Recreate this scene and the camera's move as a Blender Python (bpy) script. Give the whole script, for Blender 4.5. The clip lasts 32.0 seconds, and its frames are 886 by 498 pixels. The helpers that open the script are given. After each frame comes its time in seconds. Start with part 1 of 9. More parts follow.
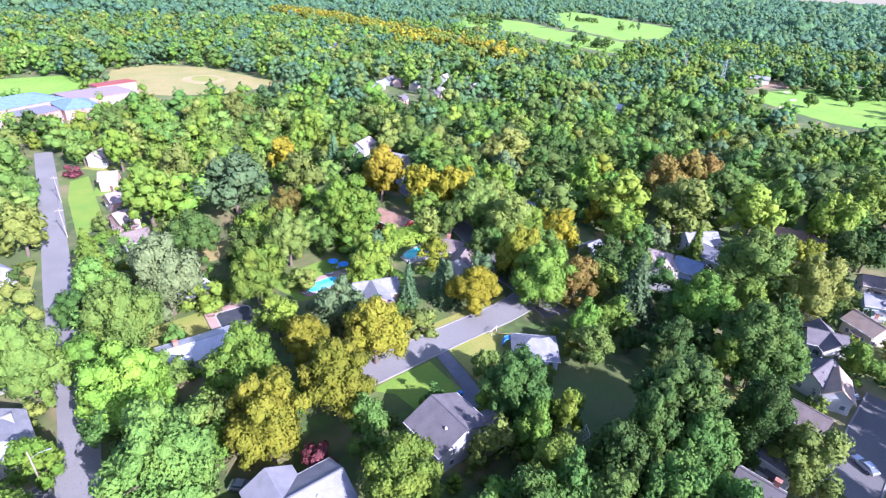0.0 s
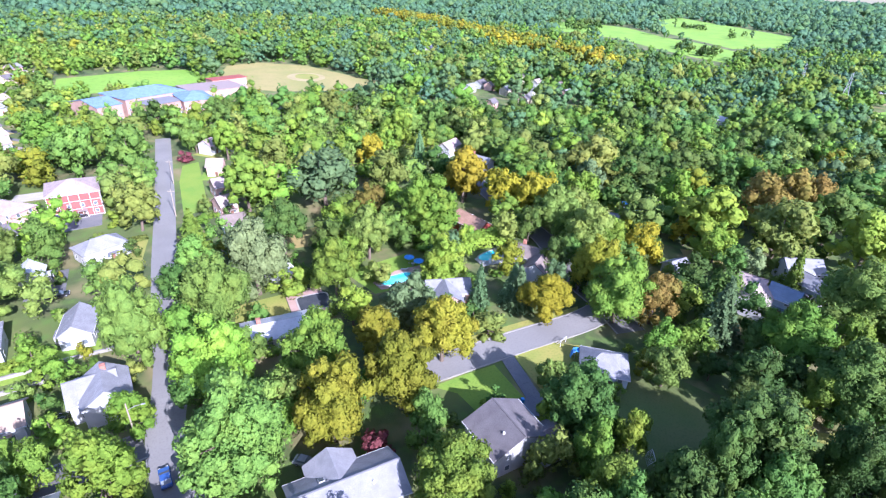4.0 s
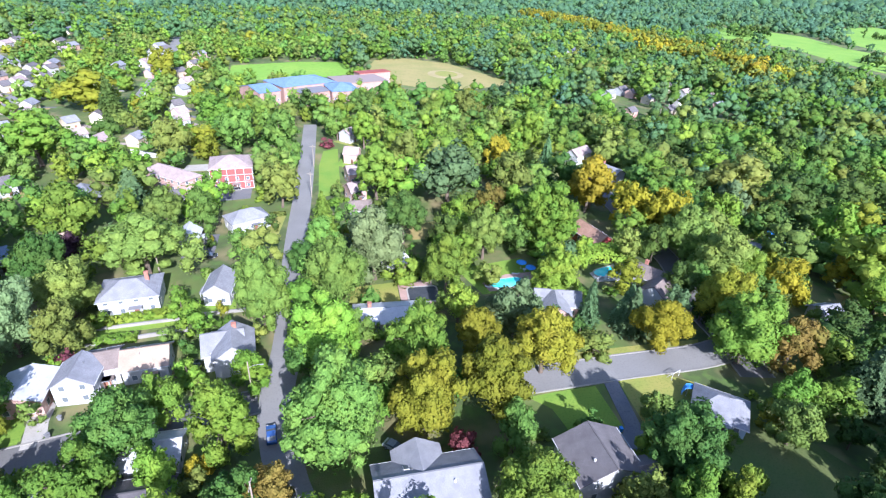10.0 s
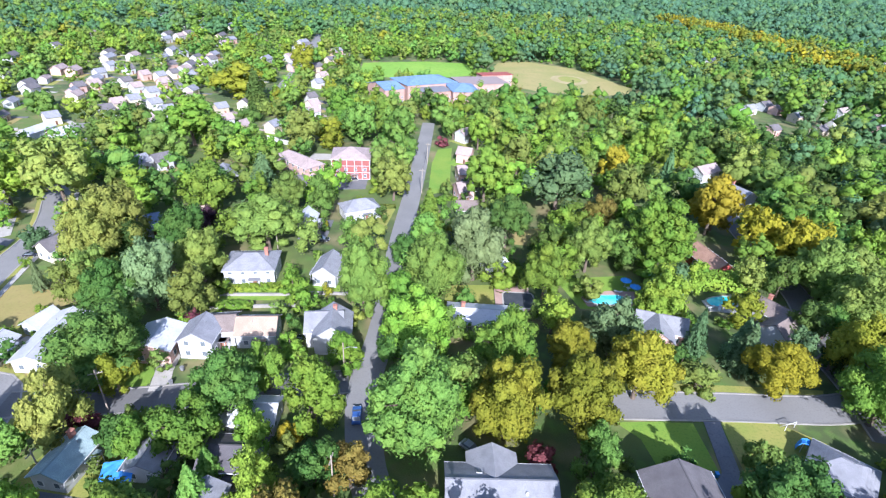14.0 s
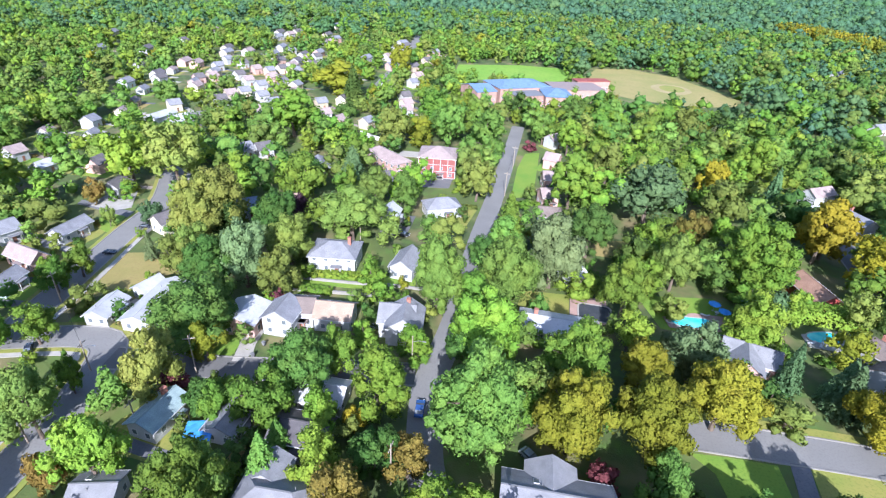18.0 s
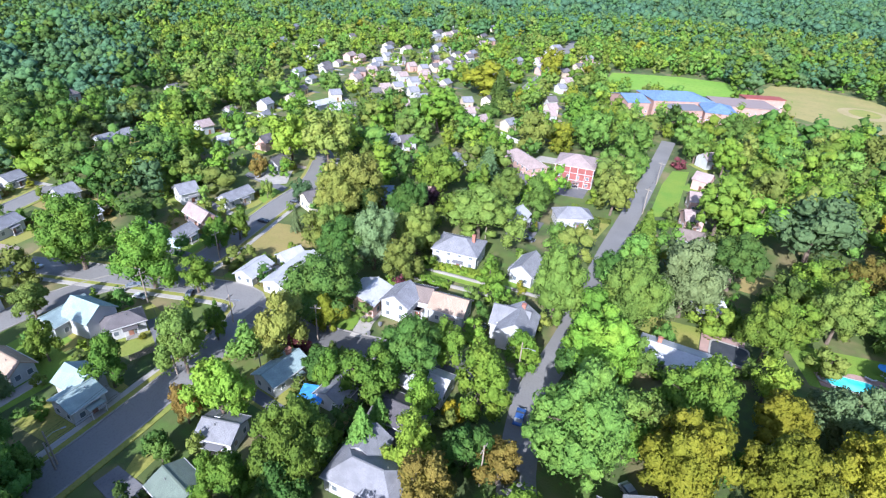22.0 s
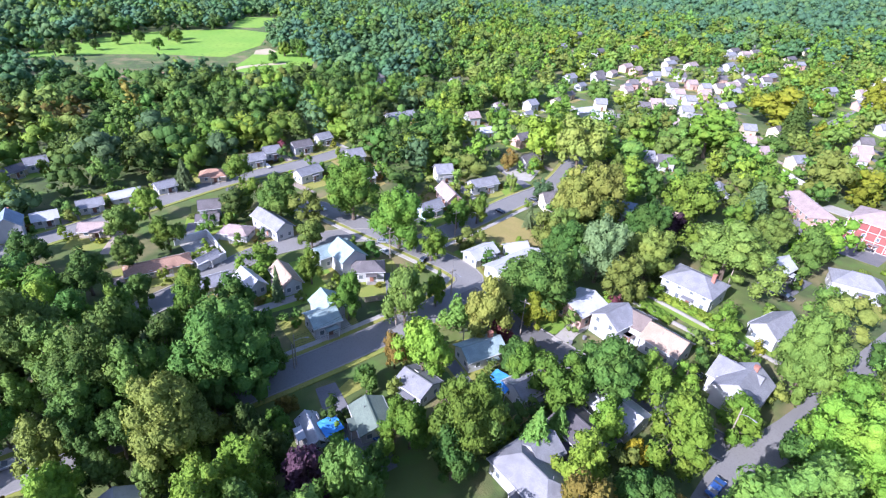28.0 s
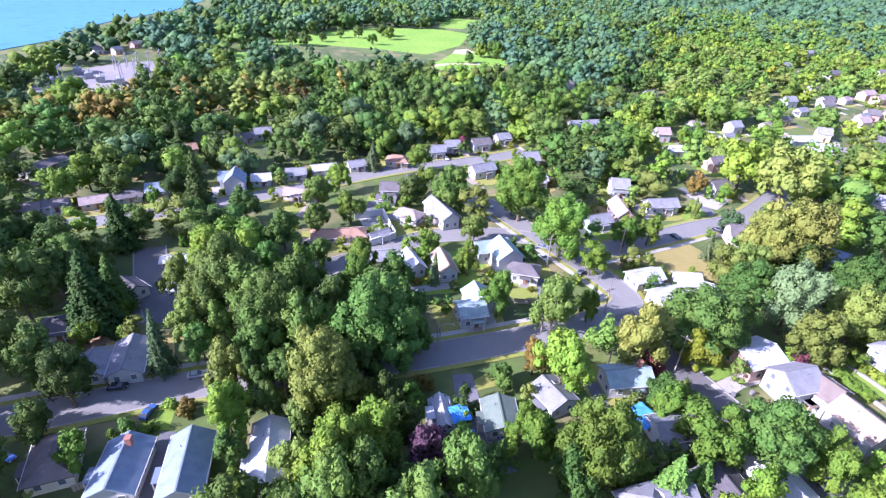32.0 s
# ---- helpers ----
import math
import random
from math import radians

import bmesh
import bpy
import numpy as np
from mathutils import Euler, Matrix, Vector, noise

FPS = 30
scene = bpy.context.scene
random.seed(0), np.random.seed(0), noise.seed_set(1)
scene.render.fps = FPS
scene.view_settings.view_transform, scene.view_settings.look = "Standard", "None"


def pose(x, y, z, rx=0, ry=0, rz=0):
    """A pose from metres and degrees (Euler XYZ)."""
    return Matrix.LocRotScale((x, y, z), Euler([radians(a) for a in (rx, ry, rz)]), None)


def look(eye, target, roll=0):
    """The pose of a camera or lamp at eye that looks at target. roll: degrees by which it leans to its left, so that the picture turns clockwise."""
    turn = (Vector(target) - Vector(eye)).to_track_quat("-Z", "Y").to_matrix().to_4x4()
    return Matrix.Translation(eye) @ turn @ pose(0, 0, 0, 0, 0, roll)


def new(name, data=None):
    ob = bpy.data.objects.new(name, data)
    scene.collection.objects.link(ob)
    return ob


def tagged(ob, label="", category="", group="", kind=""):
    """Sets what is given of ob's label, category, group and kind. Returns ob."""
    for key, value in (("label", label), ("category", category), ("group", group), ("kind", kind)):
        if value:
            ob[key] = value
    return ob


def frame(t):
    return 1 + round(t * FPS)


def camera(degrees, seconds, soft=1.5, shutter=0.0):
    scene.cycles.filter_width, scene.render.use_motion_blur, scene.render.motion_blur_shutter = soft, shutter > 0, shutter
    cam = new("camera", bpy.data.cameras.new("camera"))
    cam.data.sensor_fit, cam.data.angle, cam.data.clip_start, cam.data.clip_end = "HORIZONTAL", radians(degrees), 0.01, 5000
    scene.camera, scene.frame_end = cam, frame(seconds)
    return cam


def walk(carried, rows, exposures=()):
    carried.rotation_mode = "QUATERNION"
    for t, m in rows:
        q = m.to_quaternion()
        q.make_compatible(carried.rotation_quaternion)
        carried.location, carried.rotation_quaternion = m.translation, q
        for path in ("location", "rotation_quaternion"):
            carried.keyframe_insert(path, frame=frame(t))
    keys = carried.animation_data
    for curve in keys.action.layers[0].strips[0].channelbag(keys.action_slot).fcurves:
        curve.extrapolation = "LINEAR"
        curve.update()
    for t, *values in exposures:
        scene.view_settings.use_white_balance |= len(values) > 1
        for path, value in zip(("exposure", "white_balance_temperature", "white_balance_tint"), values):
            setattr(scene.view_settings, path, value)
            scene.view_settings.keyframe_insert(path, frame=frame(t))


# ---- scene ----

cam = camera(80.8, 32.0, soft=1.25)
PATH = [
    (0, (0.28, 0.27, 78.20), (50.12, 73.40, 31.65), 2.78),
    (1, (0.45, -0.34, 78.35), (46.97, 74.93, 31.76), 2.80),
    (2, (0.68, -0.66, 78.34), (44.21, 76.33, 31.67), 2.84),
    (3, (0.93, -0.83, 78.23), (41.34, 77.82, 31.53), 2.91),
    (3.5, (1.03, -0.90, 78.19), (39.62, 78.69, 31.53), 2.83),
    (5.5, (0.94, -0.89, 78.48), (31.51, 81.96, 31.55), 3.08),
    (7, (1.15, -0.75, 78.57), (26.83, 83.49, 31.19), 3.23),
    (8, (1.45, -0.67, 78.58), (23.93, 84.42, 31.11), 3.19),
    (9, (1.84, -0.62, 78.64), (20.82, 85.25, 31.02), 3.14),
    (10, (2.15, -0.63, 78.74), (17.34, 85.95, 31.08), 3.11),
    (11, (2.40, -0.62, 78.91), (13.56, 86.42, 30.97), 3.15),
    (12, (2.65, -0.65, 79.11), (8.28, 86.85, 31.01), 3.09),
    (13, (2.96, -0.68, 79.09), (3.00, 87.00, 31.00), 3.18),
    (14, (3.32, -0.65, 78.97), (-1.43, 86.81, 30.73), 3.12),
    (15, (3.64, -0.65, 78.82), (-6.00, 86.35, 30.47), 3.11),
    (15.5, (3.76, -0.64, 78.74), (-8.07, 86.14, 30.48), 3.09),
    (17.5, (3.97, -0.81, 78.66), (-14.04, 84.80, 30.22), 3.19),
    (18, (4.02, -0.80, 78.57), (-15.82, 84.38, 30.09), 3.24),
    (19, (4.12, -0.60, 78.32), (-20.16, 83.30, 29.63), 3.36),
    (20, (4.27, -0.33, 78.13), (-25.85, 81.58, 29.31), 3.38),
    (21, (4.40, -0.17, 77.96), (-31.69, 79.15, 28.92), 3.41),
    (22, (4.58, -0.09, 77.81), (-37.44, 76.22, 28.71), 3.44),
    (23, (4.94, -0.09, 77.67), (-42.80, 72.72, 28.48), 3.37),
    (24, (5.42, -0.03, 77.46), (-47.89, 68.69, 28.11), 3.16),
    (25, (5.63, 0.06, 77.07), (-52.91, 64.48, 27.84), 3.20),
    (25.5, (5.73, 0.07, 76.89), (-55.32, 62.07, 27.61), 3.34),
    (27.5, (6.23, -0.04, 76.75), (-64.34, 50.25, 26.84), 3.42),
    (28, (6.36, -0.03, 76.79), (-66.50, 46.72, 26.74), 3.50),
    (29, (6.57, 0.06, 77.02), (-70.21, 39.51, 26.53), 3.32),
    (30, (6.67, 0.14, 77.03), (-73.29, 32.07, 26.16), 3.28),
    (31, (6.72, 0.16, 76.69), (-75.83, 24.47, 25.76), 3.22),
    (32, (6.88, 0.02, 76.10), (-77.19, 18.76, 25.29), 3.40),
]

walk(cam, [(t, look(eye, target, roll)) for t, eye, target, roll in PATH], [(0, 1.53, 5350, 34), (9, 1.3, 5450, 19), (23, 1.07, 5550, 16), (28, 1.19, 5500, 25), (32, 1.46, 5450, 36)])

# ---------- light ----------
SUN_UP, SUN_FROM = 31.0, 169.5
world = bpy.data.worlds.new("sky")
scene.world = world
world.use_nodes = True
sky = world.node_tree.nodes.new("ShaderNodeTexSky")
sky.sky_type, sky.sun_disc = "NISHITA", False
sky.sun_elevation, sky.sun_rotation = radians(SUN_UP), radians(SUN_FROM)
back = world.node_tree.nodes["Background"]
back.inputs["Strength"].default_value = 0.125
world.node_tree.links.new(sky.outputs["Color"], back.inputs["Color"])
sun = new("sun", bpy.data.lights.new("sun", "SUN"))
sun.data.energy, sun.data.angle, sun.data.color = 5.0, radians(0.5), (1.0, 0.96, 0.88)
_a, _b = radians(SUN_FROM), radians(SUN_UP)
sun.matrix_basis = look((math.sin(_a) * 300 * math.cos(_b), math.cos(_a) * 300 * math.cos(_b), 300 * math.sin(_b)), (0, 0, 0))


# ---------- materials ----------
def node_material(name, rough=0.9, metal=0.0):
    m = bpy.data.materials.new(name)
    m.use_nodes = True
    nt = m.node_tree
    b = nt.nodes["Principled BSDF"]
    b.inputs["Roughness"].default_value = rough
    b.inputs["Metallic"].default_value = metal
    return m, nt, b


def mixed(nt, fac, a, b, kind="MIX"):
    n = nt.nodes.new("ShaderNodeMix")
    n.data_type, n.blend_type = "RGBA", kind
    for sock, v in ((n.inputs["Factor"], fac), (n.inputs["A"], a), (n.inputs["B"], b)):
        if hasattr(v, "links"):
            nt.links.new(v, sock)
        else:
            sock.default_value = v
    return n.outputs["Result"]


def noise_value(nt, scale, detail=3.0, lo=0.35, hi=0.65, coord="Object"):
    tc = nt.nodes.new("ShaderNodeTexCoord")
    nz = nt.nodes.new("ShaderNodeTexNoise")
    nz.inputs["Scale"].default_value, nz.inputs["Detail"].default_value = scale, detail
    nt.links.new(tc.outputs[coord], nz.inputs["Vector"])
    mr = nt.nodes.new("ShaderNodeMapRange")
    mr.inputs["From Min"].default_value, mr.inputs["From Max"].default_value = lo, hi
    nt.links.new(nz.outputs["Fac"], mr.inputs["Value"])
    return mr.outputs["Result"]


def rgba(c):
    return (c[0], c[1], c[2], 1.0)


def surface(name, base, alt, rough=0.9, big=0.15, fine=3.0, bump=0.3, metal=0.0, vary=0.0):
    """A weathered surface: two colours mixed at two scales, with fine relief."""
    m, nt, b = node_material(name, rough, metal)
    col = mixed(nt, noise_value(nt, big), rgba(base), rgba(alt))
    dark = tuple(v * 0.72 for v in base)
    col = mixed(nt, noise_value(nt, fine, 4, 0.5, 0.8), col, rgba(dark))
    if vary:
        oi = nt.nodes.new("ShaderNodeObjectInfo")
        hs = nt.nodes.new("ShaderNodeHueSaturation")
        mr = nt.nodes.new("ShaderNodeMapRange")
        mr.inputs["To Min"].default_value, mr.inputs["To Max"].default_value = 1 - vary, 1 + vary
        nt.links.new(oi.outputs["Random"], mr.inputs["Value"])
        nt.links.new(mr.outputs["Result"], hs.inputs["Value"])
        nt.links.new(col, hs.inputs["Color"])
        col = hs.outputs["Color"]
    nt.links.new(col, b.inputs["Base Color"])
    if bump:
        bn = nt.nodes.new("ShaderNodeBump")
        bn.inputs["Strength"].default_value, bn.inputs["Distance"].default_value = bump, 0.05
        nt.links.new(noise_value(nt, fine * 4, 4, 0.2, 0.8), bn.inputs["Height"])
        nt.links.new(bn.outputs["Normal"], b.inputs["Normal"])
    return m


def shingled(name, base, alt, rows=3.2, rough=0.92):
    """Asphalt shingles: courses along the slope, blotches and streaks."""
    m, nt, b = node_material(name, rough)
    tc = nt.nodes.new("ShaderNodeTexCoord")
    br = nt.nodes.new("ShaderNodeTexBrick")
    br.inputs["Scale"].default_value = rows
    br.inputs["Color1"].default_value, br.inputs["Color2"].default_value = rgba(base), rgba(alt)
    br.inputs["Mortar"].default_value = rgba(tuple(v * 0.6 for v in base))
    br.inputs["Mortar Size"].default_value = 0.02
    nt.links.new(tc.outputs["UV"], br.inputs["Vector"])
    col = mixed(nt, noise_value(nt, 0.5, 4, 0.4, 0.75), br.outputs["Color"], rgba(tuple(v * 0.75 for v in alt)))
    nt.links.new(col, b.inputs["Base Color"])
    bn = nt.nodes.new("ShaderNodeBump")
    bn.inputs["Strength"].default_value, bn.inputs["Distance"].default_value = 0.4, 0.03
    nt.links.new(br.outputs["Fac"], bn.inputs["Height"])
    nt.links.new(bn.outputs["Normal"], b.inputs["Normal"])
    return m


def clapboard(name, base, rough=0.6):
    """Painted siding: shadow lines every board, faint dirt."""
    m, nt, b = node_material(name, rough)
    tc = nt.nodes.new("ShaderNodeTexCoord")
    wv = nt.nodes.new("ShaderNodeTexWave")
    wv.bands_direction, wv.wave_profile = "Z", "SAW"
    wv.inputs["Scale"].default_value = 1.6
    nt.links.new(tc.outputs["Object"], wv.inputs["Vector"])
    col = mixed(nt, noise_value(nt, 0.4, 4), rgba(base), rgba(tuple(v * 0.85 for v in base)))
    nt.links.new(col, b.inputs["Base Color"])
    bn = nt.nodes.new("ShaderNodeBump")
    bn.inputs["Strength"].default_value, bn.inputs["Distance"].default_value = 0.5, 0.03
    nt.links.new(wv.outputs["Fac"], bn.inputs["Height"])
    nt.links.new(bn.outputs["Normal"], b.inputs["Normal"])
    return m


def foliage(name, light, dark, warm, spread=0.5, vary=0.25):
    """Leaves: each clump has its own tone, each tree its own shift of hue."""
    m, nt, b = node_material(name, 0.75)
    geo = nt.nodes.new("ShaderNodeNewGeometry")
    oi = nt.nodes.new("ShaderNodeObjectInfo")
    isl = nt.nodes.new("ShaderNodeMapRange")
    isl.inputs["To Min"].default_value, isl.inputs["To Max"].default_value = 0.4, 0.84
    nt.links.new(geo.outputs["Random Per Island"], isl.inputs["Value"])
    col = mixed(nt, isl.outputs["Result"], rgba(dark), rgba(light))
    tc = nt.nodes.new("ShaderNodeTexCoord")
    nz = nt.nodes.new("ShaderNodeTexNoise")
    nz.inputs["Scale"].default_value, nz.inputs["Detail"].default_value = 0.22, 2
    nt.links.new(geo.outputs["Position"], nz.inputs["Vector"])
    mr = nt.nodes.new("ShaderNodeMapRange")
    mr.inputs["From Min"].default_value, mr.inputs["From Max"].default_value = 0.45, 0.7
    mr.inputs["To Max"].default_value = spread
    nt.links.new(nz.outputs["Fac"], mr.inputs["Value"])
    col = mixed(nt, mr.outputs["Result"], col, rgba(warm))
    fine = nt.nodes.new("ShaderNodeTexNoise")
    fine.inputs["Scale"].default_value, fine.inputs["Detail"].default_value = 5.0, 4
    nt.links.new(geo.outputs["Position"], fine.inputs["Vector"])
    fr = nt.nodes.new("ShaderNodeMapRange")
    fr.inputs["From Min"].default_value, fr.inputs["From Max"].default_value = 0.46, 0.62
    fr.inputs["To Max"].default_value = 0.28
    nt.links.new(fine.outputs["Fac"], fr.inputs["Value"])
    col = mixed(nt, fr.outputs["Result"], col, rgba(tuple(v * 0.6 for v in dark)))
    tuft = nt.nodes.new("ShaderNodeTexNoise")
    tuft.inputs["Scale"].default_value, tuft.inputs["Detail"].default_value, tuft.inputs["Roughness"].default_value = 0.5, 4, 0.65
    nt.links.new(geo.outputs["Position"], tuft.inputs["Vector"])
    tufts = nt.nodes.new("ShaderNodeBump")
    tufts.inputs["Strength"].default_value, tufts.inputs["Distance"].default_value = 0.9, 1.7
    nt.links.new(tuft.outputs["Fac"], tufts.inputs["Height"])
    bn = nt.nodes.new("ShaderNodeBump")
    bn.inputs["Strength"].default_value, bn.inputs["Distance"].default_value = 0.5, 0.14
    nt.links.new(fine.outputs["Fac"], bn.inputs["Height"])
    nt.links.new(tufts.outputs["Normal"], bn.inputs["Normal"])
    nt.links.new(bn.outputs["Normal"], b.inputs["Normal"])
    hs = nt.nodes.new("ShaderNodeHueSaturation")
    hue = nt.nodes.new("ShaderNodeMapRange")
    hue.inputs["To Min"].default_value, hue.inputs["To Max"].default_value = 0.48, 0.518
    val = nt.nodes.new("ShaderNodeMapRange")
    val.inputs["From Min"].default_value, val.inputs["From Max"].default_value = 1.0, 0.0
    val.inputs["To Min"].default_value, val.inputs["To Max"].default_value = 0.97 - vary, 0.97 + vary
    own = nt.nodes.new("ShaderNodeAttribute")
    own.attribute_name = "tone"
    each = []
    for times in (1.0, 7.31):
        add = nt.nodes.new("ShaderNodeMath")
        add.operation = "ADD"
        nt.links.new(oi.outputs["Random"], add.inputs[0])
        nt.links.new(own.outputs["Fac"], add.inputs[1])
        mul = nt.nodes.new("ShaderNodeMath")
        mul.operation, mul.inputs[1].default_value = "MULTIPLY", times
        nt.links.new(add.outputs[0], mul.inputs[0])
        fra = nt.nodes.new("ShaderNodeMath")
        fra.operation = "FRACT"
        nt.links.new(mul.outputs[0], fra.inputs[0])
        each.append(fra.outputs[0])
    nt.links.new(each[0], hue.inputs["Value"])
    nt.links.new(each[1], val.inputs["Value"])
    nt.links.new(hue.outputs["Result"], hs.inputs["Hue"])
    nt.links.new(val.outputs["Result"], hs.inputs["Value"])
    nt.links.new(col, hs.inputs["Color"])
    nt.links.new(hs.outputs["Color"], b.inputs["Base Color"])
    tr = nt.nodes.new("ShaderNodeBsdfTranslucent")
    nt.links.new(hs.outputs["Color"], tr.inputs["Color"])
    mx = nt.nodes.new("ShaderNodeMixShader")
    mx.inputs["Fac"].default_value = 0.25
    out = nt.nodes["Material Output"]
    nt.links.new(b.outputs["BSDF"], mx.inputs[1])
    nt.links.new(tr.outputs["BSDF"], mx.inputs[2])
    nt.links.new(mx.outputs["Shader"], out.inputs["Surface"])
    b.inputs["Specular IOR Level"].default_value = 0.25
    return m


LEAF = {
    "green": foliage("leaf_green", (0.18, 0.31, 0.038), (0.06, 0.134, 0.018), (0.24, 0.325, 0.033), 0.5),
    "bright": foliage("leaf_bright", (0.245, 0.375, 0.04), (0.098, 0.2, 0.022), (0.31, 0.365, 0.038), 0.5),
    "dark": foliage("leaf_dark", (0.092, 0.168, 0.032), (0.034, 0.076, 0.016), (0.13, 0.17, 0.028), 0.4),
    "mid": foliage("leaf_mid", (0.135, 0.245, 0.044), (0.046, 0.117, 0.022), (0.185, 0.248, 0.038), 0.4),
    "yellow": foliage("leaf_yellow", (0.265, 0.28, 0.02), (0.115, 0.145, 0.012), (0.29, 0.265, 0.022), 0.5),
    "gold": foliage("leaf_gold", (0.42, 0.36, 0.02), (0.19, 0.185, 0.012), (0.4, 0.33, 0.022), 0.5),
    "orange": foliage("leaf_orange", (0.3, 0.22, 0.045), (0.13, 0.11, 0.022), (0.22, 0.23, 0.036), 0.6),
    "red": foliage("leaf_red", (0.268, 0.0739, 0.0803), (0.0803, 0.0246, 0.0292), (0.174, 0.0616, 0.0657), 0.4),
    "purple": foliage("leaf_purple", (0.12, 0.0555, 0.0876), (0.0362, 0.0222, 0.0307), (0.101, 0.0555, 0.0768), 0.3),
    "blue": foliage("leaf_blue", (0.15, 0.25, 0.1), (0.052, 0.115, 0.045), (0.15, 0.23, 0.08), 0.3),
    "silver": foliage("leaf_silver", (0.22, 0.29, 0.12), (0.1, 0.155, 0.06), (0.19, 0.25, 0.09), 0.3),
    "mint": foliage("leaf_mint", (0.205, 0.345, 0.062), (0.08, 0.17, 0.03), (0.25, 0.35, 0.05), 0.45),
    "olive": foliage("leaf_olive", (0.235, 0.315, 0.06), (0.1, 0.15, 0.03), (0.275, 0.3, 0.05), 0.4),
    # low-contrast tones for distance: aerial haze is put into the leaf colour
    "far": foliage("leaf_haze", (0.118, 0.225, 0.084), (0.07, 0.155, 0.056), (0.145, 0.225, 0.07), 0.3, 0.14),
    "haze_blue": foliage("leaf_haze_blue", (0.098, 0.205, 0.108), (0.064, 0.148, 0.076), (0.114, 0.208, 0.092), 0.3, 0.14),
    "willow": foliage("leaf_willow", (0.31, 0.36, 0.07), (0.14, 0.18, 0.035), (0.36, 0.34, 0.07), 0.4),
}
BARK = surface("bark", (0.16, 0.12, 0.09), (0.09, 0.07, 0.055), 0.95, 0.8, 6, 0.6)
ROOF = {
    "grey": shingled("roof_grey", (0.27, 0.27, 0.285), (0.225, 0.225, 0.245)),
    "light": shingled("roof_light", (0.28, 0.28, 0.305), (0.23, 0.23, 0.255)),
    "white": surface("roof_white", (0.46, 0.46, 0.48), (0.38, 0.38, 0.40), 0.7, 0.3, 2, 0.15, 0, 0.1),
    "dark": shingled("roof_dark", (0.13, 0.12, 0.13), (0.10, 0.09, 0.10)),
    "brown": shingled("roof_brown", (0.24, 0.19, 0.17), (0.19, 0.15, 0.135)),
    "tan": shingled("roof_tan", (0.45, 0.33, 0.25), (0.38, 0.28, 0.21)),
    "rust": shingled("roof_rust", (0.40, 0.24, 0.17), (0.33, 0.19, 0.13)),
    "pink": shingled("roof_pink", (0.40, 0.31, 0.295), (0.34, 0.265, 0.25)),
    "blue": shingled("roof_blue", (0.24, 0.30, 0.38), (0.19, 0.24, 0.32)),
    "teal": shingled("roof_teal", (0.33, 0.42, 0.42), (0.27, 0.35, 0.36)),
    "moss": shingled("roof_moss", (0.20, 0.25, 0.20), (0.16, 0.20, 0.17)),
    "slate": shingled("roof_slate", (0.17, 0.155, 0.16), (0.135, 0.12, 0.125)),
    "azure": shingled("roof_azure", (0.17, 0.27, 0.42), (0.14, 0.22, 0.36)),
    "red": shingled("roof_red", (0.42, 0.10, 0.08), (0.34, 0.08, 0.07)),
}
WALL = {
    "white": clapboard("siding_white", (0.47, 0.47, 0.48)),
    "cream": clapboard("siding_cream", (0.68, 0.62, 0.46)),
    "blue": clapboard("siding_blue", (0.42, 0.52, 0.60)),
    "grey": clapboard("siding_grey", (0.48, 0.48, 0.47)),
    "tan": clapboard("siding_tan", (0.52, 0.43, 0.33)),
    "red": clapboard("siding_red", (0.36, 0.07, 0.06)),
    "brick": surface("brick_red", (0.30, 0.095, 0.085), (0.24, 0.075, 0.07), 0.9, 0.6, 6, 0.4),
    "pink": surface("brick_pink", (0.55, 0.36, 0.31), (0.47, 0.30, 0.26), 0.9, 0.6, 6, 0.4),
    "school": surface("brick_school", (0.43, 0.27, 0.225), (0.36, 0.22, 0.185), 0.9, 0.5, 5, 0.4),
    "magenta": clapboard("siding_magenta", (0.45, 0.10, 0.16)),
}
TRIM = surface("trim_white", (0.60, 0.59, 0.585), (0.52, 0.51, 0.505), 0.5, 0.8, 6, 0.05)
CHIMNEY = surface("chimney_brick", (0.40, 0.17, 0.12), (0.30, 0.13, 0.10), 0.9, 1.5, 8, 0.4)
DOOR = surface("door_paint", (0.22, 0.10, 0.07), (0.18, 0.09, 0.06), 0.5, 1, 6, 0.1, 0, 0.4)
RUBBER_GREY = surface("grey_pipe", (0.20, 0.20, 0.21), (0.15, 0.15, 0.16), 0.7, 2, 6, 0.1)
GLASS, _nt, _b = node_material("window_glass", 0.06)
_b.inputs["Base Color"].default_value = (0.13, 0.15, 0.17, 1)
ASPHALT = surface("asphalt", (0.15, 0.144, 0.14), (0.12, 0.116, 0.113), 0.92, 0.08, 2.5, 0.3)
ASPHALT_OLD = surface("asphalt_pale", (0.215, 0.207, 0.20), (0.18, 0.173, 0.168), 0.92, 0.08, 2.5, 0.3)
DRIVE = surface("driveway_asphalt", (0.12, 0.12, 0.13), (0.16, 0.155, 0.16), 0.92, 0.2, 2.5, 0.3, 0, 0.15)
CONCRETE = surface("concrete", (0.40, 0.37, 0.335), (0.33, 0.31, 0.28), 0.9, 0.4, 4, 0.2)
KERB = surface("kerb_stone", (0.30, 0.28, 0.255), (0.24, 0.225, 0.205), 0.9, 0.3, 4, 0.2)
PAVER = surface("deck_paver", (0.42, 0.27, 0.23), (0.35, 0.235, 0.20), 0.85, 0.5, 5, 0.2)
LAWN = surface("lawn", (0.14, 0.25, 0.025), (0.19, 0.27, 0.03), 0.95, 0.12, 2.2, 0.6)
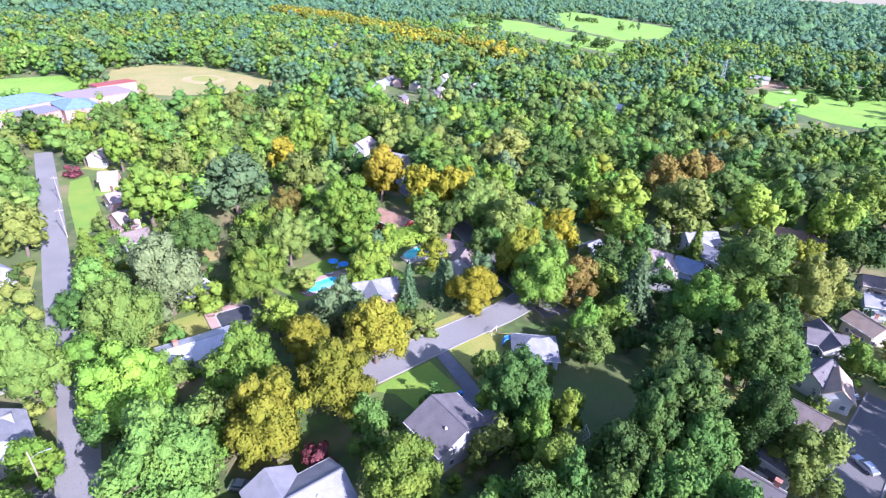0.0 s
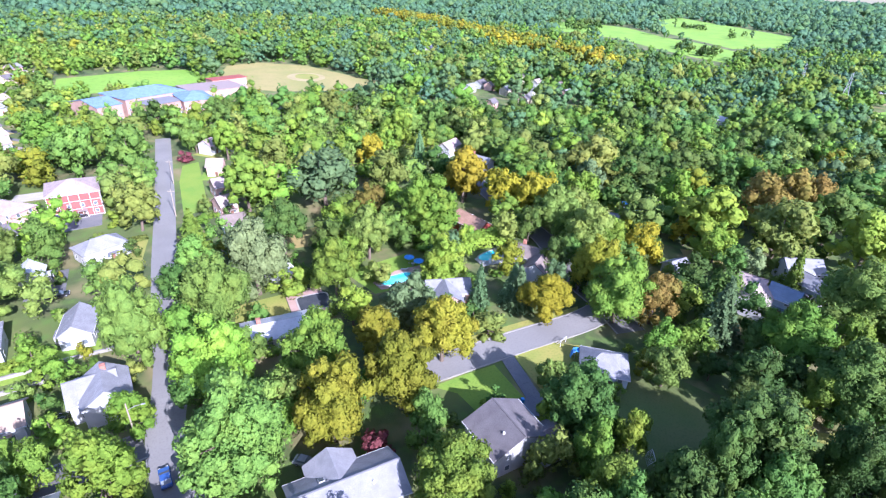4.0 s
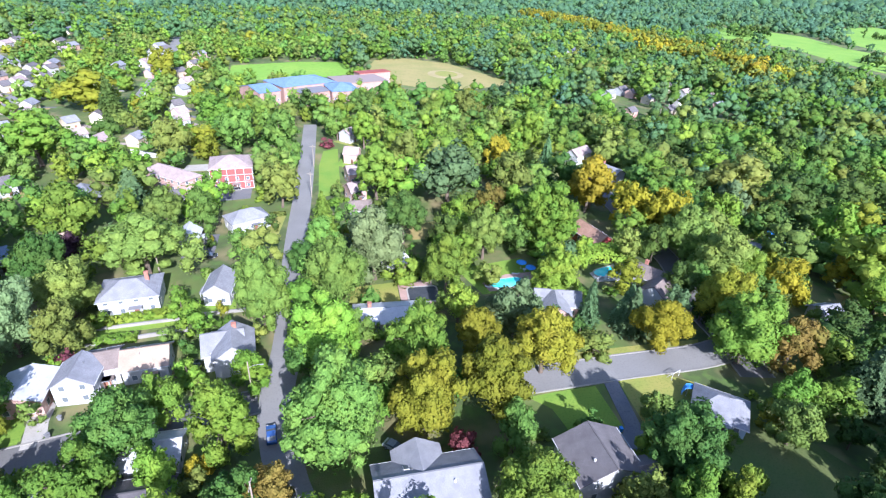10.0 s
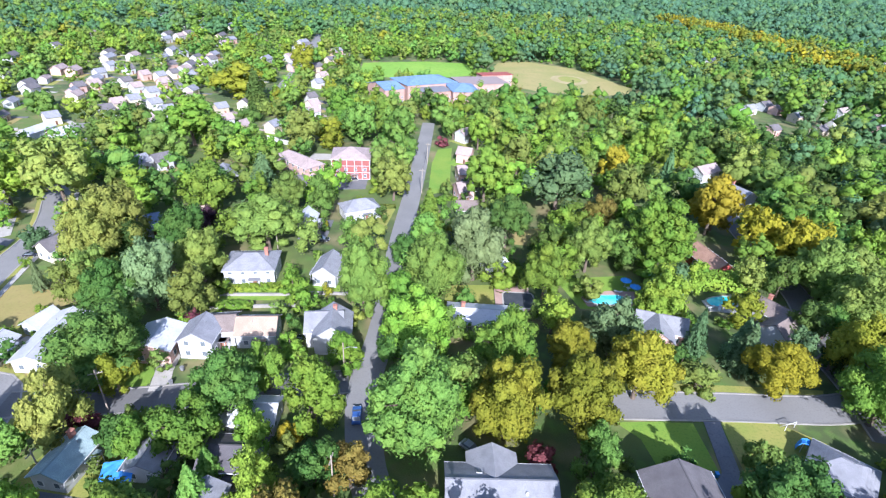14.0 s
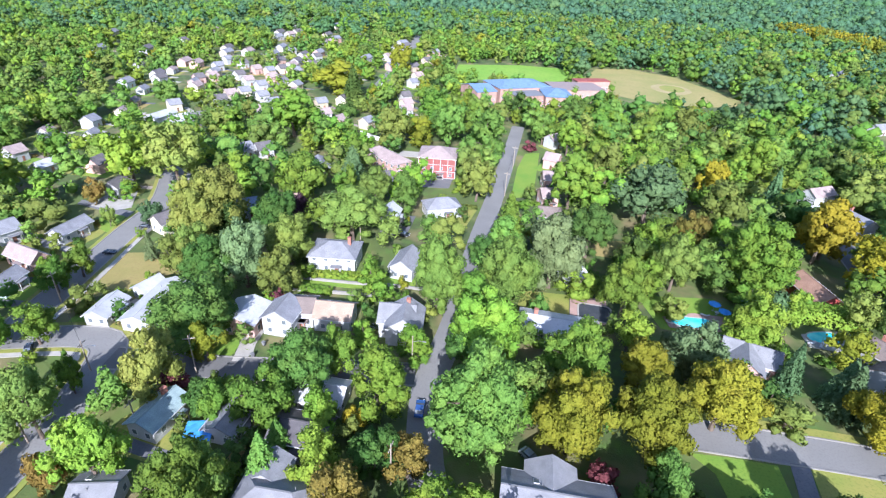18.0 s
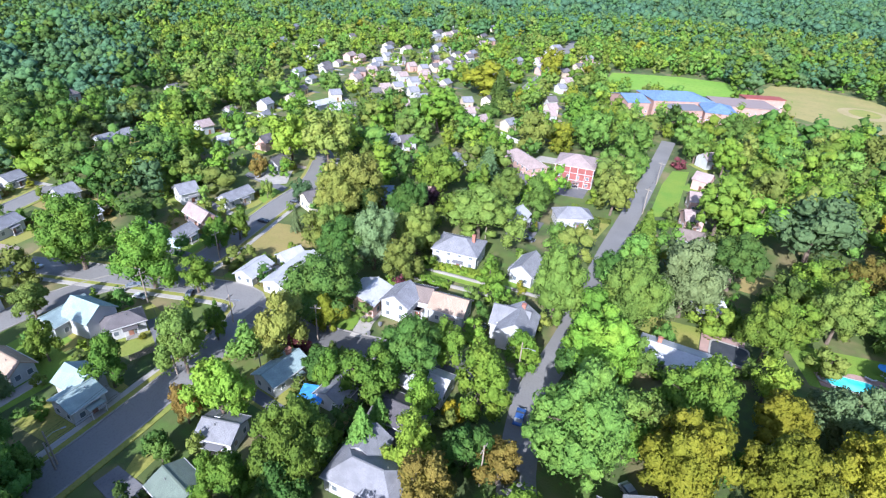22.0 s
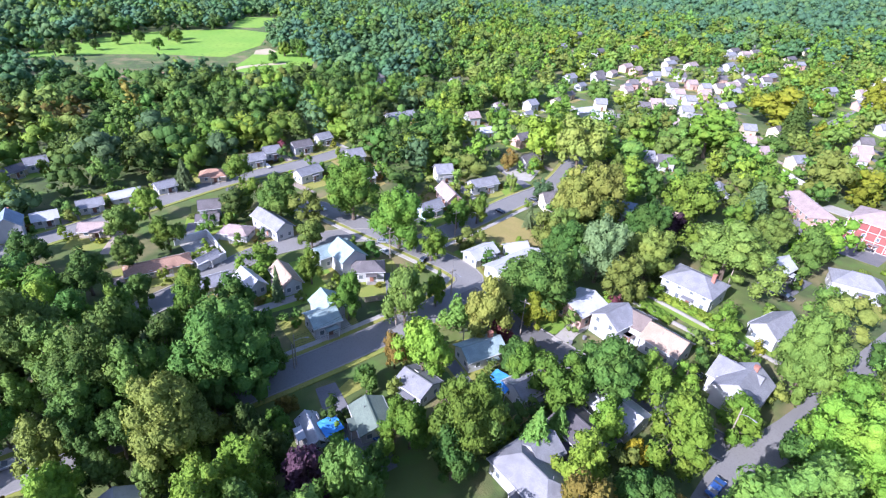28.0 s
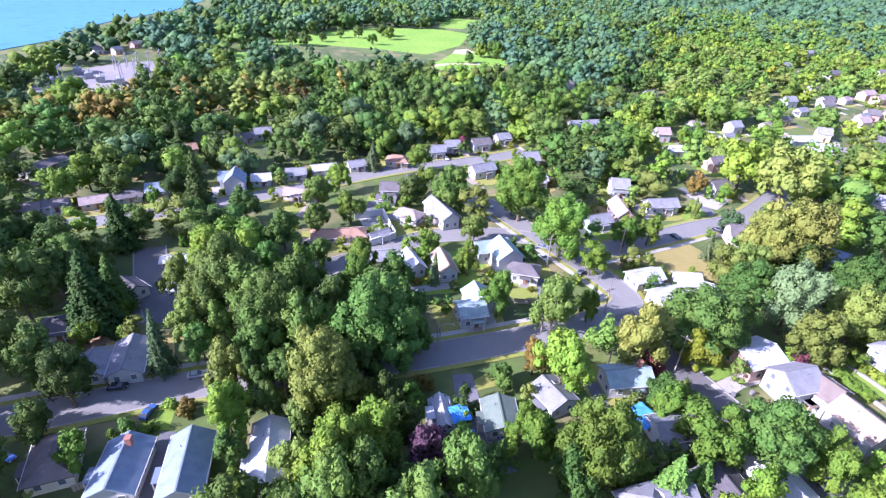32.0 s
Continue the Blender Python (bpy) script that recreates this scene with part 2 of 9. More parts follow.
TAN_PAVING = surface("tan_paving", (0.36, 0.29, 0.235), (0.29, 0.24, 0.20), 0.9, 0.3, 3, 0.2, 0, 0.15)
# darker copy of LAWN: the shade of the trees is put into the colour
LAWN_SHADE_TINT = surface("lawn_shade_tint", (0.075, 0.115, 0.025), (0.10, 0.12, 0.035), 0.95, 0.12, 2.2, 0.6)
LAWN_DRY = surface("lawn_dry", (0.31, 0.235, 0.085), (0.22, 0.20, 0.055), 0.95, 0.09, 1.6, 0.5)
LAWN_OLIVE = surface("lawn_olive", (0.20, 0.235, 0.04), (0.28, 0.25, 0.06), 0.95, 0.1, 2, 0.5)
TURF = surface("turf", (0.15, 0.30, 0.024), (0.20, 0.33, 0.032), 0.95, 0.03, 0.3, 0.2)
FIELD_DRY = surface("field_dry", (0.30, 0.25, 0.088), (0.225, 0.225, 0.06), 0.95, 0.035, 0.4, 0.3)
FIELD_WORN = surface("field_worn", (0.36, 0.29, 0.14), (0.31, 0.25, 0.11), 0.95, 0.06, 0.6, 0.3)
SAND = surface("sand", (0.46, 0.38, 0.26), (0.40, 0.33, 0.21), 0.95, 0.1, 2, 0.3)
EARTH = surface("earth", (0.30, 0.19, 0.11), (0.24, 0.17, 0.09), 0.95, 0.2, 2, 0.4)


def ground_material():
    """Grass, thin dry grass and bare woodland floor in patches."""
    m, nt, b = node_material("ground", 0.95)
    col = mixed(nt, noise_value(nt, 0.03, 4, 0.42, 0.62), rgba((0.06, 0.085, 0.024)), rgba((0.105, 0.14, 0.03)))
    col = mixed(nt, noise_value(nt, 0.25, 4, 0.5, 0.7), col, rgba((0.085, 0.15, 0.025)))
    col = mixed(nt, noise_value(nt, 0.08, 3, 0.5, 0.7), col, rgba((0.20, 0.165, 0.075)))
    nt.links.new(col, b.inputs["Base Color"])
    bn = nt.nodes.new("ShaderNodeBump")
    bn.inputs["Strength"].default_value, bn.inputs["Distance"].default_value = 0.6, 0.1
    nt.links.new(noise_value(nt, 3, 4, 0.2, 0.8), bn.inputs["Height"])
    nt.links.new(bn.outputs["Normal"], b.inputs["Normal"])
    return m


GROUND = ground_material()


# ---------- building helpers ----------
def mesh_object(name, bm, material, smooth=False):
    me = bpy.data.meshes.new(name)
    bm.normal_update()
    bm.to_mesh(me)
    bm.free()
    if smooth:
        for p in me.polygons:
            p.use_smooth = True
    me.materials.append(material)
    return new(name, me)


def part(name, bm, material, parent, label="", smooth=False):
    ob = mesh_object(name, bm, material, smooth)
    ob.parent = parent
    if label:
        ob["label"] = label
    return ob


def holder(name, x, y, z=0.0, heading=0.0):
    e = new(name)
    e.empty_display_size = 0.5
    e.matrix_basis = pose(x, y, z, 0, 0, heading)
    return e


def box(bm, x0, x1, y0, y1, z0, z1):
    v = [bm.verts.new((x, y, z)) for z in (z0, z1) for y in (y0, y1) for x in (x0, x1)]
    for f in ((0, 2, 3, 1), (4, 5, 7, 6), (0, 1, 5, 4), (1, 3, 7, 5), (3, 2, 6, 7), (2, 0, 4, 6)):
        bm.faces.new([v[i] for i in f])
    return bm


def boxed(*args):
    return box(bmesh.new(), *args)


def bevelled(bm, w=0.05):
    bmesh.ops.bevel(bm, geom=list(bm.edges), offset=w, segments=1, affect="EDGES")
    return bm


def ring(bm, cx, cy, z, r, n=8, jitter=0.0, rng=None):
    return [bm.verts.new((cx + r * math.cos(2 * math.pi * i / n), cy + r * math.sin(2 * math.pi * i / n), z)) for i in range(n)]


def tube(bm, pts, radii, n=7):
    """A tapered limb through points."""
    loops = []
    for k, (p, r) in enumerate(zip(pts, radii)):
        a = Vector(pts[min(k + 1, len(pts) - 1)]) - Vector(pts[max(k - 1, 0)])
        u = a.orthogonal().normalized()
        w = a.normalized().cross(u)
        loops.append([bm.verts.new(Vector(p) + r * (math.cos(2 * math.pi * i / n) * u + math.sin(2 * math.pi * i / n) * w)) for i in range(n)])
    for lo, hi in zip(loops, loops[1:]):
        for i in range(n):
            bm.faces.new((lo[i], lo[(i + 1) % n], hi[(i + 1) % n], hi[i]))
    bm.faces.new(loops[-1])
    bm.faces.new(loops[0][::-1])
    return bm


OPEN_GROUND = []


def slab(name, outline, z, material, thick=0.12, label="", category="", kind="structure"):
    """A flat piece of ground cover with its edge standing on the ground."""
    bm = bmesh.new()
    top = [bm.verts.new((x, y, z)) for x, y in outline]
    bot = [bm.verts.new((x, y, z - thick)) for x, y in outline]
    f = bm.faces.new(top)
    if f.normal.z < 0 or sum(a[0] * b[1] - b[0] * a[1] for a, b in zip(outline, outline[1:] + outline[:1])) < 0:
        f.normal_flip()
    n = len(top)
    for i in range(n):
        bm.faces.new((top[i], bot[i], bot[(i + 1) % n], top[(i + 1) % n]))
    bmesh.ops.recalc_face_normals(bm, faces=bm.faces)
    bmesh.ops.triangulate(bm, faces=[g for g in bm.faces if len(g.verts) > 4])
    OPEN_GROUND.append(list(outline))
    return tagged(mesh_object(name, bm, material), label, category, kind=kind)


def smooth_line(pts, step=3.0):
    """A soft curve through the points, at even steps."""
    out = []
    p = [Vector((*q, 0)) for q in pts]
    p = [2 * p[0] - p[1]] + p + [2 * p[-1] - p[-2]]
    for a, b, c, d in zip(p, p[1:], p[2:], p[3:]):
        n = max(2, int((c - b).length / step))
        for i in range(n):
            t = i / n
            out.append(0.5 * (2 * b + (c - a) * t + (2 * a - 5 * b + 4 * c - d) * t * t + (3 * b - a - 3 * c + d) * t ** 3))
    out.append(p[-2])
    return out


def ribbon(bm, line, lo, hi, z, drop=0.15):
    """A strip beside a line, from offset lo to hi, with sides."""
    rows = []
    for k, q in enumerate(line):
        a = (line[min(k + 1, len(line) - 1)] - line[max(k - 1, 0)]).normalized()
        s = Vector((a.y, -a.x, 0))
        l, r = q + lo * s, q + hi * s
        rows.append([bm.verts.new((v.x, v.y, h)) for v, h in ((l, z - drop), (l, z), (r, z), (r, z - drop))])
    for u, w in zip(rows, rows[1:]):
        for i in range(3):
            bm.faces.new((u[i], u[i + 1], w[i + 1], w[i]))
    return bm


ROAD_LINES = []
ROAD_LEVEL = [0.05]


def road(pts, width, material=None, kerbs=True, walk_side=0, verge=False, name="road", label="worn grey asphalt street with pale kerbs"):
    line = smooth_line(pts)
    ROAD_LEVEL[0] += 0.005
    level = ROAD_LEVEL[0]
    ROAD_LINES.append((line, width))
    h = width / 2
    tagged(mesh_object(name, ribbon(bmesh.new(), line, -h, h, level), material or ASPHALT), label, "road", kind="structure")
    if kerbs:
        for s in (-1, 1):
            lo, hi = sorted((s * h, s * (h + 0.35)))
            tagged(mesh_object("kerb", ribbon(bmesh.new(), line, lo, hi, level + 0.13, 0.25), KERB), "pale concrete kerb along the street", "kerb", kind="structure")
    if verge:
        for s in (-1, 1):
            lo, hi = sorted((s * (h + 0.36), s * (h + 1.58)))
            tagged(mesh_object("verge", ribbon(bmesh.new(), line, lo, hi, level + 0.09, 0.2), LAWN_OLIVE), "dry yellow-green grass verge along the kerb", "verge", kind="structure")
    if walk_side:
        lo, hi = sorted((walk_side * (h + 1.6), walk_side * (h + 3.0)))
        tagged(mesh_object("pavement", ribbon(bmesh.new(), line, lo, hi, level + 0.06, 0.2), CONCRETE), "pale concrete pavement beside the street", "pavement", kind="structure")


# ---------- houses ----------
PLOTS = []


def roof_mesh(L, W, eave, ridge, kind, over=0.45, thick=0.22):
    bm = bmesh.new()
    l, w = L / 2 + over, W / 2 + over
    pitch = (ridge - eave) / (W / 2)
    e = eave - over * pitch
    if kind == "flat":
        box(bm, -l, l, -w, w, eave, eave + 0.35)
        return bm
    rl = l if kind == "gable" else max(0.3, l - w * 0.95)
    low = [(-l, -w, e), (l, -w, e), (l, w, e), (-l, w, e)]
    top = [(-rl, 0, ridge), (rl, 0, ridge)]
    v = [bm.verts.new(p) for p in low + top]
    b = [bm.verts.new((p[0], p[1], p[2] - thick)) for p in low + top]
    faces = [(0, 1, 5, 4), (2, 3, 4, 5)]
    if kind == "hip":
        faces += [(1, 2, 5), (3, 0, 4)]
    for f in faces:
        bm.faces.new([v[i] for i in f])
        bm.faces.new([b[i] for i in f][::-1])
    rim = [(0, 1), (1, 2), (2, 3), (3, 0)] if kind == "hip" else [(0, 1), (1, 5), (5, 2), (2, 3), (3, 4), (4, 0)]
    for i, j in rim:
        bm.faces.new((v[j], v[i], b[i], b[j]))
    uv = bm.loops.layers.uv.new("UVMap")
    for f in bm.faces:
        for lp in f.loops:
            lp[uv].uv = (lp.vert.co.x if abs(f.normal.x) < 0.5 else lp.vert.co.y, abs(lp.vert.co.y if abs(f.normal.x) < 0.5 else lp.vert.co.x) * 1.2)
    return bm


def wall_mesh(L, W, eave, ridge, kind):
    bm = bmesh.new()
    l, w = L / 2, W / 2
    z = eave - 0.2
    v = [bm.verts.new(p) for p in ((-l, -w, 0), (l, -w, 0), (l, w, 0), (-l, w, 0), (-l, -w, z), (l, -w, z), (l, w, z), (-l, w, z))]
    for f in ((0, 1, 5, 4), (2, 3, 7, 6)):
        bm.faces.new([v[i] for i in f])
    if kind == "gable":
        a, c = bm.verts.new((-l, 0, ridge - 0.3)), bm.verts.new((l, 0, ridge - 0.3))
        bm.faces.new((v[1], v[2], v[6], c, v[5]))
        bm.faces.new((v[3], v[0], v[4], a, v[7]))
    else:
        bm.faces.new((v[1], v[2], v[6], v[5]))
        bm.faces.new((v[3], v[0], v[4], v[7]))
        bm.faces.new((v[4], v[5], v[6], v[7]))
    return bm


def unit_window():
    fr = bmesh.new()
    loops = [[fr.verts.new((x * a, y, 0.7 + z * b)) for x, z in ((-1, -1), (1, -1), (1, 1), (-1, 1))] for a, b, y in ((0.6, 0.7, -0.03), (0.6, 0.7, 0.07), (0.48, 0.58, 0.07), (0.48, 0.58, -0.03))]
    for lo, hi in zip(loops, loops[1:]):
        for i in range(4):
            fr.faces.new((lo[i], lo[(i + 1) % 4], hi[(i + 1) % 4], hi[i]))
    me = bpy.data.meshes.new("window")
    fr.to_mesh(me)
    fr.free()
    me.materials.append(TRIM)
    pb = boxed(-0.48, 0.48, -0.02, 0.025, 0.12, 1.28)
    pm = bpy.data.meshes.new("pane")
    pb.to_mesh(pm)
    pb.free()
    pm.materials.append(GLASS)
    return me, pm


WINDOW_MESH, PANE_MESH = unit_window()
DOOR_MESH = bpy.data.meshes.new("door")
_bm = bevelled(boxed(-0.5, 0.5, -0.03, 0.06, 0.05, 2.1), 0.02)
_bm.to_mesh(DOOR_MESH)
_bm.free()
DOOR_MESH.materials.append(DOOR)


def add_window(parent, x, y, z, turn, wide=1.0):
    w = new("window", WINDOW_MESH)
    w.parent = parent
    w.matrix_basis = pose(x, y, z, 0, 0, turn) @ Matrix.Diagonal((wide, 1, 1, 1))
    p = new("pane", PANE_MESH)
    p.parent = w


def block(e, L, W, eave, ridge, kind, roof, wall, chimney=0, windows=True, at=(0, 0, 0)):
    """One roofed volume of a house: wall, roof, chimney, windows."""
    m = pose(at[0], at[1], 0, 0, 0, at[2])
    wb = part("wall", wall_mesh(L, W, eave, ridge, kind), WALL[wall], e)
    wb.matrix_basis = m
    rb = part("roof", roof_mesh(L, W, eave, ridge, kind), ROOF[roof], e)
    rb.matrix_basis = m
    if chimney:
        c = bmesh.new()
        cx = L * 0.3 * (1 if chimney > 0 else -1)
        box(c, cx - 0.45, cx + 0.45, 0.3, 1.1, eave - 0.6, ridge + 1.0)
        box(c, cx - 0.53, cx + 0.53, 0.22, 1.18, ridge + 1.0, ridge + 1.15)
        part("chimney", c, CHIMNEY, rb, "red brick chimney")
    if windows:
        for s in (0.9, 3.6) if eave > 4.6 else (0.9,):
            n = max(2, int(L / 3.2))
            for i in range(n):
                x = -L / 2 + (i + 0.5) * L / n
                add_window(wb, x, -W / 2, s, 180)
                add_window(wb, x, W / 2, s, 0)
            for y in (-W / 4, W / 4):
                add_window(wb, L / 2, y, s, -90)
                add_window(wb, -L / 2, y, s, 90)
    return wb


ROOF_WORDS = {"grey": "grey shingle", "light": "pale grey shingle", "white": "white", "dark": "dark shingle", "brown": "brown shingle", "tan": "tan shingle", "rust": "rust-brown shingle",
              "pink": "pinkish shingle", "blue": "blue-grey shingle", "teal": "blue-green shingle", "moss": "mossy green-grey", "slate": "dark grey shingle", "azure": "blue shingle", "red": "red"}
WALL_WORDS = {"white": "white siding", "cream": "cream walls", "blue": "pale blue siding", "grey": "grey siding", "tan": "tan siding", "red": "red siding", "brick": "red brick walls", "pink": "pink brick walls", "magenta": "magenta siding", "school": "pinkish brick walls"}


def house_trim(e, L, W, eave, ridge, kind, roof, pick):
    """Eaves boards, ridge cap, vent pipe, porch and step of a house near by."""
    pitch = (ridge - eave) / (W / 2)
    low = eave - 0.45 * pitch
    for s in (-1, 1):
        y0, y1 = sorted((s * (W / 2 + 0.46), s * (W / 2 + 0.58)))
        part("gutter", boxed(-L / 2 - 0.45, L / 2 + 0.45, y0, y1, low - 0.2, low - 0.03), TRIM, e, "white eaves gutter")
    rl = L / 2 + 0.44 if kind == "gable" else max(0.3, L / 2 + 0.45 - (W / 2 + 0.45) * 0.95)
    if kind != "flat":
        part("ridge_cap", boxed(-rl, rl, -0.14, 0.14, ridge - 0.08, ridge + 0.05), ROOF[roof], e)
        vy = W * 0.16 * (1 if pick % 2 else -1)
        vz = ridge - pitch * abs(vy)
        vx = L * (0.1 + 0.05 * (pick % 4)) * (1 if pick % 3 else -1)
        part("vent_pipe", tube(bmesh.new(), [(vx, vy, vz - 0.2), (vx, vy, vz + 0.5)], [0.07, 0.07], 6), RUBBER_GREY, e, "grey vent pipe")
    if pick % 5 == 0:
        sx = -L * 0.2
        sy, sz = W * 0.25, ridge - pitch * W * 0.25
        sk = part("skylight", boxed(-0.5, 0.5, -0.7, 0.7, -0.05, 0.12), TRIM, e, "framed skylight")
        sk.matrix_basis = pose(sx, sy, sz, -math.degrees(math.atan(pitch)), 0, 0)
        part("pane", boxed(-0.42, 0.42, -0.62, 0.62, 0.11, 0.135), GLASS, sk)
    px = L * 0.1
    pr = bmesh.new()
    box(pr, px - 1.5, px + 1.5, -W / 2 - 1.6, -W / 2 - 0.02, 2.45, 2.6)
    part("porch_roof", bevelled(pr, 0.02), ROOF[roof], e)
    for sx in (-1.3, 1.3):
        part("porch_post", boxed(px + sx - 0.07, px + sx + 0.07, -W / 2 - 1.5, -W / 2 - 1.36, 0.0, 2.46), TRIM, e)
    part("step", boxed(px - 1.2, px + 1.2, -W / 2 - 1.5, -W / 2 - 0.03, 0.0, 0.17), KERB, e)


def house(x, y, heading, L, W, eave, ridge, kind="gable", roof="grey", wall="white", chimney=0, wing=None, dormers=0, vents=0, note=""):
    e = holder("house", x, y, 0, heading)
    wb = block(e, L, W, eave, ridge, kind, roof, wall, chimney, math.hypot(x, y) < 225)
    if wing:
        wl, ww, we, wr, wx, wy, wt = wing
        block(e, wl, ww, we, wr, "gable", roof, wall, 0, False, (wx, wy, wt))
    for i in range(abs(dormers)):
        side = 1 if dormers > 0 else -1
        dx = (i - (abs(dormers) - 1) / 2) * L / (abs(dormers) + 0.3)
        z = eave + (ridge - eave) * 0.2
        dm = part("dormer", wall_mesh(1.9, W * 0.34, 1.5, 2.2, "gable"), WALL[wall], e)
        dm.matrix_basis = pose(dx, side * W * 0.24, z, 0, 0, 90) @ Matrix.Diagonal((W * 0.17, 1 / (W * 0.17), 1, 1))
        dr = part("roof", roof_mesh(W * 0.34, 1.9, 1.5, 2.2, "gable", 0.12, 0.1), ROOF[roof], dm)
        dr.matrix_basis = Matrix.Diagonal((1 / (W * 0.17), W * 0.17, 1, 1))
        add_window(e, dx, side * W * 0.412, z + 0.15, 0 if side > 0 else 180, 0.9)
    for i in range(vents):
        vx, vy = L * (0.22 - 0.3 * i), W * 0.2 * (1 if i % 2 else -1)
        vz = ridge - (ridge - eave) * abs(vy) / (W / 2)
        part("roof_vent", tube(bmesh.new(), [(vx, vy, vz - 0.2), (vx, vy, vz + 0.25), (vx, vy, vz + 0.45)], [0.25, 0.25, 0.12], 10), TRIM, e, "round white roof vent")
    if math.hypot(x, y) < 225:
        house_trim(e, L, W, eave, ridge, kind, roof, int(abs(x * 5 + y * 3)))
    d = new("door", DOOR_MESH)
    d.parent = e
    d.matrix_basis = pose(L * 0.1, -W / 2 - 0.02, 0, 0, 0, 180)
    shape = {"gable": "gabled", "hip": "hipped", "flat": "flat"}[kind]
    tagged(e, f"house with a {shape} {ROOF_WORDS[roof]} roof and {WALL_WORDS[wall]}{note}", "house", "houses of the suburb")
    PLOTS.append((x, y, max(L, W) / 2 + 2.0, heading, L / 2 + 2.2, W / 2 + 2.2))
    if 225 < math.hypot(x, y) < 640 and x < 100:
        far_garden(x, y, heading, L, W)
    return e


def far_garden(x, y, heading, L, W):
    """A plain lawn and a drive round a house further off."""
    k = int(abs(x * 3 + y * 7))
    m = pose(x, y, 0, 0, 0, heading)

    def patch(x0, x1, y0, y1):
        return [tuple((m @ Vector((u, v, 0)))[:2]) for u, v in ((x0, y0), (x1, y0), (x1, y1), (x0, y1))]

    lawn, words = ((LAWN_OLIVE, "dry yellow-green"), (LAWN, "green"), (LAWN_DRY, "dry straw-coloured"))[k % 3]
    slab("lawn", patch(-L / 2 - 2.5, L / 2 + 2, -W / 2 - 4, W / 2 + 1.5), 0.05 + 0.004 * (k % 5), lawn, label=f"{words} lawn round a house", category="lawn")
    slab("driveway", patch(L / 2 + 2.2, L / 2 + 4.8, -W / 2 - 6, W / 2), 0.08 + 0.004 * (k % 7), (CONCRETE, TAN_PAVING, DRIVE)[k % 3], label="narrow driveway beside a house", category="driveway")



# ---------- trees ----------
def unit(v):
    return v / np.maximum(np.linalg.norm(v, axis=1), 1e-6)[:, None]


FLAT = np.array([1.0, 1.0, 0.8])


def crown_arrays(rng, R, z0, z1, lobes, quads, up=0.35):
    """Leaf clumps on the outside of a heap of lobes: a ragged crown with gaps."""
    hz = (z1 - z0) / 2
    zc = z0 + hz
    c = rng.normal(size=(lobes, 3))
    c[:, 2] = np.abs(c[:, 2]) * np.where(rng.random(lobes) < 0.72, 1.0, -0.55)
    c = unit(c)
    core = max(1, lobes // 5)
    reach = rng.uniform(0.56, 0.86, lobes)
    reach[:core] = rng.uniform(0.05, 0.4, core)
    c *= reach[:, None]
    taper = 1 - 0.3 * np.clip(c[:, 2], 0, 1)
    cen = np.c_[c[:, 0] * R * taper, c[:, 1] * R * taper, zc + c[:, 2] * hz * 0.92]
    rad = R * rng.uniform(0.75, 1.3, lobes) * 0.92 / lobes ** 0.42
    rad[:core] = R * rng.uniform(0.34, 0.46, core)
    share = rad ** 2 / (rad ** 2).sum()
    k = rng.choice(lobes, quads * 3, p=share)
    n = rng.normal(size=(quads * 3, 3))
    n[:, 2] += up
    n = unit(n)
    p = cen[k] + n * FLAT * (rad[k] * rng.uniform(0.86, 1.2, quads * 3))[:, None]
    d = np.linalg.norm((p[:, None] - cen[None]) / FLAT, axis=2) / rad[None]
    d[np.arange(len(k)), k] = 9
    ok = np.where(d.min(1) > 0.95)[0][:quads]
    if len(ok) < 4:
        ok = np.arange(quads)
    p, n = p[ok], n[ok]
    # the crown fills its radius and height
    k = R / np.quantile(np.hypot(p[:, 0], p[:, 1]), 0.92)
    top, low = p[:, 2].max(), np.quantile(p[:, 2], 0.02)
    q = (z1 - z0) / (top - low)
    for a in (p, cen):
        a[:, :2] *= k
        a[:, 2] = z0 + (a[:, 2] - low) * q
    return p, n, cen, rad * k


def leaf_quads(rng, p, n, size, loose=0.4):
    """Bent four-cornered leaf clumps at points p, turned about n; their shading follows the lobe that they sit on."""
    m = len(p)
    g = unit(n + rng.normal(size=(m, 3)) * loose)
    a = unit(np.cross(g, rng.normal(size=(m, 3))))
    b = np.cross(g, a)
    s = (size * rng.uniform(0.55, 1.35, m))[:, None]
    q = np.stack([p + a * s * 0.6, p + b * s * 0.42 - g * s * 0.18, p - a * s * 0.6, p - b * s * 0.42 - g * s * 0.18], 1)
    return q.reshape(-1, 3), np.arange(4 * m).reshape(-1, 4), g


def ball(level):
    bm = bmesh.new()
    bmesh.ops.create_icosphere(bm, subdivisions=level, radius=1.0)
    v = np.array([tuple(q.co) for q in bm.verts])
    f = np.array([[q.index for q in g.verts] for g in bm.faces])
    bm.free()
    return v, f


OCTA = np.array([(1, 0, 0), (-1, 0, 0), (0, 1, 0), (0, -1, 0), (0, 0, 1), (0, 0, -1)], float)
OCTA_FACES = np.array([(0, 2, 4), (2, 1, 4), (1, 3, 4), (3, 0, 4), (2, 0, 5), (1, 2, 5), (3, 1, 5), (0, 3, 5)])
BALL = {0: (OCTA * 1.15, OCTA_FACES), 1: ball(1)}


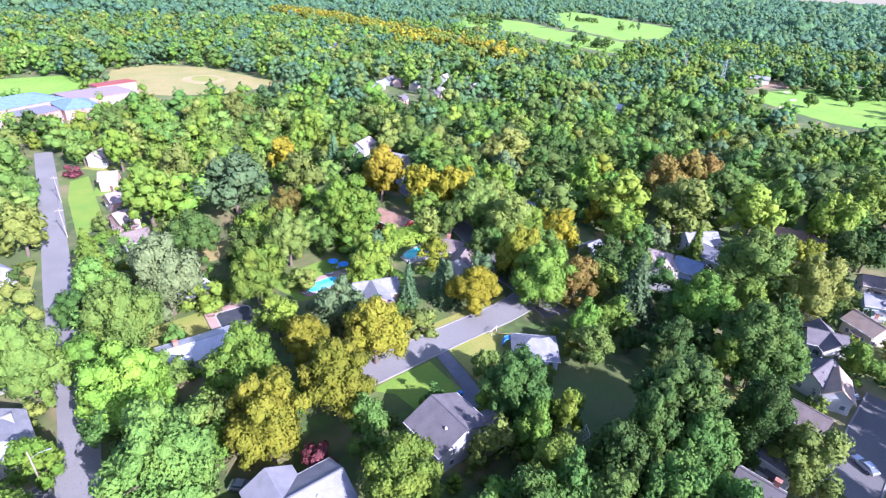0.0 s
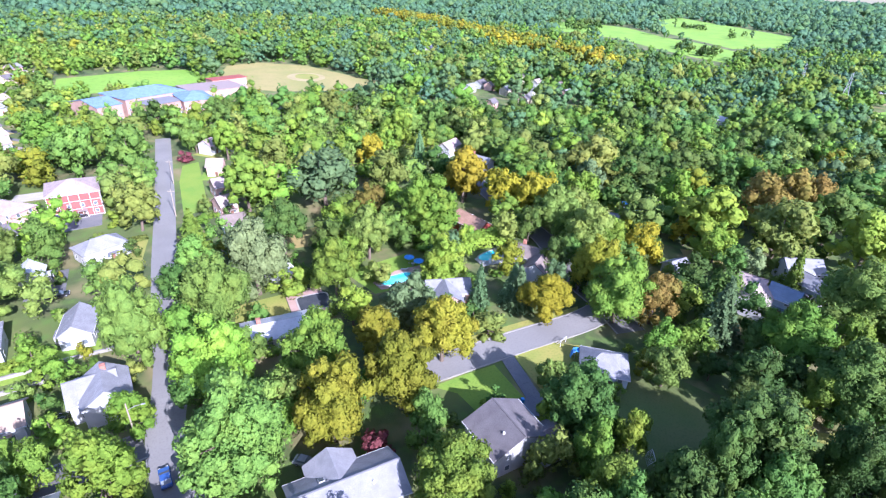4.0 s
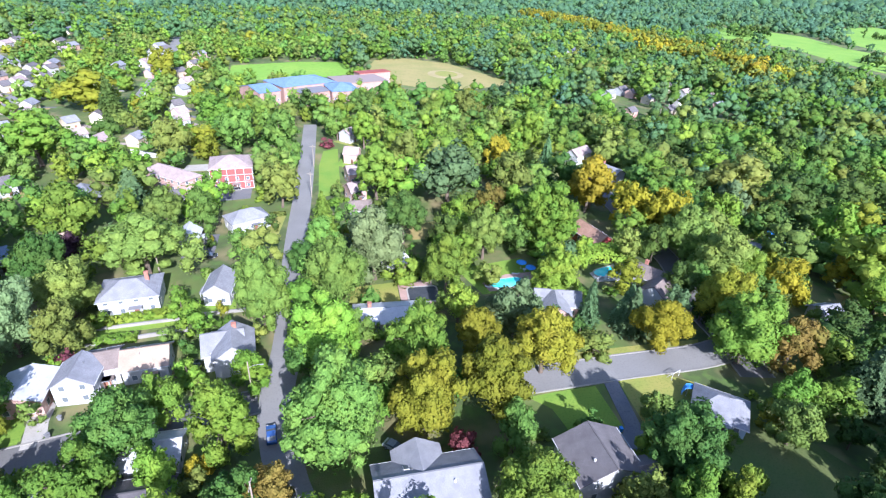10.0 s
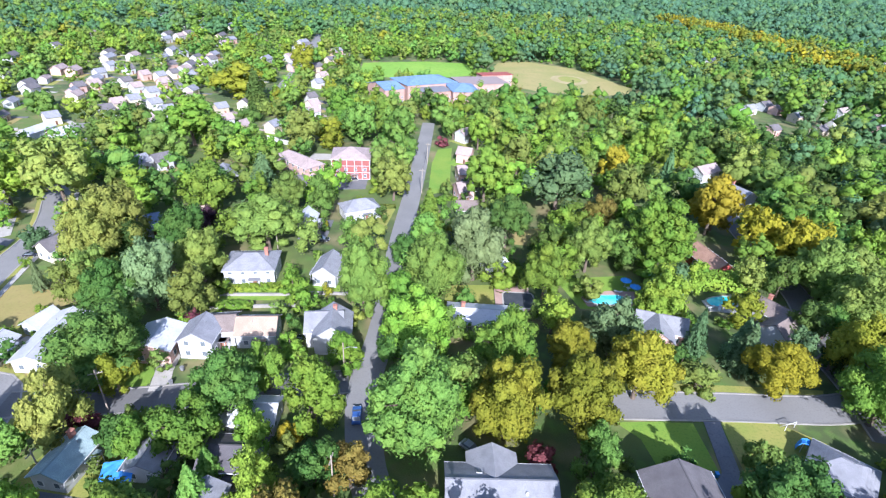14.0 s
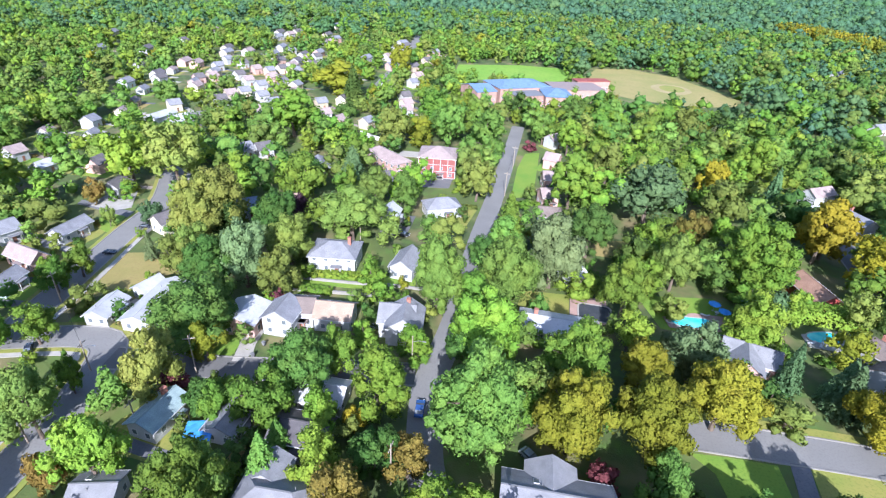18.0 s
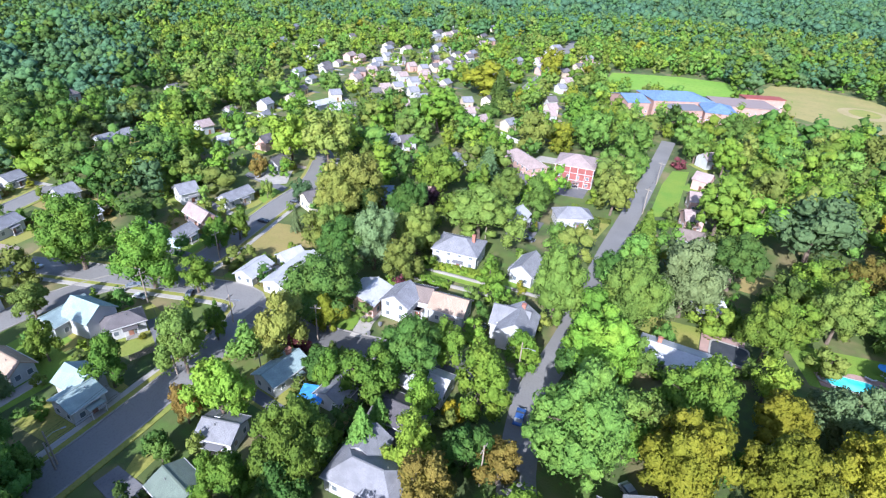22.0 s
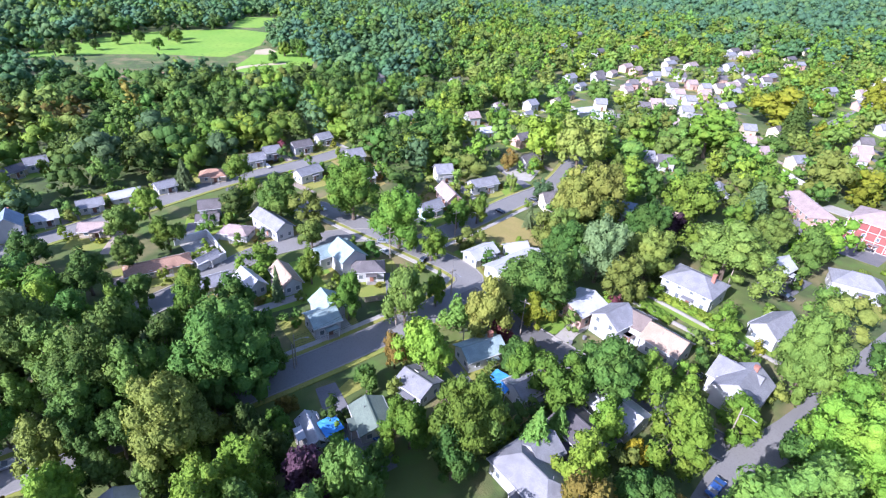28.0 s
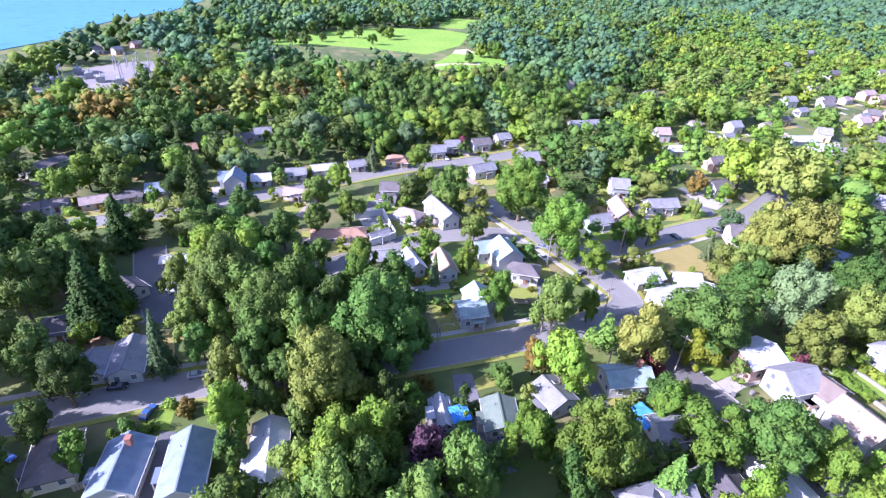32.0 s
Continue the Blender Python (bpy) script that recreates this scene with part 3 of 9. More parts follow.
def crown_geometry(rng, R, z0, z1, lobes, quads, size, up=0.35, level=1, body=0.84, ragged=0.36):
    """A whole crown: leafy bodies of the lobes, uneven, and leaf clumps over them, with soft shading normals."""
    p, n, cen, rad = crown_arrays(rng, R, z0, z1, lobes, quads, up)
    mid = np.array([0, 0, z0 + 0.4 * (z1 - z0)])
    squash = np.array([1 / R, 1 / R, 1.6 / (z1 - z0)])
    v, f, g = leaf_quads(rng, p, n, size)
    nv = np.repeat(unit(0.45 * g + 0.6 * n + 0.3 * unit((p - mid) * squash)), 4, 0)
    bv, bf = BALL[level]
    m = len(bv)
    rough = rng.uniform(1.0 - ragged, 1.0 + 0.8 * ragged, (len(cen), m, 1))
    shape = bv[None] * FLAT * rough * (rad * body)[:, None, None]
    v2 = (cen[:, None] + shape).reshape(-1, 3)
    f2 = (bf[None] + (np.arange(len(cen)) * m)[:, None, None]).reshape(-1, 3)
    n2 = unit(np.tile(bv, (len(cen), 1)) + 0.3 * unit((v2 - mid) * squash))
    tri = np.r_[f[:, [0, 1, 2]], f[:, [0, 2, 3]], f2 + len(v)]
    return np.r_[v, v2], tri, np.r_[nv, n2], cen


def array_mesh(name, v, f, material, nv=None, tone=None):
    me = bpy.data.meshes.new(name)
    me.vertices.add(len(v))
    me.vertices.foreach_set("co", np.asarray(v, np.float32).ravel())
    k = f.shape[1]
    me.loops.add(f.size)
    me.loops.foreach_set("vertex_index", f.astype(np.int32).ravel())
    me.polygons.add(len(f))
    me.polygons.foreach_set("loop_start", np.arange(0, f.size, k, dtype=np.int32))
    me.polygons.foreach_set("loop_total", np.full(len(f), k, np.int32))
    me.materials.append(material)
    me.update(calc_edges=True)
    if tone is not None:
        me.attributes.new("tone", "FLOAT", "POINT").data.foreach_set("value", np.asarray(tone, np.float32))
    if nv is not None:
        me.normals_split_custom_set_from_vertices(np.asarray(nv, np.float32))
    return me


R0, H0 = 5.0, 12.0


def broadleaf_meshes(seed, quads=1700, size=0.5, lobes=30, low=0.2):
    rng = np.random.default_rng(seed)
    v, f, nv, cen = crown_geometry(rng, R0, H0 * low, H0, lobes, quads, size, body=0.93, ragged=0.24)
    crown = array_mesh("crown", v, f, LEAF["green"], nv)
    bm = bmesh.new()
    lean = rng.normal(size=2) * 0.3
    tube(bm, [(0, 0, -0.2), (lean[0] * 0.3, lean[1] * 0.3, 2), (lean[0], lean[1], 5.5), (lean[0] * 1.3, lean[1] * 1.3, 9.0)], [0.42, 0.3, 0.22, 0.08])
    for i in range(6):
        c = cen[int(rng.integers(0, lobes))]
        h = float(rng.uniform(2.4, 5.5))
        tube(bm, [(lean[0] * h / 6, lean[1] * h / 6, h), tuple(0.5 * (np.array([0, 0, h]) + c) + (0, 0, 0.4)), tuple(c)], [0.15, 0.1, 0.03], 5)
    tm = bpy.data.meshes.new("trunk")
    bm.to_mesh(tm)
    bm.free()
    tm.materials.append(BARK)
    return crown, tm


def conifer_meshes(seed, quads=2000):
    rng = np.random.default_rng(seed)
    z = H0 * (0.08 + 0.92 * (1 - np.sqrt(rng.random(quads))))
    tier = (z * 1.15) % 1.0
    r = R0 * (1 - z / H0) ** 0.85 * (1.05 - 0.45 * tier) * rng.uniform(0.75, 1.1, quads) + 0.05
    a = rng.random(quads) * 2 * np.pi
    a += 0.25 * np.sin(a * 7 + z)
    p = np.c_[r * np.cos(a), r * np.sin(a), z - 0.12 * r]
    n = np.c_[np.cos(a) * 0.6, np.sin(a) * 0.6, np.full(quads, 0.9)]
    v, f, g = leaf_quads(rng, p, unit(n), 0.6)
    p2 = np.c_[p[:300, :2] * 0.55, p[:300, 2]]
    v2, f2, g2 = leaf_quads(rng, p2, unit(n[:300]), 1.5)
    nv = np.repeat(np.r_[unit(g * 0.5 + unit(n)), g2], 4, 0)
    crown = array_mesh("crown", np.r_[v, v2], np.r_[f, f2 + len(v)], LEAF["blue"], nv)
    bm = tube(bmesh.new(), [(0, 0, -0.2), (0, 0, 5), (0, 0, 11.5)], [0.35, 0.22, 0.03])
    tm = bpy.data.meshes.new("trunk")
    bm.to_mesh(tm)
    bm.free()
    tm.materials.append(BARK)
    return crown, tm


FORMS = {
    "round": [broadleaf_meshes(11), broadleaf_meshes(12), broadleaf_meshes(13, lobes=26), broadleaf_meshes(14, lobes=36)],
    "open": [broadleaf_meshes(21, lobes=24, low=0.12), broadleaf_meshes(22, lobes=28, low=0.12)],
    "great": [broadleaf_meshes(51, 3700, 0.37, 60), broadleaf_meshes(52, 3700, 0.37, 48, 0.12), broadleaf_meshes(53, 3700, 0.37, 70, 0.1)],
    "distant": [broadleaf_meshes(61, 800, 0.75, 26), broadleaf_meshes(62, 800, 0.75, 32, 0.15), broadleaf_meshes(63, 800, 0.75, 20, 0.12)],
    "conifer": [conifer_meshes(31), conifer_meshes(32)],
    "small": [broadleaf_meshes(71, 620, 0.85, 18, 0.1), broadleaf_meshes(72, 620, 0.85, 22, 0.14), broadleaf_meshes(73, 620, 0.85, 15, 0.1)],
    "bush": [broadleaf_meshes(41, 330, 1.0, 12, 0.0), broadleaf_meshes(42, 330, 1.0, 14, 0.0)],
}
FORM_MESH = {}
TREE_WORDS = {"green": "green", "bright": "bright-green", "dark": "dark-green", "mid": "deep-green", "yellow": "yellowing", "gold": "golden", "orange": "orange-brown", "red": "dark-red",
              "purple": "dark-purple", "blue": "bluish-green", "silver": "silvery", "willow": "straw-green", "mint": "light-green", "olive": "olive-green", "far": "green", "haze_blue": "bluish-green"}
FORM_WORDS = {"round": "broadleaf tree with a dense crown", "open": "broadleaf tree with a loose crown", "great": "broadleaf tree with a lobed crown", "conifer": "conifer with tiered branches", "bush": "bush with dense low leaves"}
TREES = []


def tree(form, x, y, h, r, tone):
    """One tree or bush of height h and crown radius r."""
    if r > 5.8 and form in ("round", "open"):
        form = "great"
    shape = "distant" if math.hypot(x, y) > 170 and form in ("round", "open", "great") else form
    if h < 9.5 and form in ("round", "open"):
        shape = "small"
    i = (int(x * 7) + int(y * 13)) % len(FORMS[shape])
    crown, trunk = FORMS[shape][i]
    key = (shape, i, tone)
    if key not in FORM_MESH:
        FORM_MESH[key] = crown.copy()
        FORM_MESH[key].materials.clear()
        FORM_MESH[key].materials.append(LEAF[tone])
    name = "bush" if form == "bush" else "tree"
    e = new(name)
    e.empty_display_size = 0.5
    e.matrix_basis = pose(x, y, 0, 0, 0, (x * 37 + y * 91) % 360) @ Matrix.Diagonal((r / R0, r / R0, h / H0, 1))
    for n, me in (("trunk", trunk), ("crown", FORM_MESH[key])):
        o = new(n, me)
        o.parent = e
    size = "tall " if h > 16 else "small " if h < 6 else ""
    tagged(e, f"{size}{TREE_WORDS[tone]} {FORM_WORDS[form]} in a garden", name, "bushes" if form == "bush" else "trees of the suburb")
    TREES.append((x, y, r))
    return e



# ---------- ground ----------
def hill(x, y):
    """Height of the land: level near by, low hills far off, none towards the water."""
    r = math.hypot(x, y)
    az = math.degrees(math.atan2(-x, y))
    shore = min(1.0, max(0.0, (92 - az) / 12)) if az > 0 else 1.0
    return max(0.0, (r - 1720) / 3000) * 26 * (0.6 + noise.noise((x / 900, y / 900, 3))) * shore


def ground_sheet():
    """One sheet to the horizon."""
    bm = bmesh.new()
    radii = [0, 60, 120, 200, 300, 450, 650, 900, 1250, 1700, 2300, 3000, 3800, 4700]
    n = 72
    rings = []
    for r in radii:
        row = []
        for i in range(1 if r == 0 else n):
            a = 2 * math.pi * i / n
            x, y = r * math.cos(a), r * math.sin(a)
            row.append(bm.verts.new((x, y, hill(x, y))))
        rings.append(row)
    for i in range(n):
        bm.faces.new((rings[0][0], rings[1][i], rings[1][(i + 1) % n]))
    for lo, hi in zip(rings[1:], rings[2:]):
        for i in range(n):
            bm.faces.new((lo[i], hi[i], hi[(i + 1) % n], lo[(i + 1) % n]))
    return tagged(mesh_object("ground", bm, GROUND, True), "grassy ground under trees reaching the horizon", "ground", kind="structure")


ground_sheet()



# ---------- streets ----------
road([(31.6, 81.1), (60.2, 83.9), (82.1, 85.9), (97.2, 90.6)], 7.6, ASPHALT_OLD)
road([(91.3, 107.0), (91.8, 91.8), (90.1, 77.4)], 7.5, ASPHALT)
road([(100.2, 187.3), (98.7, 154.9), (97.7, 127.6), (91.3, 107.0)], 7.5, ASPHALT)
road([(-8.0, 53.5), (-11.2, 59.8), (-15.9, 78.5), (-15.8, 101.3), (-18.5, 145.2), (-20.2, 199.2), (-22.3, 248.4), (-24.1, 286.4)], 6.8, ASPHALT_OLD, False)
road([(-67.8, -65.1), (-70.1, -50.3), (-73.3, -30.0), (-74.3, -6.7), (-75.0, 11.9), (-77.6, 35.1), (-81.4, 55.8), (-89.4, 70.3), (-110.9, 63.9), (-126.7, 57.5), (-147.7, 48.5), (-160.1, 39.2)], 7.2, ASPHALT_OLD, walk_side=-1, verge=True)
road([(-84.0, 66.0), (-61.4, 70.1), (-35.2, 77.3), (-19.6, 81.0)], 6.5, ASPHALT)
road([(-110.9, 63.9), (-115.3, 84.0), (-123.3, 112.4), (-129.3, 135.9), (-143.4, 159.0), (-152.6, 174.5)], 7.4, ASPHALT_OLD, walk_side=1, verge=True)
road([(-121.2, 59.2), (-126.2, 44.6), (-126.3, 25.3), (-118.3, 8.0), (-111.3, -7.3)], 7.5, ASPHALT_OLD)
road([(-195.5, 78.8), (-186.9, 54.2), (-182.2, 30.3), (-175.1, 10.1), (-162.2, -19.3), (-150.0, -52.1), (-144.5, -73.8), (-141.3, -94.0)], 7.0, ASPHALT_OLD, verge=True)
road([(-96.2, -40.6), (-110.6, -46.7), (-127.6, -51.8)], 7.5, ASPHALT)
road([(-195.8, 229.5), (-181.8, 257.0), (-187.2, 285.4), (-197.3, 353.7)], 7.0, ASPHALT_OLD)
road([(-126.9, 336.8), (-142.6, 425.2), (-159.4, 510.4), (-183.7, 622.7)], 8.0, ASPHALT_OLD)
road([(95.7, 10.5), (110.8, 13.2), (130.5, 16.3)], 8.0, ASPHALT)
slab("lawn", [(35.5, 76.6), (42.1, 77.6), (51.3, 78.4), (52.2, 67.2), (44.3, 67.1), (41.0, 67.2), (39.6, 73.0)], 0.030, LAWN, label="bright mown lawn in front of a house", category="lawn")
slab("driveway", [(53.7, 79.7), (57.1, 80.2), (55.9, 65.1), (51.0, 58.6), (48.1, 61.2), (52.7, 66.9)], 0.099, DRIVE, label="dark asphalt driveway in the shade", category="driveway")
slab("lawn", [(57.1, 80.2), (67.8, 81.1), (76.4, 76.2), (67.6, 68.9), (56.9, 66.5)], 0.038, LAWN_OLIVE, label="patchy olive lawn by the street", category="lawn")
slab("verge", [(39.4, 88.8), (64.3, 90.7), (84.1, 91.8), (83.0, 89.7), (37.3, 85.2)], 0.042, LAWN_OLIVE, label="yellow-green grass verge along the street", category="verge")
slab("lawn", [(-1.5, 121.9), (11.2, 123.8), (11.6, 112.3), (-1.9, 111.0)], 0.046, LAWN_OLIVE, label="olive back lawn beside a pool deck", category="lawn")
slab("pool_deck", [(11.4, 123.3), (20.9, 124.8), (21.6, 113.0), (11.9, 111.5)], 0.160, PAVER, label="pinkish paved deck round a covered pool", category="pool deck")
slab("lawn", [(29.2, 129.7), (50.4, 135.1), (52.3, 125.9), (48.4, 117.1), (34.4, 115.8)], 0.054, LAWN, label="green back lawn by the pool", category="lawn")
slab("pool_deck", [(35.3, 121.3), (43.3, 125.6), (51.6, 126.5), (50.7, 120.1), (46.3, 117.7), (36.6, 117.1)], 0.160, PAVER, label="pinkish paved deck round a swimming pool", category="pool deck")
slab("pool_deck", [(69.1, 124.7), (78.7, 129.2), (80.3, 125.2), (76.4, 119.8), (69.4, 119.7)], 0.160, CONCRETE, label="pale concrete deck round a swimming pool", category="pool deck")
slab("lawn", [(15.8, 159.5), (29.4, 163.4), (29.9, 159.1), (23.3, 149.3), (17.2, 149.4)], 0.030, LAWN_DRY, label="dry brownish grass clearing", category="lawn")
slab("lawn", [(-30.5, 168.7), (-23.9, 169.6), (-24.7, 155.8), (-29.1, 153.9)], 0.034, LAWN_OLIVE, label="dry garden lawn beside the street", category="lawn")
slab("lawn", [(-13.8, 185.2), (-15.7, 220.5), (-14.8, 240.8), (-8.4, 244.6), (-5.7, 189.2)], 0.038, LAWN, label="front lawns along the street", category="lawn")
slab("car_park", [(-54.5, 192.7), (-39.6, 197.5), (-38.4, 185.6), (-51.8, 182.6)], 0.052, DRIVE, label="asphalt car park by the brick building", category="car park")
slab("courtyard", [(-70.0, 214.0), (-48.0, 218.0), (-47.0, 226.0), (-70.0, 222.0)], 0.09, CONCRETE, label="pale paved court behind the brick building", category="courtyard")
slab("turf_field", [(-90.7, 402.7), (-98.7, 461.1), (-48.5, 486.8), (-13.2, 489.5), (2.6, 439.6), (-40.2, 408.4)], 0.056, TURF, label="bright green sports field", category="field")
slab("dry_field", [(2.7, 432.4), (17.6, 506.0), (44.8, 521.6), (84.5, 497.3), (126.6, 411.4), (85.0, 385.2), (44.5, 390.0), (24.4, 404.8)], 0.060, FIELD_DRY, label="dry straw-coloured playing field", category="field")
slab("infield", [(74 + 15 * math.cos(a * 0.3), 443 + 19 * math.sin(a * 0.3)) for a in range(21)], 0.075, FIELD_WORN, label="pale worn sand ring of a ball field", category="infield")
slab("infield_grass", [(75 + 9.5 * math.cos(a * 0.42), 445 + 13 * math.sin(a * 0.42)) for a in range(15)], 0.095, LAWN_OLIVE, label="grass inside the sand ring of a ball field", category="infield")
slab("lawn", [(58, 62), (66, 46), (80, 42), (92, 52), (88, 60), (76, 64), (66, 66)], 0.034, LAWN_SHADE_TINT, label="wide lawn with deep shade put into its dull green", category="lawn")
slab("vacant_lot", [(-109.2, 79.9), (-115.7, 103.4), (-101.4, 108.7), (-93.8, 99.6), (-100.9, 86.7)], 0.054, LAWN_DRY, label="dry brown grass of an empty plot", category="lawn")
slab("lawn", [(-66.0, 73.4), (-65.7, 82.3), (-62.2, 81.8), (-59.8, 75.2)], 0.058, LAWN, label="green front lawn", category="lawn")
slab("lawn", [(-132.6, 113.2), (-139.1, 124.0), (-132.5, 123.9), (-127.3, 111.9)], 0.062, LAWN, label="green front lawn of a corner house", category="lawn")
slab("lawn", [(-136.2, 16.3), (-137.2, 26.3), (-130.4, 26.9), (-125.4, 16.8)], 0.030, LAWN_OLIVE, label="yellow-green lawn between the houses", category="lawn")
slab("verge", [(-152.3, 47.7), (-133.8, 63.8), (-129.6, 67.0), (-131.6, 65.9), (-142.8, 55.1)], 0.034, LAWN_OLIVE, label="dry verge by the street corner", category="verge")
slab("lawn", [(-69.2, -34.5), (-68.1, -31.7), (-62.7, -31.6), (-63.1, -34.4)], 0.038, LAWN, label="strip of green lawn between driveways", category="lawn")
slab("driveway", [(-69.0, 20.4), (-68.9, 24.5), (-57.3, 24.4), (-50.5, 27.3), (-45.4, 26.7), (-45.0, 19.2), (-55.5, 19.2)], 0.107, DRIVE, label="dark asphalt driveway in the shade", category="driveway")
slab("lawn", [(-66.5, 23.6), (-68.5, 27.4), (-65.2, 30.1), (-64.2, 24.5)], 0.046, LAWN_OLIVE, label="sunlit olive lawn by the driveway", category="lawn")
slab("driveway", [(-57.6, 73.7), (-62.6, 85.6), (-61.5, 87.5), (-57.8, 83.8), (-56.8, 77.0)], 0.115, CONCRETE, label="pale concrete driveway", category="driveway")
slab("driveway", [(-62.5, -32.9), (-62.1, -30.3), (-49.3, -29.6), (-49.9, -33.4)], 0.119, DRIVE, label="dark driveway between two houses", category="driveway")
slab("driveway", [(-102.0, -52.9), (-111.0, -50.7), (-109.6, -38.7), (-93.7, -36.5), (-93.8, -45.8)], 0.123, DRIVE, label="dark asphalt lot under the trees", category="driveway")
slab("bare_yard", [(-89.8, -58.8), (-91.3, -51.7), (-88.5, -48.7), (-86.7, -52.3)], 0.062, EARTH, label="bare brown earth yard", category="yard")
slab("bare_yard", [(-87.8, -36.4), (-89.8, -29.9), (-86.1, -29.8)], 0.030, LAWN_DRY, label="dry brown yard", category="yard")
slab("golf_course", [(-435.0, -56.4), (-441.8, -4.0), (-431.3, 33.7), (-411.6, 71.2), (-453.2, 106.7), (-518.3, 131.2), (-545.5, 107.3), (-543.0, 45.3), (-515.0, -2.3), (-470.9, -41.4)], 0.054, TURF, label="bright green golf fairway among lone trees", category="fairway")
slab("golf_course", [(-366.5, 62.7), (-345.3, 87.9), (-349.2, 112.3), (-386.0, 129.5), (-427.0, 124.1), (-430.7, 99.4), (-392.8, 79.7)], 0.058, TURF, label="bright green golf green beside a sand path", category="fairway")
slab("golf_course", [(-368.1, -70.7), (-349.0, -55.2), (-404.9, -59.7), (-416.2, -71.9)], 0.062, TURF, label="bright green golf fairway between dark trees", category="fairway")
slab("golf_course", [(-556.9, 105.2), (-551.3, 130.7), (-618.0, 173.8), (-633.2, 131.7)], 0.066, TURF, label="bright green golf fairway between woods", category="fairway")
slab("golf_course", [(449.7, 230.0), (429.3, 183.1), (419.2, 152.0), (429.9, 113.4), (648.4, 186.1), (560.4, 227.0), (487.5, 235.3)], 0.054, TURF, label="bright green golf course", category="fairway")
slab("golf_course", [(678.7, 1019.3), (573.9, 802.2), (608.1, 709.0), (577.1, 586.6), (562.4, 500.9), (563.8, 454.3), (683.1, 541.6), (715.3, 644.3), (718.9, 723.2), (779.8, 880.8), (752.7, 974.8)], 0.058, TURF, label="bright green golf fairways among trees", category="fairway")
slab("golf_course", [(1057.2, 1095.3), (784.7, 777.2), (712.1, 575.9), (832.8, 580.0), (1047.2, 718.3), (1138.0, 953.4), (1222.3, 1181.5)], 0.064, TURF, label="bright green golf fairways before a wood", category="fairway")
slab("sand_path", [(-361.2, 53.7), (-359.6, 61.4), (-369.8, 74.7), (-375.0, 87.6), (-375.7, 104.9), (-381.6, 106.6), (-380.7, 89.0), (-377.3, 75.5), (-366.7, 62.0)], 0.11, SAND, label="pale winding sand path on a golf course", category="path")
slab("sand_bunker", [(-417.2, 92.7), (-413.5, 101.4), (-423.8, 112.1), (-439.4, 110.3), (-433.4, 98.3)], 0.11, SAND, label="tan bare sand on a golf course", category="bunker")
slab("bare_path", [(-358.8, 0.8), (-363.3, 26.7), (-371.8, 27.6), (-368.0, 3.8)], 0.05, EARTH, label="tan worn path below the trees of a golf course", category="path")
slab("sand_bunker", [(514.4, 225.2), (507.3, 223.4), (503.5, 224.8), (506.6, 228.1), (513.8, 229.9), (517.6, 228.4)], 0.11, SAND, label="small pale sand bunker beside a green", category="bunker")
slab("sand_bunker", [(481.6, 203.7), (475.3, 202.3), (471.8, 203.7), (474.5, 206.5), (480.8, 208.0), (484.4, 206.6)], 0.11, SAND, label="small pale sand bunker beside a green", category="bunker")
slab("sand_bunker", [(455.8, 192.2), (450.1, 191.0), (446.8, 192.3), (449.1, 194.9), (454.9, 196.2), (458.2, 194.9)], 0.11, SAND, label="small pale sand bunker beside a green", category="bunker")
slab("sand_bunker", [(441.7, 193.8), (436.3, 192.5), (433.0, 193.9), (435.2, 196.4), (440.8, 197.8), (444.0, 196.4)], 0.11, SAND, label="small pale sand bunker beside a green", category="bunker")
slab("bare_yard", [(497.7, 249.9), (537.7, 238.1), (573.7, 254.7), (551.0, 262.7)], 0.08, EARTH, label="bare reddish earth beside a clubhouse", category="yard")
slab("patio", [(-143.9, 4.5), (-145.9, 13.3), (-130.1, 15.3), (-126.7, 7.8)], 0.072, CONCRETE, label="pale paved patio inside white walls", category="patio")
slab("verge", [(-152.2, 49.3), (-156.4, 56.1), (-137.3, 60.2), (-135.1, 57.5)], 0.030, LAWN_OLIVE, label="yellow-green grass beside the street corner", category="verge")
slab("pavement", [(-152.3, 47.3), (-153.1, 49.1), (-133.1, 57.8), (-132.2, 55.6)], 0.054, CONCRETE, label="pale pavement strip beside the street", category="pavement")
slab("lawn", [(-197.4, 39.7), (-202.2, 55.4), (-209.9, 82.3), (-203.9, 81.7), (-190.7, 43.2)], 0.038, LAWN_OLIVE, label="dry garden lawns along the street", category="lawn")
slab("lawn", [(-114.2, 33.0), (-115.1, 38.2), (-107.7, 37.9), (-107.3, 33.8)], 0.042, LAWN, label="shaded garden lawn behind a house", category="lawn")
slab("driveway", [(-148.5, 125.7), (-152.5, 139.7), (-144.7, 143.1), (-135.5, 129.4), (-139.0, 125.1)], 0.116, CONCRETE, label="pale concrete driveway to the street", category="driveway")
slab("driveway", [(-153.6, 125.4), (-155.0, 128.7), (-130.1, 126.6), (-128.4, 122.6)], 0.115, DRIVE, label="asphalt driveway beside a lawn", category="driveway")
slab("lawn", [(93.9, 39.8), (99.1, 39.8), (108.5, 34.2), (104.1, 32.4), (99.3, 37.3)], 0.054, LAWN_OLIVE, label="sunlit lawn by a driveway", category="lawn")
slab("lawn", [(75.8, 31.8), (81.9, 31.2), (82.8, 25.4), (79.1, 24.8), (78.2, 28.1)], 0.058, LAWN_OLIVE, label="sunlit strip of garden lawn", category="lawn")
slab("verge", [(-151.2, 47.0), (-136.7, 58.8), (-132.8, 55.8), (-147.7, 46.7)], 0.062, LAWN_OLIVE, label="dry strip by the street corner", category="verge")
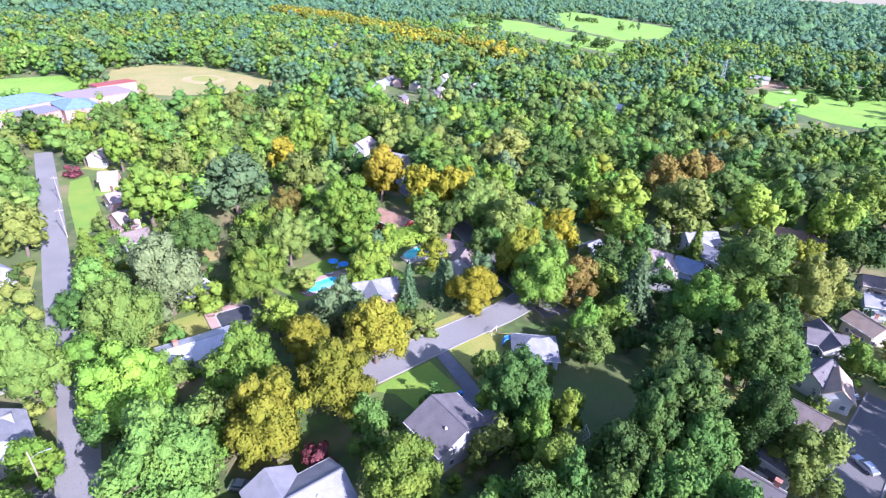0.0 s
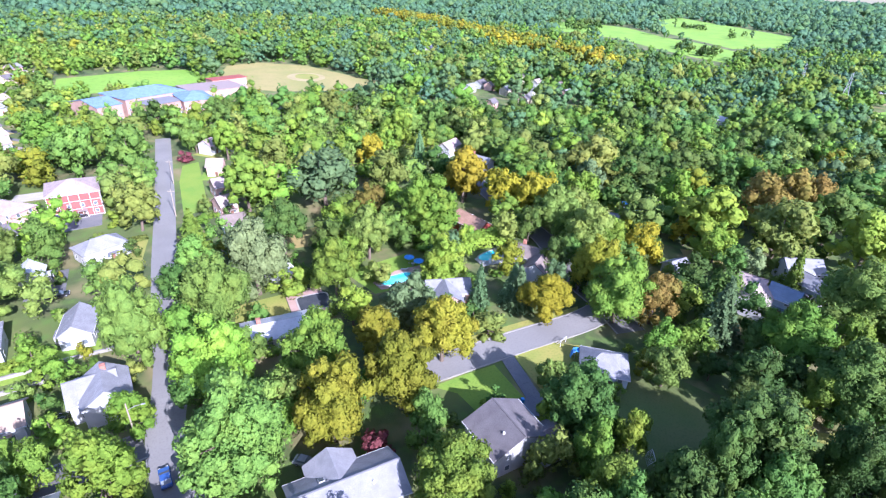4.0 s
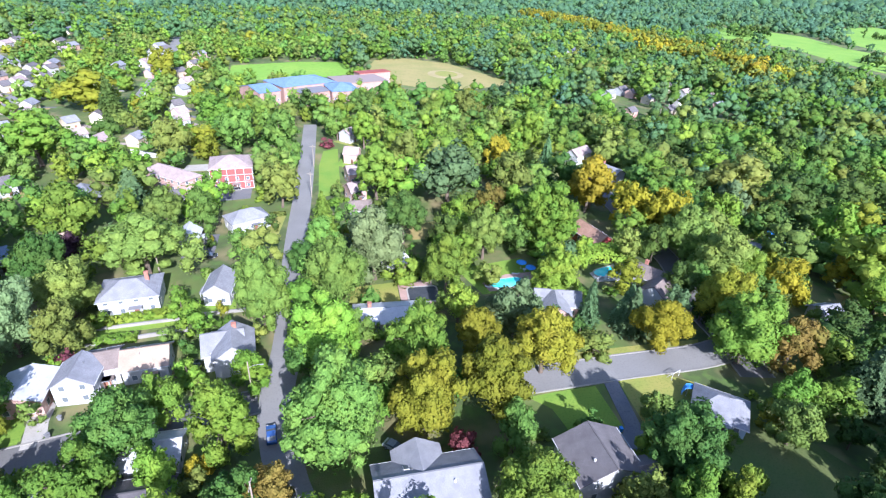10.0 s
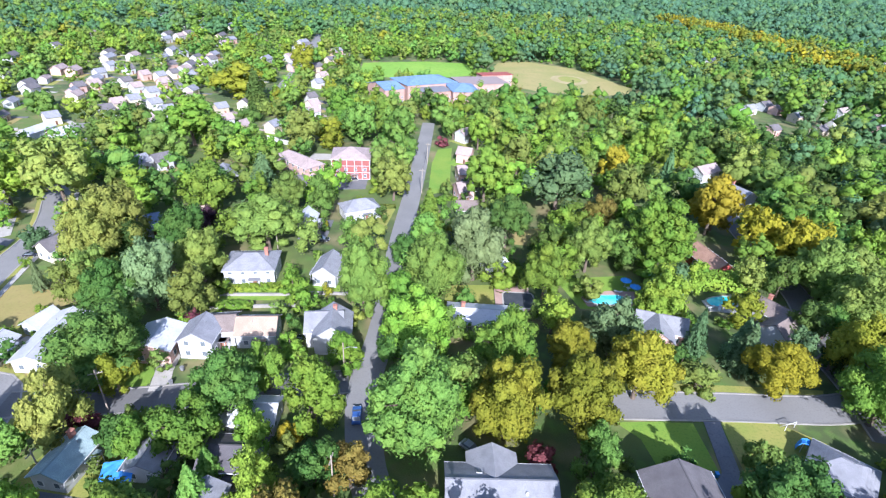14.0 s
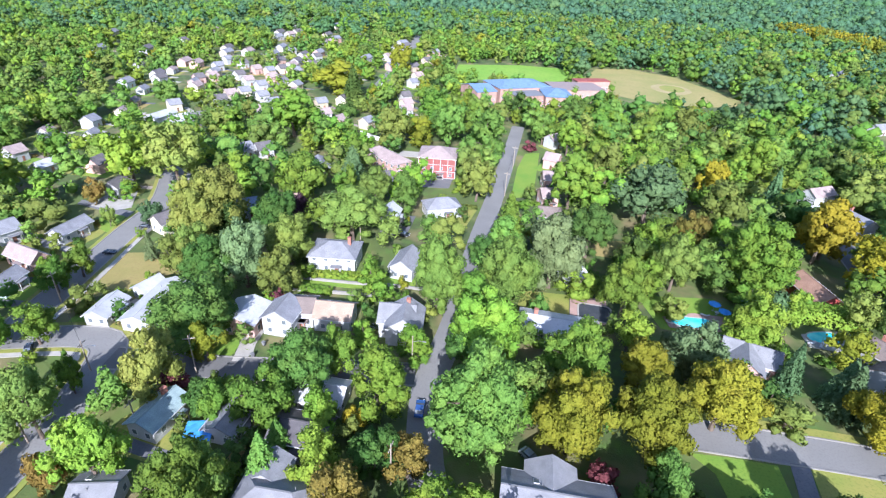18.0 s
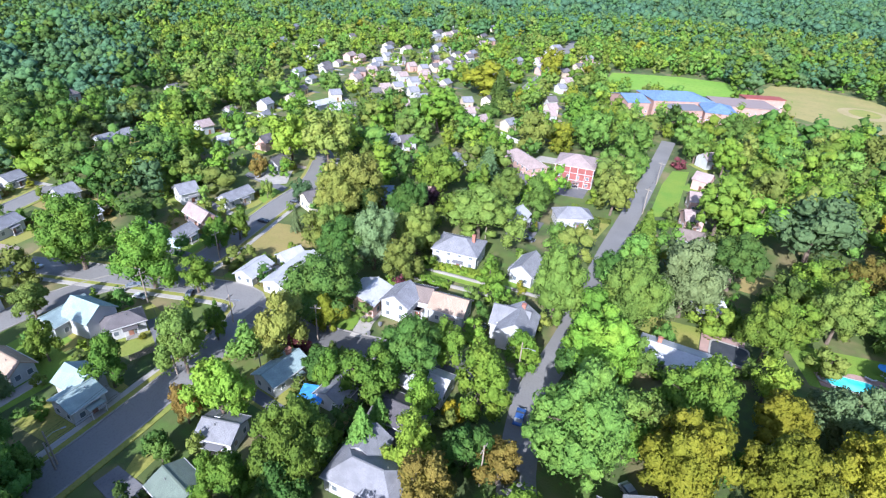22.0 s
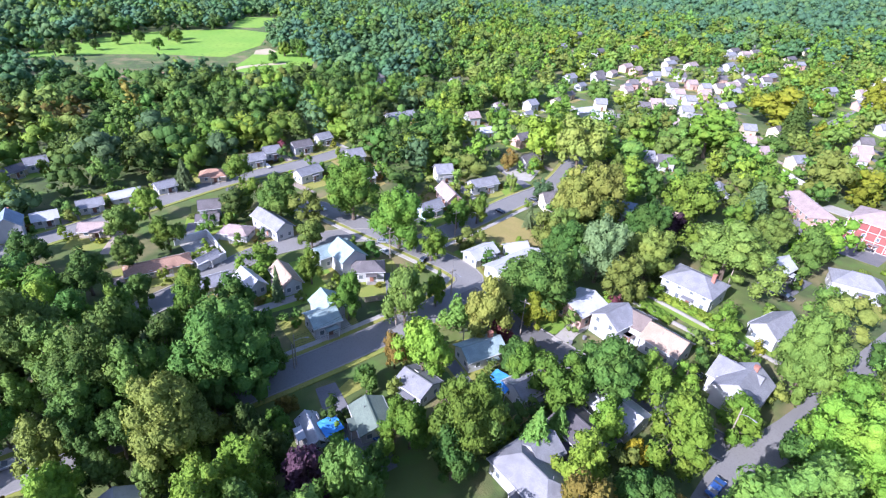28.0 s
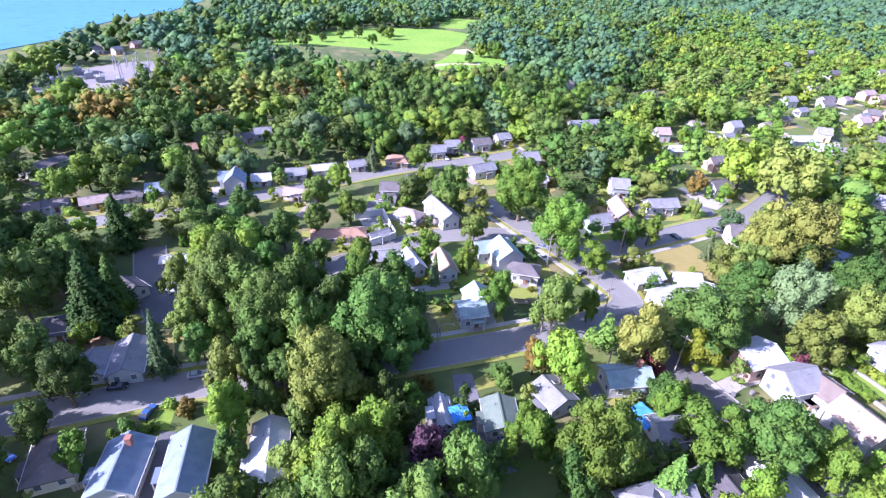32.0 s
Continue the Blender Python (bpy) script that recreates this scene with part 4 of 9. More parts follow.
slab("verge", [(-104.8, 66.6), (-94.2, 75.6), (-91.7, 72.5), (-99.8, 65.3)], 0.030, LAWN_OLIVE, label="yellow-green verge under small trees", category="verge")
slab("lawn", [(-44.8, 47.9), (-45.0, 59.7), (-43.6, 59.5), (-41.9, 46.9)], 0.034, LAWN_DRY, label="dry garden path between houses", category="path")
slab("lawn", [(101.0, 37.7), (108.9, 35.1), (107.9, 32.6), (102.6, 32.8)], 0.046, LAWN_OLIVE, label="sunlit garden lawn among shadows", category="lawn")
slab("lawn", [(78.5, 32.5), (84.3, 29.7), (83.3, 25.1), (78.8, 25.7)], 0.050, LAWN_DRY, label="dry garden strip behind a hedge", category="lawn")
slab("lawn", [(172.5, 58.5), (184.5, 58.2), (176.0, 52.6), (169.2, 54.4)], 0.054, LAWN, label="bright garden lawn", category="lawn")
slab("lawn", [(138.4, 108.9), (154.9, 97.6), (148.3, 93.6), (135.0, 103.2)], 0.058, LAWN_DRY, label="light sandy grass by a drive", category="lawn")
slab("yard", [(-65.5, 112.6), (-43.2, 117.7), (-41.0, 108.5), (-62.0, 105.3)], 0.062, LAWN, label="hedged front garden lawn", category="lawn")
slab("yard", [(-39.8, 116.6), (-31.1, 118.9), (-29.8, 113.5), (-38.2, 111.4)], 0.030, LAWN, label="garden lawn with shrubs", category="lawn")
slab("driveway", [(-50.6, 141.4), (-51.3, 155.4), (-43.0, 156.5), (-41.6, 140.6)], 0.099, DRIVE, label="asphalt driveway beside a house", category="driveway")
slab("lawn", [(-69.7, 72.1), (-62.9, 80.6), (-60.4, 78.3), (-60.0, 73.6)], 0.038, LAWN, label="small green front lawn", category="lawn")
slab("driveway", [(-58.9, 72.9), (-62.0, 83.3), (-59.4, 85.3), (-56.2, 77.0), (-56.6, 73.5)], 0.107, CONCRETE, label="pale pinkish concrete driveway", category="driveway")


# ---------- houses ----------
house(11.8, 55.4, 5, 17.5, 9.3, 4.6, 6.9, "gable", "light", "grey", vents=2, wing=(6, 8, 4.6, 6.8, -1, 4, 90))
house(41.8, 56.7, -84, 9.6, 11.9, 5.4, 8.2, "gable", "slate", "white", vents=1, wing=(5, 6, 4.2, 6, 4, 6, 90))
house(73.3, 67.7, -37, 10.0, 8.5, 3.0, 5.4, "hip", "light", "blue")
house(8.8, 105.1, 2, 18.2, 8.1, 3.3, 4.8, "gable", "white", "white", chimney=-1)
house(52.2, 107.7, -12, 11.6, 7.2, 3.7, 6.0, "gable", "grey", "pink", wing=(8, 7, 4, 6.3, -1, -4, 90))
house(82.3, 114.8, -52, 6.8, 6.4, 5.2, 7.4, "gable", "brown", "white", chimney=-1, wing=(10, 7, 5.2, 7.8, 5, -5, 90))
house(77.1, 143.4, -73, 13.1, 7.6, 3.7, 6.0, "gable", "rust", "red")
house(108.2, 200.4, -63, 11.7, 7.6, 4.6, 6.9, "gable", "light", "white", chimney=-1)
house(104.5, 225.7, 36, 11.9, 6.8, 4.6, 6.9, "gable", "pink", "white")
house(-28.4, 95.1, 11, 8.1, 7.6, 4.8, 7.4, "gable", "grey", "white", chimney=1, wing=(9, 8, 5.2, 8, 2, -2, 90))
house(-55.2, 118.4, 11, 13.0, 10.2, 5.1, 7.4, "hip", "light", "white", chimney=1)
house(-34.7, 120.7, -91, 9.5, 6.4, 4.1, 6.4, "gable", "grey", "white")
house(-35.2, 161.9, 31, 12.1, 8.1, 4.1, 6.4, "hip", "light", "white")
house(-47.3, 201.6, 10, 15.0, 14.5, 8.7, 11.4, "hip", "pink", "brick")
house(-1.4, 226.3, -13, 6.1, 6.8, 4.6, 6.9, "gable", "pink", "pink")
house(-0.7, 202.4, 17, 6.0, 6.8, 4.6, 6.9, "gable", "pink", "pink")
house(0.0, 183.9, 23, 6.0, 6.8, 4.6, 6.9, "gable", "pink", "pink")
house(1.7, 169.6, 8, 7.3, 6.8, 3.3, 5.5, "gable", "brown", "white")
house(-3.1, 256.8, 49, 6.6, 6.8, 4.6, 6.9, "gable", "pink", "white")
house(11.4, 131.6, 44, 6.5, 5.1, 2.8, 4.2, "gable", "white", "white")
house(-68.6, 198.9, -36, 21.5, 8.5, 5.5, 7.8, "hip", "pink", "pink")
house(-62.9, 177.2, 29, 6.6, 7.6, 4.6, 6.9, "gable", "slate", "white")
house(-62.9, 85.3, 96, 9.0, 8.1, 4.1, 5.5, "gable", "white", "pink")
house(-54.1, 87.2, 94, 7.2, 7.2, 5.1, 7.4, "gable", "light", "white")
house(-51.4, 91.6, 14, 6.0, 6.8, 4.6, 6.4, "gable", "brown", "white")
house(-43.3, 92.4, 9, 8.5, 7.2, 4.1, 6.3, "gable", "tan", "white")
house(-95.5, 78.1, 99, 8.4, 5.4, 3.0, 4.5, "gable", "white", "white")
house(-92.9, 88.9, 78, 6.0, 4.8, 3.0, 4.5, "gable", "white", "white")
house(-85.9, 83.3, 98, 16.9, 7.0, 3.4, 4.7, "gable", "white", "white")
house(-35.6, 68.0, 5, 10.9, 6.8, 3.3, 5.0, "gable", "white", "white")
house(-34.0, 58.1, 4, 9.9, 7.2, 3.5, 5.2, "gable", "dark", "grey")
house(-61.2, 54.4, 87, 9.0, 5.8, 3.4, 4.9, "gable", "teal", "white", chimney=1)
house(-47.9, 56.6, 92, 7.2, 5.8, 3.4, 4.9, "gable", "light", "white")
house(-31.1, 43.9, 6, 12.5, 7.1, 3.9, 6.0, "hip", "light", "white", wing=(5, 6, 4, 6, -3, 5, 90))
house(-58.7, 37.8, 19, 6.5, 5.8, 3.4, 4.7, "gable", "light", "white")
house(-55.6, 26.5, -7, 7.1, 5.8, 2.7, 3.9, "gable", "moss", "grey")
house(-58.5, 16.3, -0, 6.8, 3.2, 1.6, 2.8, "gable", "white", "blue")
house(-86.2, 28.2, 94, 6.0, 6.1, 3.7, 5.2, "gable", "teal", "white", wing=(6, 6, 4, 6, 3, 4, 90))
house(-57.4, -46.8, 11, 9.0, 6.4, 2.9, 4.5, "hip", "brown", "cream")
house(-53.9, -36.0, -2, 9.8, 6.4, 3.0, 4.8, "gable", "blue", "white", chimney=-1)
house(-52.8, -26.2, 1, 11.5, 6.1, 3.0, 4.8, "gable", "blue", "white")
house(-53.1, -13.7, 1, 12.4, 5.4, 3.0, 4.4, "gable", "white", "white")
house(-92.5, -60.1, 99, 6.0, 5.1, 3.0, 4.5, "hip", "dark", "grey")
house(-78.6, -48.8, 5, 6.0, 5.1, 2.9, 4.2, "gable", "light", "white")
house(-80.1, -42.4, 5, 9.7, 5.8, 2.9, 4.4, "gable", "light", "grey")
house(-113.1, 40.3, 98, 9.4, 5.7, 4.0, 5.8, "gable", "teal", "white", wing=(8, 7, 5, 7.5, 2, -5, 90))
house(-126.0, 10.4, 118, 6.0, 3.0, 2.2, 3.2, "gable", "light", "white")
house(-107.2, 26.0, 5, 9.6, 4.5, 3.2, 5.0, "gable", "tan", "white")
house(-127.7, -1.1, 91, 15.1, 5.4, 2.3, 3.5, "hip", "rust", "tan")
house(-137.0, 30.8, 16, 13.8, 5.4, 4.0, 5.8, "gable", "light", "white")
house(-137.8, 20.7, 51, 8.2, 5.4, 2.6, 4.0, "hip", "pink", "white")
house(-156.0, 16.6, 80, 6.0, 5.4, 3.6, 5.4, "gable", "slate", "white")
house(-150.2, 14.9, 73, 6.1, 4.2, 2.2, 3.3, "gable", "slate", "white")
house(-114.0, 9.3, 95, 9.2, 4.8, 2.4, 3.6, "gable", "light", "grey")
house(-109.0, 17.7, 14, 7.9, 4.2, 3.2, 5.0, "gable", "white", "white")
house(-101.5, 46.2, 67, 7.9, 5.1, 3.5, 5.0, "hip", "slate", "white")
house(-167.7, -36.3, 91, 6.7, 5.1, 4.0, 5.9, "gable", "blue", "white", chimney=1, wing=(7, 6, 5, 7.6, 2, -4, 90))
house(-169.5, -26.7, 96, 6.1, 5.1, 2.7, 4.0, "gable", "white", "white")
house(-174.0, -15.3, 96, 6.6, 5.1, 2.7, 4.0, "gable", "light", "white")
house(-178.2, -5.4, 102, 8.7, 5.1, 2.4, 3.6, "gable", "white", "white")
house(-180.5, 6.4, 106, 6.0, 4.8, 2.6, 3.9, "gable", "light", "white")
house(-184.1, 22.5, 74, 8.5, 5.4, 2.7, 4.3, "hip", "rust", "tan")
house(-191.9, 38.6, 98, 7.4, 4.8, 3.5, 5.2, "gable", "light", "white")
house(-198.1, 47.0, 95, 6.0, 4.8, 3.5, 5.2, "gable", "light", "white")
house(-200.1, 59.8, 99, 7.8, 4.8, 3.5, 5.2, "gable", "slate", "white")
house(-206.5, 71.4, 104, 6.0, 4.8, 3.5, 5.2, "gable", "light", "white")
house(-171.3, 53.0, 109, 9.2, 5.1, 3.5, 5.2, "gable", "light", "white")
house(-161.1, -57.7, 97, 6.0, 4.8, 3.5, 5.2, "gable", "blue", "white")
house(-159.1, -66.0, 106, 7.5, 4.8, 2.4, 3.6, "gable", "slate", "grey")
house(-155.8, -74.4, 108, 7.4, 4.8, 2.4, 3.6, "gable", "pink", "tan")
house(-154.4, -84.6, 99, 6.6, 4.8, 2.4, 3.6, "gable", "slate", "white")
house(-152.0, -91.1, 106, 6.0, 4.8, 2.4, 3.6, "gable", "brown", "tan")
house(-186.9, -101.2, 149, 15.1, 5.1, 2.4, 3.6, "gable", "slate", "white")
house(-118.4, -43.1, 92, 6.1, 3.0, 2.0, 2.6, "gable", "white", "white")
house(-105.4, -49.8, 45, 6.0, 5.4, 2.6, 4.2, "gable", "dark", "grey")
house(-156.2, -14.1, 69, 7.8, 4.8, 2.6, 4.0, "gable", "pink", "tan")
house(-213.0, -38.4, 130, 8.6, 4.8, 2.6, 4.0, "gable", "slate", "tan")
house(-217.8, -30.9, 102, 6.4, 4.8, 3.3, 5.0, "gable", "light", "white")
house(-201.3, -57.3, 113, 6.1, 4.8, 2.6, 4.0, "gable", "rust", "pink")
house(-132.8, 90.2, -9, 11.1, 4.8, 3.6, 5.8, "gable", "pink", "pink")
house(-136.3, 107.1, 90, 10.6, 5.1, 3.3, 5.0, "gable", "light", "white")
house(-148.4, 138.3, 101, 8.4, 5.1, 3.7, 5.8, "gable", "slate", "white")
house(-127.1, 79.4, 102, 7.9, 4.8, 3.2, 4.9, "gable", "light", "blue")
house(-137.4, 73.3, 101, 6.6, 4.8, 3.2, 4.8, "gable", "light", "white")
house(-160.8, 71.4, 97, 6.0, 4.8, 3.2, 4.9, "gable", "white", "white")
house(-225.1, 118.2, 96, 15.0, 5.4, 3.3, 5.0, "gable", "light", "white")
house(-197.8, 219.1, 88, 15.4, 6.0, 3.3, 5.0, "gable", "white", "white")
house(-187.6, 144.9, 87, 7.2, 4.8, 3.3, 5.0, "gable", "white", "white")
house(132.2, 78.3, -62, 6.5, 7.6, 5.2, 8.0, "gable", "pink", "white", wing=(9, 8, 5, 7.6, 2, -5, 90))
house(137.0, 71.4, -70, 7.2, 7.6, 5.0, 7.4, "gable", "blue", "blue")
house(156.7, 80.8, -26, 10.6, 7.6, 5.2, 7.8, "gable", "light", "white")
house(152.1, 72.3, -88, 7.8, 7.2, 4.4, 6.6, "gable", "light", "white")
house(193.2, 68.3, -51, 11.3, 5.9, 3.6, 5.6, "gable", "rust", "white")
house(193.5, 59.0, -101, 6.9, 5.6, 3.6, 5.6, "gable", "brown", "white")
house(136.6, 33.4, -55, 8.0, 6.3, 3.9, 6.0, "gable", "slate", "grey")
house(137.3, 33.2, -132, 10.4, 5.9, 3.9, 6.0, "gable", "slate", "grey")
house(152.2, 30.4, -108, 7.9, 5.9, 4.1, 6.3, "gable", "tan", "tan")
house(168.1, 34.5, -51, 6.0, 5.9, 4.1, 6.1, "gable", "grey", "blue")
house(181.4, 39.8, -52, 6.0, 5.9, 3.6, 5.4, "gable", "brown", "tan")
house(121.4, 27.8, 0, 9.2, 5.9, 4.1, 6.1, "gable", "slate", "grey")
house(120.4, 23.9, -153, 8.3, 5.3, 3.9, 6.0, "gable", "tan", "white")
house(105.4, 22.6, -84, 6.4, 6.3, 3.7, 5.8, "gable", "brown", "tan")
house(89.6, 20.2, -87, 6.0, 5.9, 4.6, 6.8, "gable", "slate", "white", chimney=1)
house(79.0, 18.8, -78, 6.6, 6.3, 4.2, 6.6, "gable", "slate", "magenta", chimney=1)
house(126.3, 131.7, -45, 6.0, 6.8, 3.6, 5.4, "gable", "light", "white")
house(123.8, 96.6, 5, 6.0, 6.0, 3.2, 5.0, "gable", "light", "white")
house(299.2, 232.8, -57, 8.9, 10.2, 4.0, 6.0, "gable", "white", "white")
house(-182.6, 215.3, 71, 7.8, 8.5, 4.2, 6.4, "gable", "white", "white")
house(-96.9, 138.9, 41, 6.0, 7.6, 3.7, 5.9, "gable", "blue", "white")
house(-86.4, 146.6, 36, 8.7, 7.6, 3.7, 5.7, "gable", "tan", "white")
house(-93.7, 187.3, -52, 12.0, 5.1, 2.8, 4.1, "gable", "light", "white")
house(-123.5, 192.1, 56, 6.5, 6.8, 4.2, 6.4, "gable", "slate", "white")
house(-130.3, 188.3, 64, 6.0, 6.8, 4.2, 6.4, "gable", "light", "white")
house(-50.0, 149.6, 94, 6.4, 6.0, 4.1, 6.4, "gable", "white", "white")
house(-260.9, 366.9, 73, 6.0, 6.8, 4.2, 6.4, "gable", "light", "white")
house(-242.6, 359.3, 70, 6.0, 6.8, 4.2, 6.4, "gable", "slate", "white")
house(-222.4, 344.6, 67, 6.0, 6.8, 4.2, 6.4, "gable", "pink", "pink")
house(-211.1, 344.1, 65, 6.0, 6.8, 4.2, 6.4, "gable", "light", "tan")
house(-208.0, 355.2, 65, 6.0, 6.8, 4.2, 6.4, "gable", "slate", "cream")
house(-211.8, 400.8, 68, 6.6, 6.8, 4.2, 6.4, "gable", "pink", "grey")
house(-243.1, 432.0, 73, 7.3, 6.8, 4.2, 6.4, "gable", "light", "grey")
house(-210.1, 414.9, 69, 7.0, 6.8, 4.2, 6.4, "gable", "slate", "white")
house(-238.9, 496.5, 74, 9.3, 6.8, 4.2, 6.4, "gable", "pink", "white")
house(-241.7, 520.1, 75, 10.1, 6.8, 4.2, 6.4, "gable", "light", "pink")
house(-297.3, 544.8, 81, 10.8, 6.8, 4.2, 6.4, "gable", "slate", "tan")
house(-296.4, 571.0, 81, 11.8, 6.8, 4.2, 6.4, "gable", "pink", "cream")
house(-294.8, 500.4, 80, 9.3, 6.8, 4.2, 6.4, "gable", "light", "grey")
house(-221.2, 322.3, 65, 6.0, 6.8, 4.2, 6.4, "gable", "slate", "grey")
house(-206.3, 309.4, 62, 6.0, 6.8, 4.2, 6.4, "gable", "pink", "white")
house(-191.3, 300.7, 60, 6.0, 6.8, 4.2, 6.4, "gable", "light", "white")
house(-225.4, 383.5, 69, 6.0, 6.8, 4.2, 6.4, "gable", "slate", "pink")
house(-193.8, 271.8, 58, 6.0, 6.8, 4.2, 6.4, "gable", "pink", "tan")
house(-190.3, 280.7, 58, 6.0, 6.8, 4.2, 6.4, "gable", "light", "cream")
house(-190.5, 257.8, 56, 6.0, 6.8, 4.2, 6.4, "gable", "slate", "grey")
house(-159.2, 248.0, 51, 6.0, 6.8, 4.2, 6.4, "gable", "pink", "grey")
house(-161.5, 264.5, 53, 6.0, 6.8, 4.2, 6.4, "gable", "light", "white")
house(-165.0, 292.6, 56, 6.0, 6.8, 4.2, 6.4, "gable", "pink", "pink")
house(-137.8, 276.2, 52, 6.0, 6.8, 4.2, 6.4, "gable", "light", "tan")
house(-158.5, 448.2, 65, 8.2, 6.8, 4.2, 6.4, "gable", "pink", "grey")
house(-167.0, 495.8, 67, 9.7, 6.8, 4.2, 6.4, "gable", "light", "grey")
house(-165.6, 515.8, 68, 10.4, 6.8, 4.2, 6.4, "gable", "slate", "white")
house(-145.8, 423.7, 62, 7.6, 6.8, 4.2, 6.4, "gable", "pink", "white")
house(-130.3, 492.2, 64, 9.8, 6.8, 4.2, 6.4, "gable", "light", "pink")
house(-123.0, 446.0, 61, 8.4, 6.8, 4.2, 6.4, "gable", "slate", "tan")
house(-110.9, 378.6, 56, 6.6, 6.8, 4.2, 6.4, "gable", "pink", "cream")
house(-106.9, 355.0, 54, 6.0, 6.8, 4.2, 6.4, "gable", "light", "grey")
house(-99.3, 313.7, 51, 6.0, 6.8, 4.2, 6.4, "gable", "slate", "grey")
house(-88.0, 281.4, 47, 6.0, 6.8, 4.2, 6.4, "gable", "pink", "white")
house(-237.0, 301.0, 66, 6.0, 6.8, 4.2, 6.4, "gable", "slate", "pink")
house(-233.5, 310.1, 66, 6.0, 6.8, 4.2, 6.4, "gable", "pink", "tan")
house(-205.2, 238.0, 57, 6.0, 6.8, 4.2, 6.4, "gable", "light", "cream")
house(-348.5, 428.6, 85, 6.9, 6.8, 4.2, 6.4, "gable", "slate", "grey")
house(181.7, 362.4, 35, 8.8, 6.8, 4.2, 6.4, "gable", "light", "white")
house(197.8, 376.7, 35, 9.4, 6.8, 4.2, 6.4, "gable", "slate", "white")
house(202.1, 367.3, 35, 9.1, 6.8, 4.2, 6.4, "gable", "pink", "pink")
house(205.5, 348.8, 33, 8.6, 6.8, 4.2, 6.4, "gable", "light", "tan")
house(251.0, 397.2, 34, 10.6, 6.8, 4.2, 6.4, "gable", "slate", "cream")
house(246.3, 371.2, 33, 9.7, 6.8, 4.2, 6.4, "gable", "pink", "grey")
house(226.1, 345.9, 32, 8.8, 6.8, 4.2, 6.4, "gable", "light", "grey")
house(261.9, 358.6, 31, 9.5, 6.8, 4.2, 6.4, "gable", "pink", "white")
house(246.6, 329.1, 30, 8.5, 6.8, 4.2, 6.4, "gable", "light", "pink")
house(203.1, 317.2, 31, 7.7, 6.8, 4.2, 6.4, "gable", "slate", "tan")
house(388.2, 681.0, 43, 23.9, 6.8, 4.2, 6.4, "gable", "pink", "cream")
house(411.3, 704.7, 43, 25.4, 6.8, 4.2, 6.4, "gable", "light", "grey")
house(452.7, 642.7, 39, 23.1, 6.8, 4.2, 6.4, "gable", "slate", "grey")
house(204.2, 551.7, 45, 15.5, 6.8, 4.2, 6.4, "gable", "pink", "white")
house(239.8, 586.7, 45, 17.4, 6.8, 4.2, 6.4, "gable", "light", "white")
house(172.8, 310.8, 32, 7.3, 6.8, 4.2, 6.4, "gable", "slate", "pink")
house(277.2, 342.6, 30, 9.2, 6.8, 4.2, 6.4, "gable", "light", "cream")
house(-265.1, 269.8, 100, 8.2, 6.4, 4.2, 6.4, "gable", "light", "white")
house(-266.5, 298.5, 99, 9.0, 6.4, 4.2, 6.4, "gable", "slate", "white")
house(-281.5, 344.5, 100, 10.5, 6.4, 4.2, 6.4, "gable", "pink", "pink")
house(-240.4, 321.6, 97, 9.0, 6.4, 4.2, 6.4, "gable", "light", "tan")
house(-293.2, 413.7, 100, 12.7, 6.4, 4.2, 6.4, "gable", "slate", "cream")
house(-269.4, 408.1, 98, 12.0, 6.4, 4.2, 6.4, "gable", "pink", "grey")
house(-246.2, 408.1, 96, 11.5, 6.4, 4.2, 6.4, "gable", "light", "grey")
house(-310.1, 529.6, 100, 16.8, 6.4, 4.2, 6.4, "gable", "slate", "white")
house(-329.8, 601.1, 100, 19.9, 6.4, 4.2, 6.4, "gable", "pink", "white")
house(-217.3, 433.5, 94, 11.5, 6.4, 4.2, 6.4, "gable", "light", "pink")
house(-261.4, 542.5, 96, 16.0, 6.4, 4.2, 6.4, "gable", "slate", "tan")
house(-367.8, 500.4, 104, 17.4, 6.4, 4.2, 6.4, "gable", "pink", "cream")
house(-391.7, 590.2, 104, 21.4, 6.4, 4.2, 6.4, "gable", "light", "grey")
house(-399.9, 680.7, 103, 25.3, 6.4, 4.2, 6.4, "gable", "slate", "grey")
house(-360.7, 778.3, 100, 28.1, 6.4, 4.2, 6.4, "gable", "pink", "white")
house(-370.8, 872.6, 100, 32.8, 6.4, 4.2, 6.4, "gable", "light", "white")
house(-172.1, 310.2, 91, 7.5, 6.4, 4.2, 6.4, "gable", "light", "cream")
house(-222.5, 415.7, 95, 11.2, 6.4, 4.2, 6.4, "gable", "slate", "grey")
house(-337.9, 659.4, 100, 22.4, 6.4, 4.2, 6.4, "gable", "pink", "grey")
house(-251.6, 341.7, 70, 6.0, 6.8, 4.2, 6.4, "gable", "light", "white")
house(-198.0, 325.3, 62, 6.0, 6.8, 4.2, 6.4, "gable", "pink", "pink")
house(-195.4, 352.8, 64, 6.0, 6.8, 4.2, 6.4, "gable", "light", "tan")
house(-200.8, 386.9, 66, 6.2, 6.8, 4.2, 6.4, "gable", "slate", "cream")
house(-175.5, 276.3, 56, 6.0, 6.8, 4.2, 6.4, "gable", "light", "grey")
house(-125.4, 255.3, 48, 6.0, 6.8, 4.2, 6.4, "gable", "pink", "white")
house(-141.4, 406.6, 61, 7.1, 6.8, 4.2, 6.4, "gable", "light", "pink")
house(-124.7, 412.1, 60, 7.4, 6.8, 4.2, 6.4, "gable", "slate", "tan")
house(-92.5, 296.3, 49, 6.0, 6.8, 4.2, 6.4, "gable", "pink", "cream")
house(-174.6, 532.6, 69, 10.9, 6.8, 4.2, 6.4, "gable", "light", "grey")
